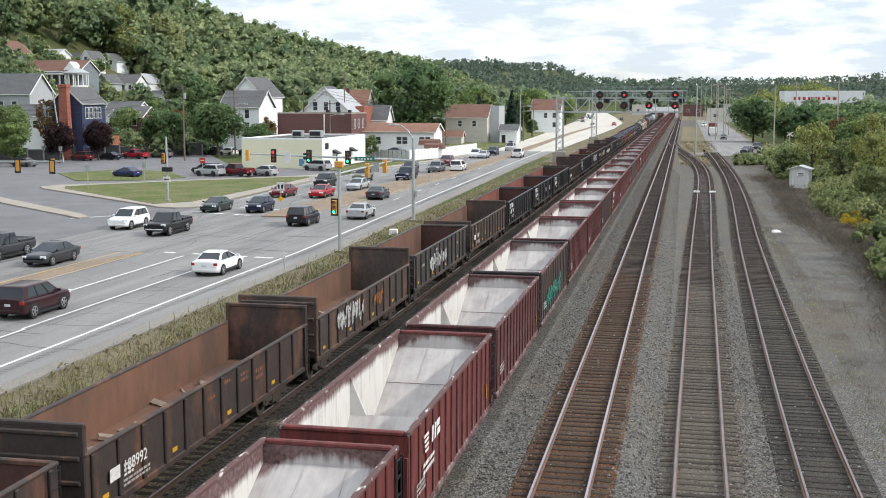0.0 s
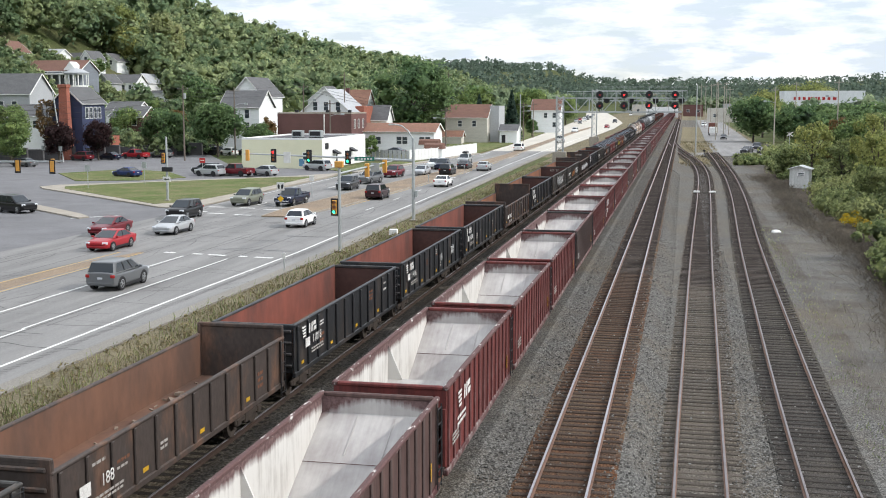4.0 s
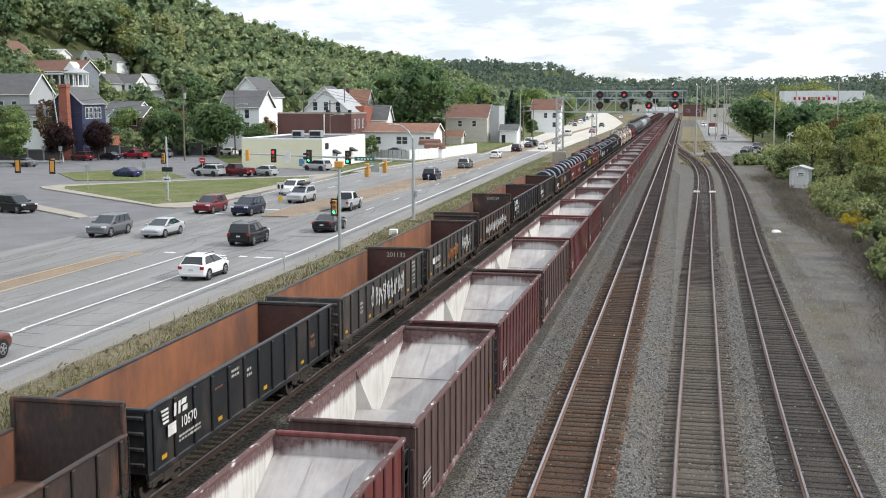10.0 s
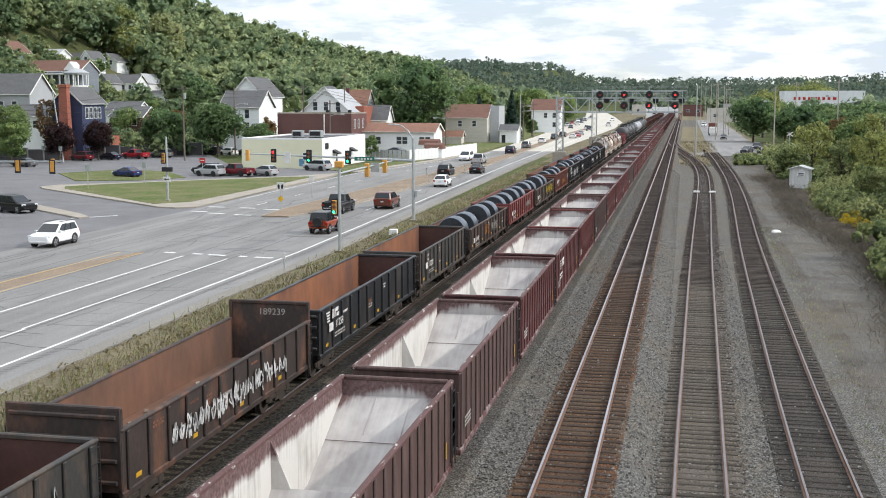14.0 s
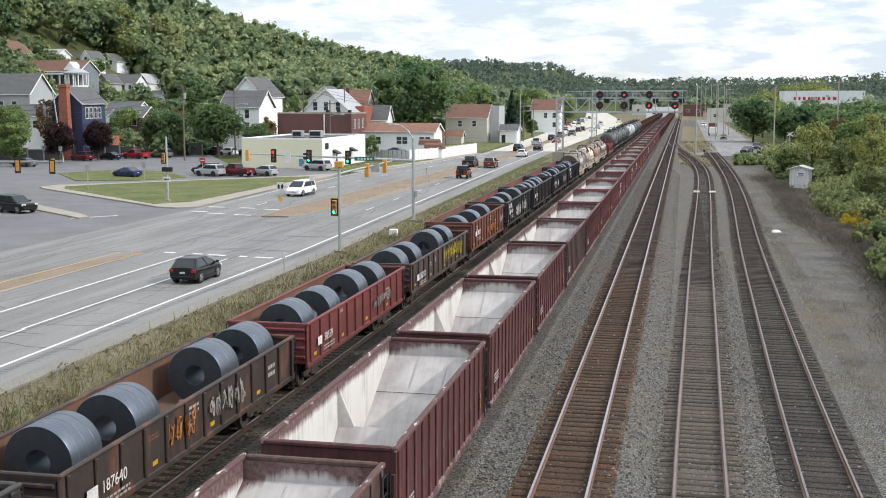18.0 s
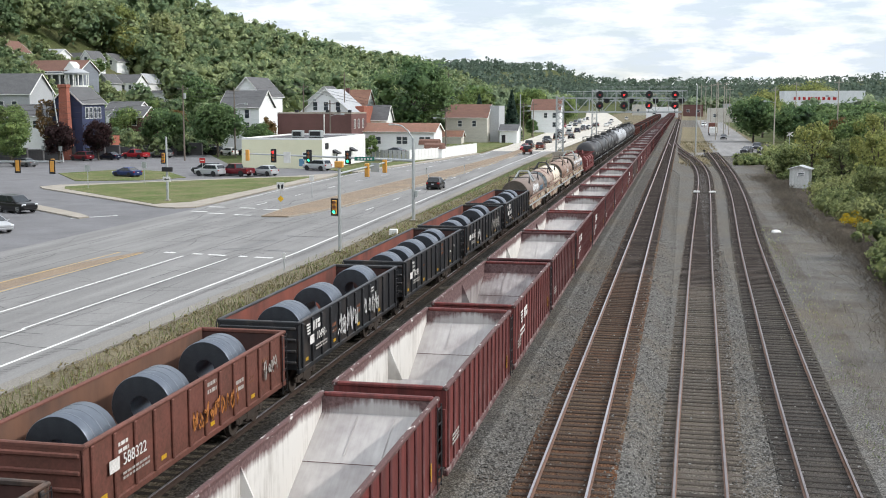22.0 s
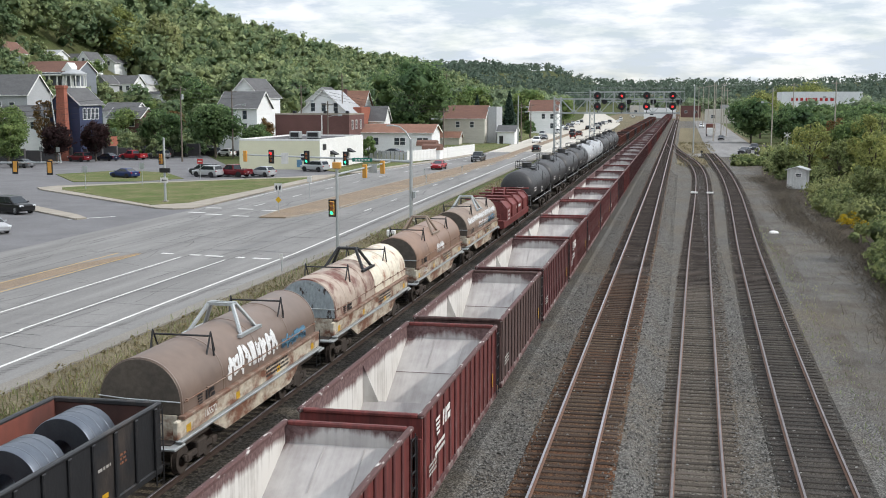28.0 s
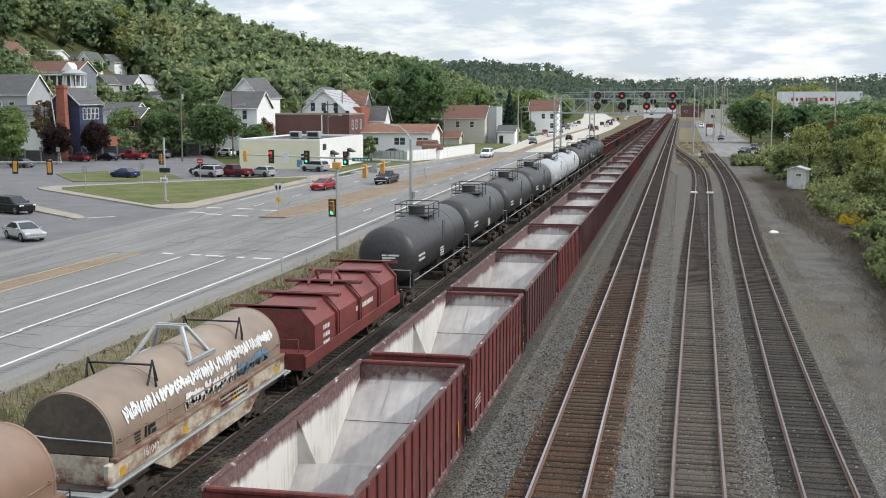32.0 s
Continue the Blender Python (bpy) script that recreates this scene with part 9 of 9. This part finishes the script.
        oct_pts = np.asarray(OCT, float)[None] * r.uniform(0.7, 1.3, (k, 6, 1)) + r.normal(size=(k, 6, 3)) * 0.15
        cv = (lobes[:, None, :3] + oct_pts * lobes[:, None, 3:6] * core).reshape(-1, 3)
        tri = (np.asarray(OCT_F)[None] + (np.arange(k) * 6)[:, None, None]).reshape(-1, 3) + len(v)
        v = np.concatenate((v, cv))
        cn = np.tile(np.asarray(OCT, float), (k, 1)) * 0.6 + r.normal(size=(k * 6, 3)) * 0.45
        vn = np.concatenate((vn, cn / np.linalg.norm(cn, axis=1)[:, None]))
    return v, vn, n, tri


def quad_mesh(name, cloud, material):
    v, vn, n, tri = cloud if isinstance(cloud, tuple) else (cloud, None, len(cloud) // 4, np.zeros((0, 3), int))
    me = bpy.data.meshes.new(name)
    me.vertices.add(len(v))
    me.vertices.foreach_set("co", np.ascontiguousarray(v, dtype=np.float32).ravel())
    idx = np.concatenate((np.arange(n * 4), tri.ravel())).astype(np.int32)
    me.loops.add(len(idx))
    me.loops.foreach_set("vertex_index", idx)
    me.polygons.add(n + len(tri))
    me.polygons.foreach_set("loop_start", np.concatenate((np.arange(0, n * 4, 4), n * 4 + np.arange(0, len(tri) * 3, 3))).astype(np.int32))
    me.materials.append(material)
    me.update(calc_edges=True)
    me.validate()
    if vn is not None:
        me.polygons.foreach_set("use_smooth", np.ones(n + len(tri), dtype=bool))
        me.normals_split_custom_set_from_vertices(np.ascontiguousarray(vn, dtype=np.float32))
    return me


def tree(label, x, y, h, w, leaf="green", shape="round", seed=1, z=None, name="tree", trunk_h=0.22):
    """A tree of height h and crown width w: tapered trunk, limbs, lobed crown of leaf clumps."""
    r = np.random.RandomState(seed)
    z = ground_z(x, y) if z is None else z
    t = thing(name, label, "tree" if name == "tree" else "shrub", "trees", m=pose(x, y, z - 0.1, 0, 0, seed * 37 % 360))
    rw = w / 2
    g = Geo()
    g.rod((0, 0, 0), (0.1, 0, h * trunk_h * 1.3), max(0.08, h * 0.022), 9, h * 0.016)
    g.rod((0.1, 0, h * trunk_h * 1.3), (0, 0.1, h * 0.8), h * 0.016, 7, h * 0.005)
    blobs = []
    if shape == "cone":
        for k in range(26):
            f = k / 25
            q = rw * (1 - f) ** 0.85 + 0.15
            for a in range(max(3, int(7 * (1 - f)) + 2)):
                an = a * 6.283 / max(3, int(7 * (1 - f)) + 2) + k
                blobs.append((q * 0.6 * math.cos(an), q * 0.6 * math.sin(an), h * (0.06 + 0.92 * f) - q * 0.1, q * 0.5, q * 0.5, h * 0.035))
        v = leaf_cloud(blobs, 16, 0.30, r, core=0.8)
    else:
        n = 40 if shape == "round" else 26
        for k in range(n):
            d = r.normal(size=3)
            d[2] = d[2] * 0.9 + 0.15
            d /= np.linalg.norm(d)
            zc = h * (0.56 if shape == "round" else 0.56)
            q = r.uniform(0.55, 0.74)
            cx, cy, cz = d[0] * rw * q, d[1] * rw * q, zc + d[2] * h * 0.43 * q
            s = rw * r.uniform(0.27, 0.45) * (1 if shape == "round" else 0.75)
            blobs.append((cx, cy, cz, s, s, s * r.uniform(0.65, 0.95)))
            if k % 3 == 0:
                g.rod((0.05, 0, h * trunk_h * r.uniform(1.0, 1.9)), (cx, cy, cz), h * 0.009, 5, h * 0.003)
        v = leaf_cloud(blobs, 105 if shape == "round" else 95, min(0.40, max(0.16, w * 0.021)), r, core=0.62 if shape == "round" else 0.0)
    part("trunk", g, M["bark"], t)
    part("crown", quad_mesh("crown", v, LEAF[leaf]), None, t)
    return t


def planted():
    P = [("broad dark green maple behind a white house", -67.6, 287, 23.0, 22.5, "dark", "round"), ("round dark green street tree", -101.0, 214, 10.8, 9.5, "dark", "round"), ("round olive-green street tree", -90.6, 216, 11.5, 11, "dark", "round"),
         ("dark maroon-leaved plum tree", -109, 188, 7.8, 6.5, "maroon", "round"), ("dark maroon-leaved plum tree", -106.2, 197, 8.2, 6, "maroon", "round"), ("thin tree with turning orange leaves", -117.5, 199, 13, 5.5, "autumn", "open"),
         ("green roadside tree at the street corner", -116, 184, 11.5, 8.5, "green", "round"), ("green roadside tree at the street corner", -110.5, 176, 8.5, 6, "green", "round"), ("tall blue-green spruce behind the beige house", -48.2, 328, 14, 6, "spruce", "cone"),
         ("blue-green spruce behind roofs", -60.5, 345, 13, 5, "spruce", "cone"), ("blue-green spruce behind roofs", -70.5, 352, 12.5, 5, "spruce", "cone"), ("small green tree beside the cream shop", -57.2, 209, 5.2, 3.2, "green", "open"),
         ("green garden tree by a white house", -81.2, 214, 7.4, 6.5, "dark", "round"), ("olive garden tree beside a white house", -85.6, 227, 9.0, 7.0, "autumn", "round"), ("green garden tree on the slope", -131, 232, 8.5, 8, "green", "round"), ("dark spreading tree between the houses", -140, 318, 17, 16, "dark", "round"), ("dark spreading tree between the houses", -126, 322, 15, 14, "dark", "round"), ("green tree in a garden", -125, 246, 10, 9, "green", "round"), ("green tree between houses", -138, 262, 10, 9, "green", "round"),
         ("green tree between houses", -146, 300, 9, 8, "green", "round"), ("olive tree between houses", -131, 285, 9, 8, "autumn", "open"), ("green tree below a hillside house", -178, 330, 10, 8, "green", "round"),
         ("green tree above the street", -148, 240, 11, 9, "green", "round"), ("green tree above the street", -158, 262, 11, 9, "dark", "round"), ("tall pale hillside tree with bare white limbs", -187, 398, 27.5, 17, "pale", "round"), ("tall yellow-green hillside tree", -199, 388, 22, 15, "yellow", "round"), ("yellow-green tree among hillside woods", -192, 380, 17, 13, "yellow", "round"), ("dark green hillside tree", -216, 386, 24, 15, "dark", "round"), ("dark green hillside tree", -226, 372, 21, 14, "dark", "round"),
         ("dark green tree above the town", -150, 372, 16, 13, "dark", "round"), ("dark green tree above the town", -135, 352, 14, 12, "green", "round"), ("green tree behind roofs", -118, 300, 13, 11, "green", "round"),
         ("green tree behind roofs", -108, 285, 11, 9, "dark", "round"), ("green tree behind the beige house", -70, 390, 17, 16, "green", "round"), ("green tree behind the beige house", -55, 420, 17, 15, "green", "round"),
         ("yellow-green tree near the highway", -60, 470, 16, 14, "yellow", "round"), ("small tree in a front garden", -45.5, 352, 6, 4, "dark", "round"), ("green tree by the highway bend", -52, 520, 14, 13, "green", "round"),
         # other side of the tracks
         ("broad dark green roadside tree", 18.8, 332, 13, 15, "dark", "round"), ("pale green roadside tree", 24, 375, 16, 12, "yellow", "round"), ("dark green roadside tree", 26.5, 322, 9.5, 9, "dark", "round"),
         ("yellow-green young tree behind the lineside hut", 17.9, 171, 10.4, 6.4, "yellow", "open"), ("slim young tree with thinning leaves", 23, 186, 10, 6.0, "autumn", "open"), ("green tree in the lineside thicket", 20.6, 160, 7.4, 5.4, "brush", "open"),
         ("tall olive tree in the lineside thicket", 22.6, 150, 11.0, 6.0, "yellow", "open"), ("tall green tree in the lineside thicket", 25.2, 158, 11.2, 7.0, "brush", "open"), ("green tree in the lineside thicket", 19.2, 128, 5.6, 5.0, "brush", "open"),
         ("olive young tree in the thicket", 20.6, 132, 9.2, 5.0, "yellow", "open"), ("green tree in the lineside thicket", 24.8, 182, 9.6, 7.5, "green", "round"), ("dark bush behind the lineside hut", 15.9, 181, 5.2, 5.0, "brush", "round"),
         ("slim yellowing tree in the thicket", 21.0, 118, 8.4, 4.5, "yellow", "open"), ("green tree in the lineside thicket", 28.5, 170, 9, 8, "green", "round"), ("slim yellowing tree in the thicket", 18.6, 88, 7.6, 4.5, "yellow", "open"),
         ("green tree in the lineside thicket", 32, 200, 10.5, 9, "green", "round"), ("green tree by the white building", 40, 300, 10, 9, "dark", "round"), ("green tree by the white building", 48, 330, 11, 9, "green", "round"),
         ("pale tree behind the white building", 62, 600, 22, 26, "yellow", "round"), ("pale tree behind the white building", 50, 610, 20, 22, "yellow", "round"), ("green tree near the service road", 34, 420, 12, 12, "green", "round"),
         ("dark green tree before the white building", 44, 440, 11, 10, "dark", "round"), ("dark green tree before the white building", 58, 452, 11.5, 12, "dark", "round"), ("green tree before the white building", 72, 448, 11, 12, "green", "round"),
         ("green tree before the white building", 36, 385, 10, 10, "green", "round"), ("green tree before the white building", 52, 380, 9.5, 11, "green", "round"), ("green tree beside the lawn", 66, 360, 10, 12, "brush", "round"),
         ("green tree beside the lawn", 38, 262, 8.5, 9, "brush", "round"), ("green tree beside the lawn", 50, 275, 10, 10, "green", "round")]
    for k, (label, x, y, h, w, leaf, shape) in enumerate(P):
        tree(label, x, y, h, w, leaf, shape, seed=k + 1)


planted()


def woods(name, label, places, leaf, per, size, seed, lobes=6, core=0.66):
    """Woodland too dense to count: every tree a handful of leafy lobes."""
    r = np.random.RandomState(seed)
    blobs = []
    for x, y, h, w in places:
        z = ground_z(x, y)
        lean = r.normal(size=2) * w * 0.05
        for k in range(lobes):
            a = k * 2.4 + r.uniform(-0.5, 0.5)
            f = (k + 0.5) / lobes
            q = w * 0.40 * math.sqrt(f) * r.uniform(0.75, 1.1)
            s = w * r.uniform(0.15, 0.27) * (1.25 if lobes < 6 else 1.0)
            blobs.append((x + q * math.cos(a) + lean[0], y + q * math.sin(a) + lean[1], z + h * (0.92 - 0.62 * f ** 1.3 + r.uniform(-0.08, 0.06)), s, s, s * r.uniform(0.65, 1.0)))
    v = leaf_cloud(blobs, per, size, r, 0.5, core=core)
    tagged(new(name, quad_mesh(name, v, LEAF[leaf])), label, "woodland", kind="stuff")


def hill_woods():
    r = random.Random(21)
    keep = [(-179, 310, 12), (-190, 304, 5), (-195, 334, 8), (-193, 350, 11), (-194, 370, 9), (-177, 336, 8), (-179, 352, 10), (-180, 368, 8), (-173.5, 366, 7), (-137, 220, 10), (-114, 215, 14), (-103, 330, 6)]
    near, mid, far = [], [], []
    y = 170
    while y < 1250:
        step = 7.6 if y < 420 else 8.6 if y < 700 else 9.5
        x = -112 - 0.02 * max(0, y - 200)
        while x > -300 - y * 0.04:
            px, py = x + r.uniform(-3, 3), y + r.uniform(-3, 3)
            az = math.atan2(px, py)
            house_zone = py < 300 and px > -150
            if az > -0.62 and not house_zone and not (px > -200 and py < 298) and all(abs(px * b / py - a) > c or py < b - 45 or py > b + 4 for a, b, c in keep):
                # keep the slope below the houses open to view
                if not (py < 330 and px > -175 and r.random() < 0.2):
                    h = r.uniform(11, 21) if py > 318 else r.uniform(8, 12)
                    (near if py < 420 else mid).append((px, py, h, h * r.uniform(0.62, 0.95)))
            x -= step * r.uniform(0.8, 1.2)
        y += step
    woods("hillside_woods", "dense green deciduous woods covering the near hillside", near, "wood", 22, 0.66, 3, 14)
    woods("hillside_woods", "dense green deciduous woods along the ridge", mid, "wood", 9, 0.95, 4, 9)
    for k in range(900):
        y = r.uniform(420, 1200)
        x = r.uniform(-110 - y * 0.03, lerp_at(y, FAR_EDGE) - 14)
        h = r.uniform(8, 15)
        far.append((x, y, h, h * 0.85))
    for k in range(330):
        y = r.uniform(400, 720)
        x = r.uniform(-150, lerp_at(y, FAR_EDGE) - 15)
        h = r.uniform(9, 16)
        far.append((x, y, h, h * 0.85))
    for k in range(700):
        y = r.uniform(420, 1300)
        x = r.uniform(38 + (y - 420) * 0.02, 420)
        if not (35 < x < 120 and 480 < y < 660):
            h = r.uniform(7, 13)
            far.append((x, y, h, h * 0.95))
    belt = []
    for k in range(240):
        y, x = r.uniform(292, 425), r.uniform(27, 140)
        h = r.uniform(6, 10.5)
        belt.append((x, y, h, h * 0.95))
    woods("lineside_woods", "mixed green trees in front of a white building", belt, "dark", 24, 0.45, 8, 9)
    for k in range(420):
        y = r.uniform(1150, 1400)
        x = r.uniform(-60, 60)
        if abs(x + 8) > 14:
            h = r.uniform(8, 14)
            far.append((x, y, h, h))
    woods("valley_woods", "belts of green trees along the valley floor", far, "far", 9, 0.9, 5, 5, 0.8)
    ridge = []
    for k in range(5200):
        y = r.uniform(1350, 2900)
        x = r.uniform(-500, 1300) * y / 1900
        h = r.uniform(9, 19)
        ridge.append((x, y, h, h * 0.95))
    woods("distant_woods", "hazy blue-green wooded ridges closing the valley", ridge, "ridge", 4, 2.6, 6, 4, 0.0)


hill_woods()


def garden_trees():
    """Small trees and shrubs that fill the gardens on the slope between the houses."""
    r = random.Random(77)
    homes = [(o.location.x, o.location.y) for o in bpy.data.objects if o.type == "EMPTY" and o.name.split(".")[0] in ("house", "brick_building", "shop_building", "brick_chimney")]
    spots = []
    while len(spots) < 330:
        x, y = r.uniform(-195, -92), r.uniform(206, 372)
        if x < -0.65 * y or x < -195 or x > -120 and y > 300 or x > -96 - (y - 206) * 0.02 and y < 240:
            continue
        if min((x - a) ** 2 + (y - b) ** 2 for a, b in homes) < 46:
            continue
        if -0.62 < x / y < -0.53 and 282 < y < 304:
            continue
        h = r.uniform(2.2, 5.5)
        spots.append((x, y, h, h * r.uniform(0.8, 1.1)))
    for k in range(46):
        y = r.uniform(272, 298)
        x = -y * r.uniform(0.585, 0.68)
        h = r.uniform(4.0, 7.5)
        spots.append((x, y, h, h * 0.95))
    for k in range(40):
        y = r.uniform(318, 330)
        x = -y * r.uniform(0.515, 0.60)
        if min((x - a) ** 2 + (y - b) ** 2 for a, b in homes) > 30:
            h = r.uniform(3.0, 5.0)
            spots.append((x, y, h, h))
    for k in range(70):
        y = r.uniform(206, 268)
        x = -y * r.uniform(0.60, 0.70)
        if min((x - a) ** 2 + (y - b) ** 2 for a, b in homes) > 60:
            h = r.uniform(3.0, 6.5)
            spots.append((x, y, h, h))
    woods("garden_trees", "small green trees and shrubs filling the hillside gardens", spots, "wood", 26, 0.33, 9, 6)


garden_trees()


def undergrowth():
    r = np.random.RandomState(31)
    blobs = []
    for k in range(560):
        y = r.uniform(52, 250)
        edge = 13.4 + 1.0 * math.sin(y * 0.09) + max(0, y - 165) * 0.045 + (2.5 if 148 < y < 172 else 0) - (1.2 if y < 90 else 0) + (1.5 if 100 < y < 150 else 0)
        x = edge + abs(r.normal()) * 6.5
        if (x - 15) ** 2 + (y - 157) ** 2 < 16:
            continue
        s = r.uniform(0.5, 1.3) * (1 + min(1.0, (x - edge) / 10))
        blobs.append((x, y, -0.95 + s * r.uniform(0.5, 1.0), s, s, s * 0.85))
    v = leaf_cloud(blobs, 80, 0.16, r, 0.5, core=0.6)
    tagged(new("undergrowth", quad_mesh("undergrowth", v, LEAF["brush"])), "thick green lineside brush and young growth", "undergrowth", kind="stuff")
    far = [(r.uniform(16, 44), r.uniform(225, 262), 0.0, *([r.uniform(1.0, 2.4)] * 3)) for k in range(60)]
    far += [(r.uniform(9.5, 16), r.uniform(212, 236), -0.5, *([r.uniform(0.5, 1.1)] * 3)) for k in range(40)]
    far += [(r.uniform(28, 90), r.uniform(100, 320), 0.5, *([r.uniform(1.4, 3.2)] * 3)) for k in range(150)]
    v = leaf_cloud(far, 60, 0.28, r, 0.4, core=0.66)
    tagged(new("undergrowth", quad_mesh("undergrowth", v, LEAF["brush"])), "green shrubs between the yard and the crossing road", "undergrowth", kind="stuff")
    gold = [(14.6 + r.normal() * 0.5, 104 + r.normal() * 1.6, 0.15 + r.uniform(-0.3, 0.4), 0.35, 0.35, 0.25) for k in range(14)]
    tagged(new("goldenrod", quad_mesh("goldenrod", leaf_cloud(gold, 60, 0.06, r, 0.5), LEAF["goldenrod"])), "clump of yellow flowering goldenrod", "wildflowers", kind="stuff")
    # straggling dead brush round the hut
    n = 13000
    y = 34 + 145 * r.rand(n) ** 0.9
    x = 12.3 + 1.0 * np.sin(y * 0.09) + r.normal(size=n) * 0.9 - 0.7 * ((y > 140) & (y < 178))
    blades("dead_brush", "tangled grey-brown dead brush along the lane", x, y, np.full(n, -0.96), r.uniform(0.15, 0.8, n), 0.017, "twig", r, 1.3)


def blades(name, label, x, y, z, h, w, leaf, r, lean=0.35):
    """Stems and grass blades, each a narrow bent quad."""
    n = len(x)
    a = r.uniform(0, 6.283, n)
    dx, dy = np.cos(a) * w, np.sin(a) * w
    lx, ly = r.normal(size=n) * lean * h, r.normal(size=n) * lean * h
    base = np.stack((x, y, z), 1)
    side = np.stack((dx, dy, np.zeros(n)), 1)
    tip = base + np.stack((lx, ly, h), 1)
    v = np.stack((base - side, base + side, tip + side * 0.5, tip - side * 0.5), 1).reshape(-1, 3)
    tagged(new(name, quad_mesh(name, v, LEAF[leaf])), label, "weeds", kind="stuff")


def weeds():
    r = np.random.RandomState(41)
    n = 62000
    y = 18 + 190 * r.rand(n) ** 1.5
    x = r.uniform(-25.6, -17.4, n) + 0.3 * np.sin(y * 0.7)
    keep = r.rand(n) < 0.35 + 0.65 * (np.sin(x * 2.1 + y * 0.35) * np.sin(y * 0.9 + x) > -0.35)
    x, y = x[keep], y[keep]
    tall = np.clip(1.1 - np.abs(x + 21.3) * 0.22, 0.2, 1.0)
    z = np.array([ground_z(a, b) for a, b in zip(x, y)]) - 0.05
    blades("roadside_weeds", "dry straw and olive weeds between highway and track", x, y, z, r.uniform(0.2, 1.0, len(x)) ** 1.3 * tall * 0.62, 0.016, "weed", r)
    n = 16000
    y = 18 + 190 * r.rand(n) ** 1.5
    x = -21.6 + r.normal(size=n) * 1.6 + 0.8 * np.sin(y * 0.31)
    x = np.clip(x, -25.3, -17.6)
    z = np.array([ground_z(a, b) for a, b in zip(x, y)]) - 0.05
    blades("roadside_weeds", "green grass stems among the dry roadside weeds", x, y, z, r.uniform(0.12, 0.5, n), 0.018, "brush", r)
    c = [(r.uniform(-25.0, -18.4), 20 + 170 * r.rand() ** 1.4, -0.55 + r.uniform(0, 0.15), *([r.uniform(0.1, 0.3)] * 3)) for k in range(900)]
    tagged(new("roadside_weeds", quad_mesh("roadside_weeds", leaf_cloud(c, 24, 0.05, r, 0.6), LEAF["tuft"])), "leafy tufts of dry olive weeds beside the highway", "weeds", kind="stuff")
    n = 5200
    y, x = r.uniform(205, 330, n), r.uniform(-1.0, 7.5, n)
    keep = np.sin(x * 1.3 + y * 0.21) * np.sin(y * 0.13 - x * 0.7) > -0.1
    x, y = x[keep], y[keep]
    blades("yard_weeds", "dry straw weeds in the gravel by the crossing", x, y, np.full(len(x), -0.9), r.uniform(0.15, 0.6, len(x)), 0.03, "weed", r)
    n = 2600
    y, x = r.uniform(20, 110, n), np.where(r.rand(n) < 0.5, r.normal(6.9, 0.5, n), r.normal(9.0, 1.6, n))
    z = np.array([ground_z(a, b) for a, b in zip(x, y)]) - 0.02
    blades("yard_weeds", "sparse low weeds in the yard gravel", x, y, z, r.uniform(0.04, 0.16, n), 0.014, "brush", r)


undergrowth()
weeds()


# ================= movement =================
def motions():
    for ob, x, y, run, z in moving:
        walk(ob, [(t, pose(x, y - d, z)) for t, d in zip(KNOTS, run)])
    for ob, pts in driving:
        (t0, x0, y0), (t1, x1, y1) = pts[0], pts[1]
        if t0 > 0:
            k = t0 / (t1 - t0)
            pts = [(0, x0 + (x0 - x1) * k * 0.25, y0 + (y0 - y1) * k)] + pts
        (t1, x1, y1), (t0, x0, y0) = pts[-1], pts[-2]
        if t1 < 32:
            k = (32 - t1) / (t1 - t0)
            pts = pts + [(32, x1 + (x1 - x0) * k * 0.25, y1 + (y1 - y0) * k)]
        rows = []
        for i, (t, x, y) in enumerate(pts):
            a, b = pts[max(0, i - 1)], pts[min(len(pts) - 1, i + 1)]
            if math.hypot(b[1] - a[1], b[2] - a[2]) > 0.3:
                head = math.degrees(math.atan2(-(b[1] - a[1]), b[2] - a[2]))
            rows.append((t, pose(x, y, ROAD + 0.01, 0, 0, head)))
        walk(ob, rows)


motions()
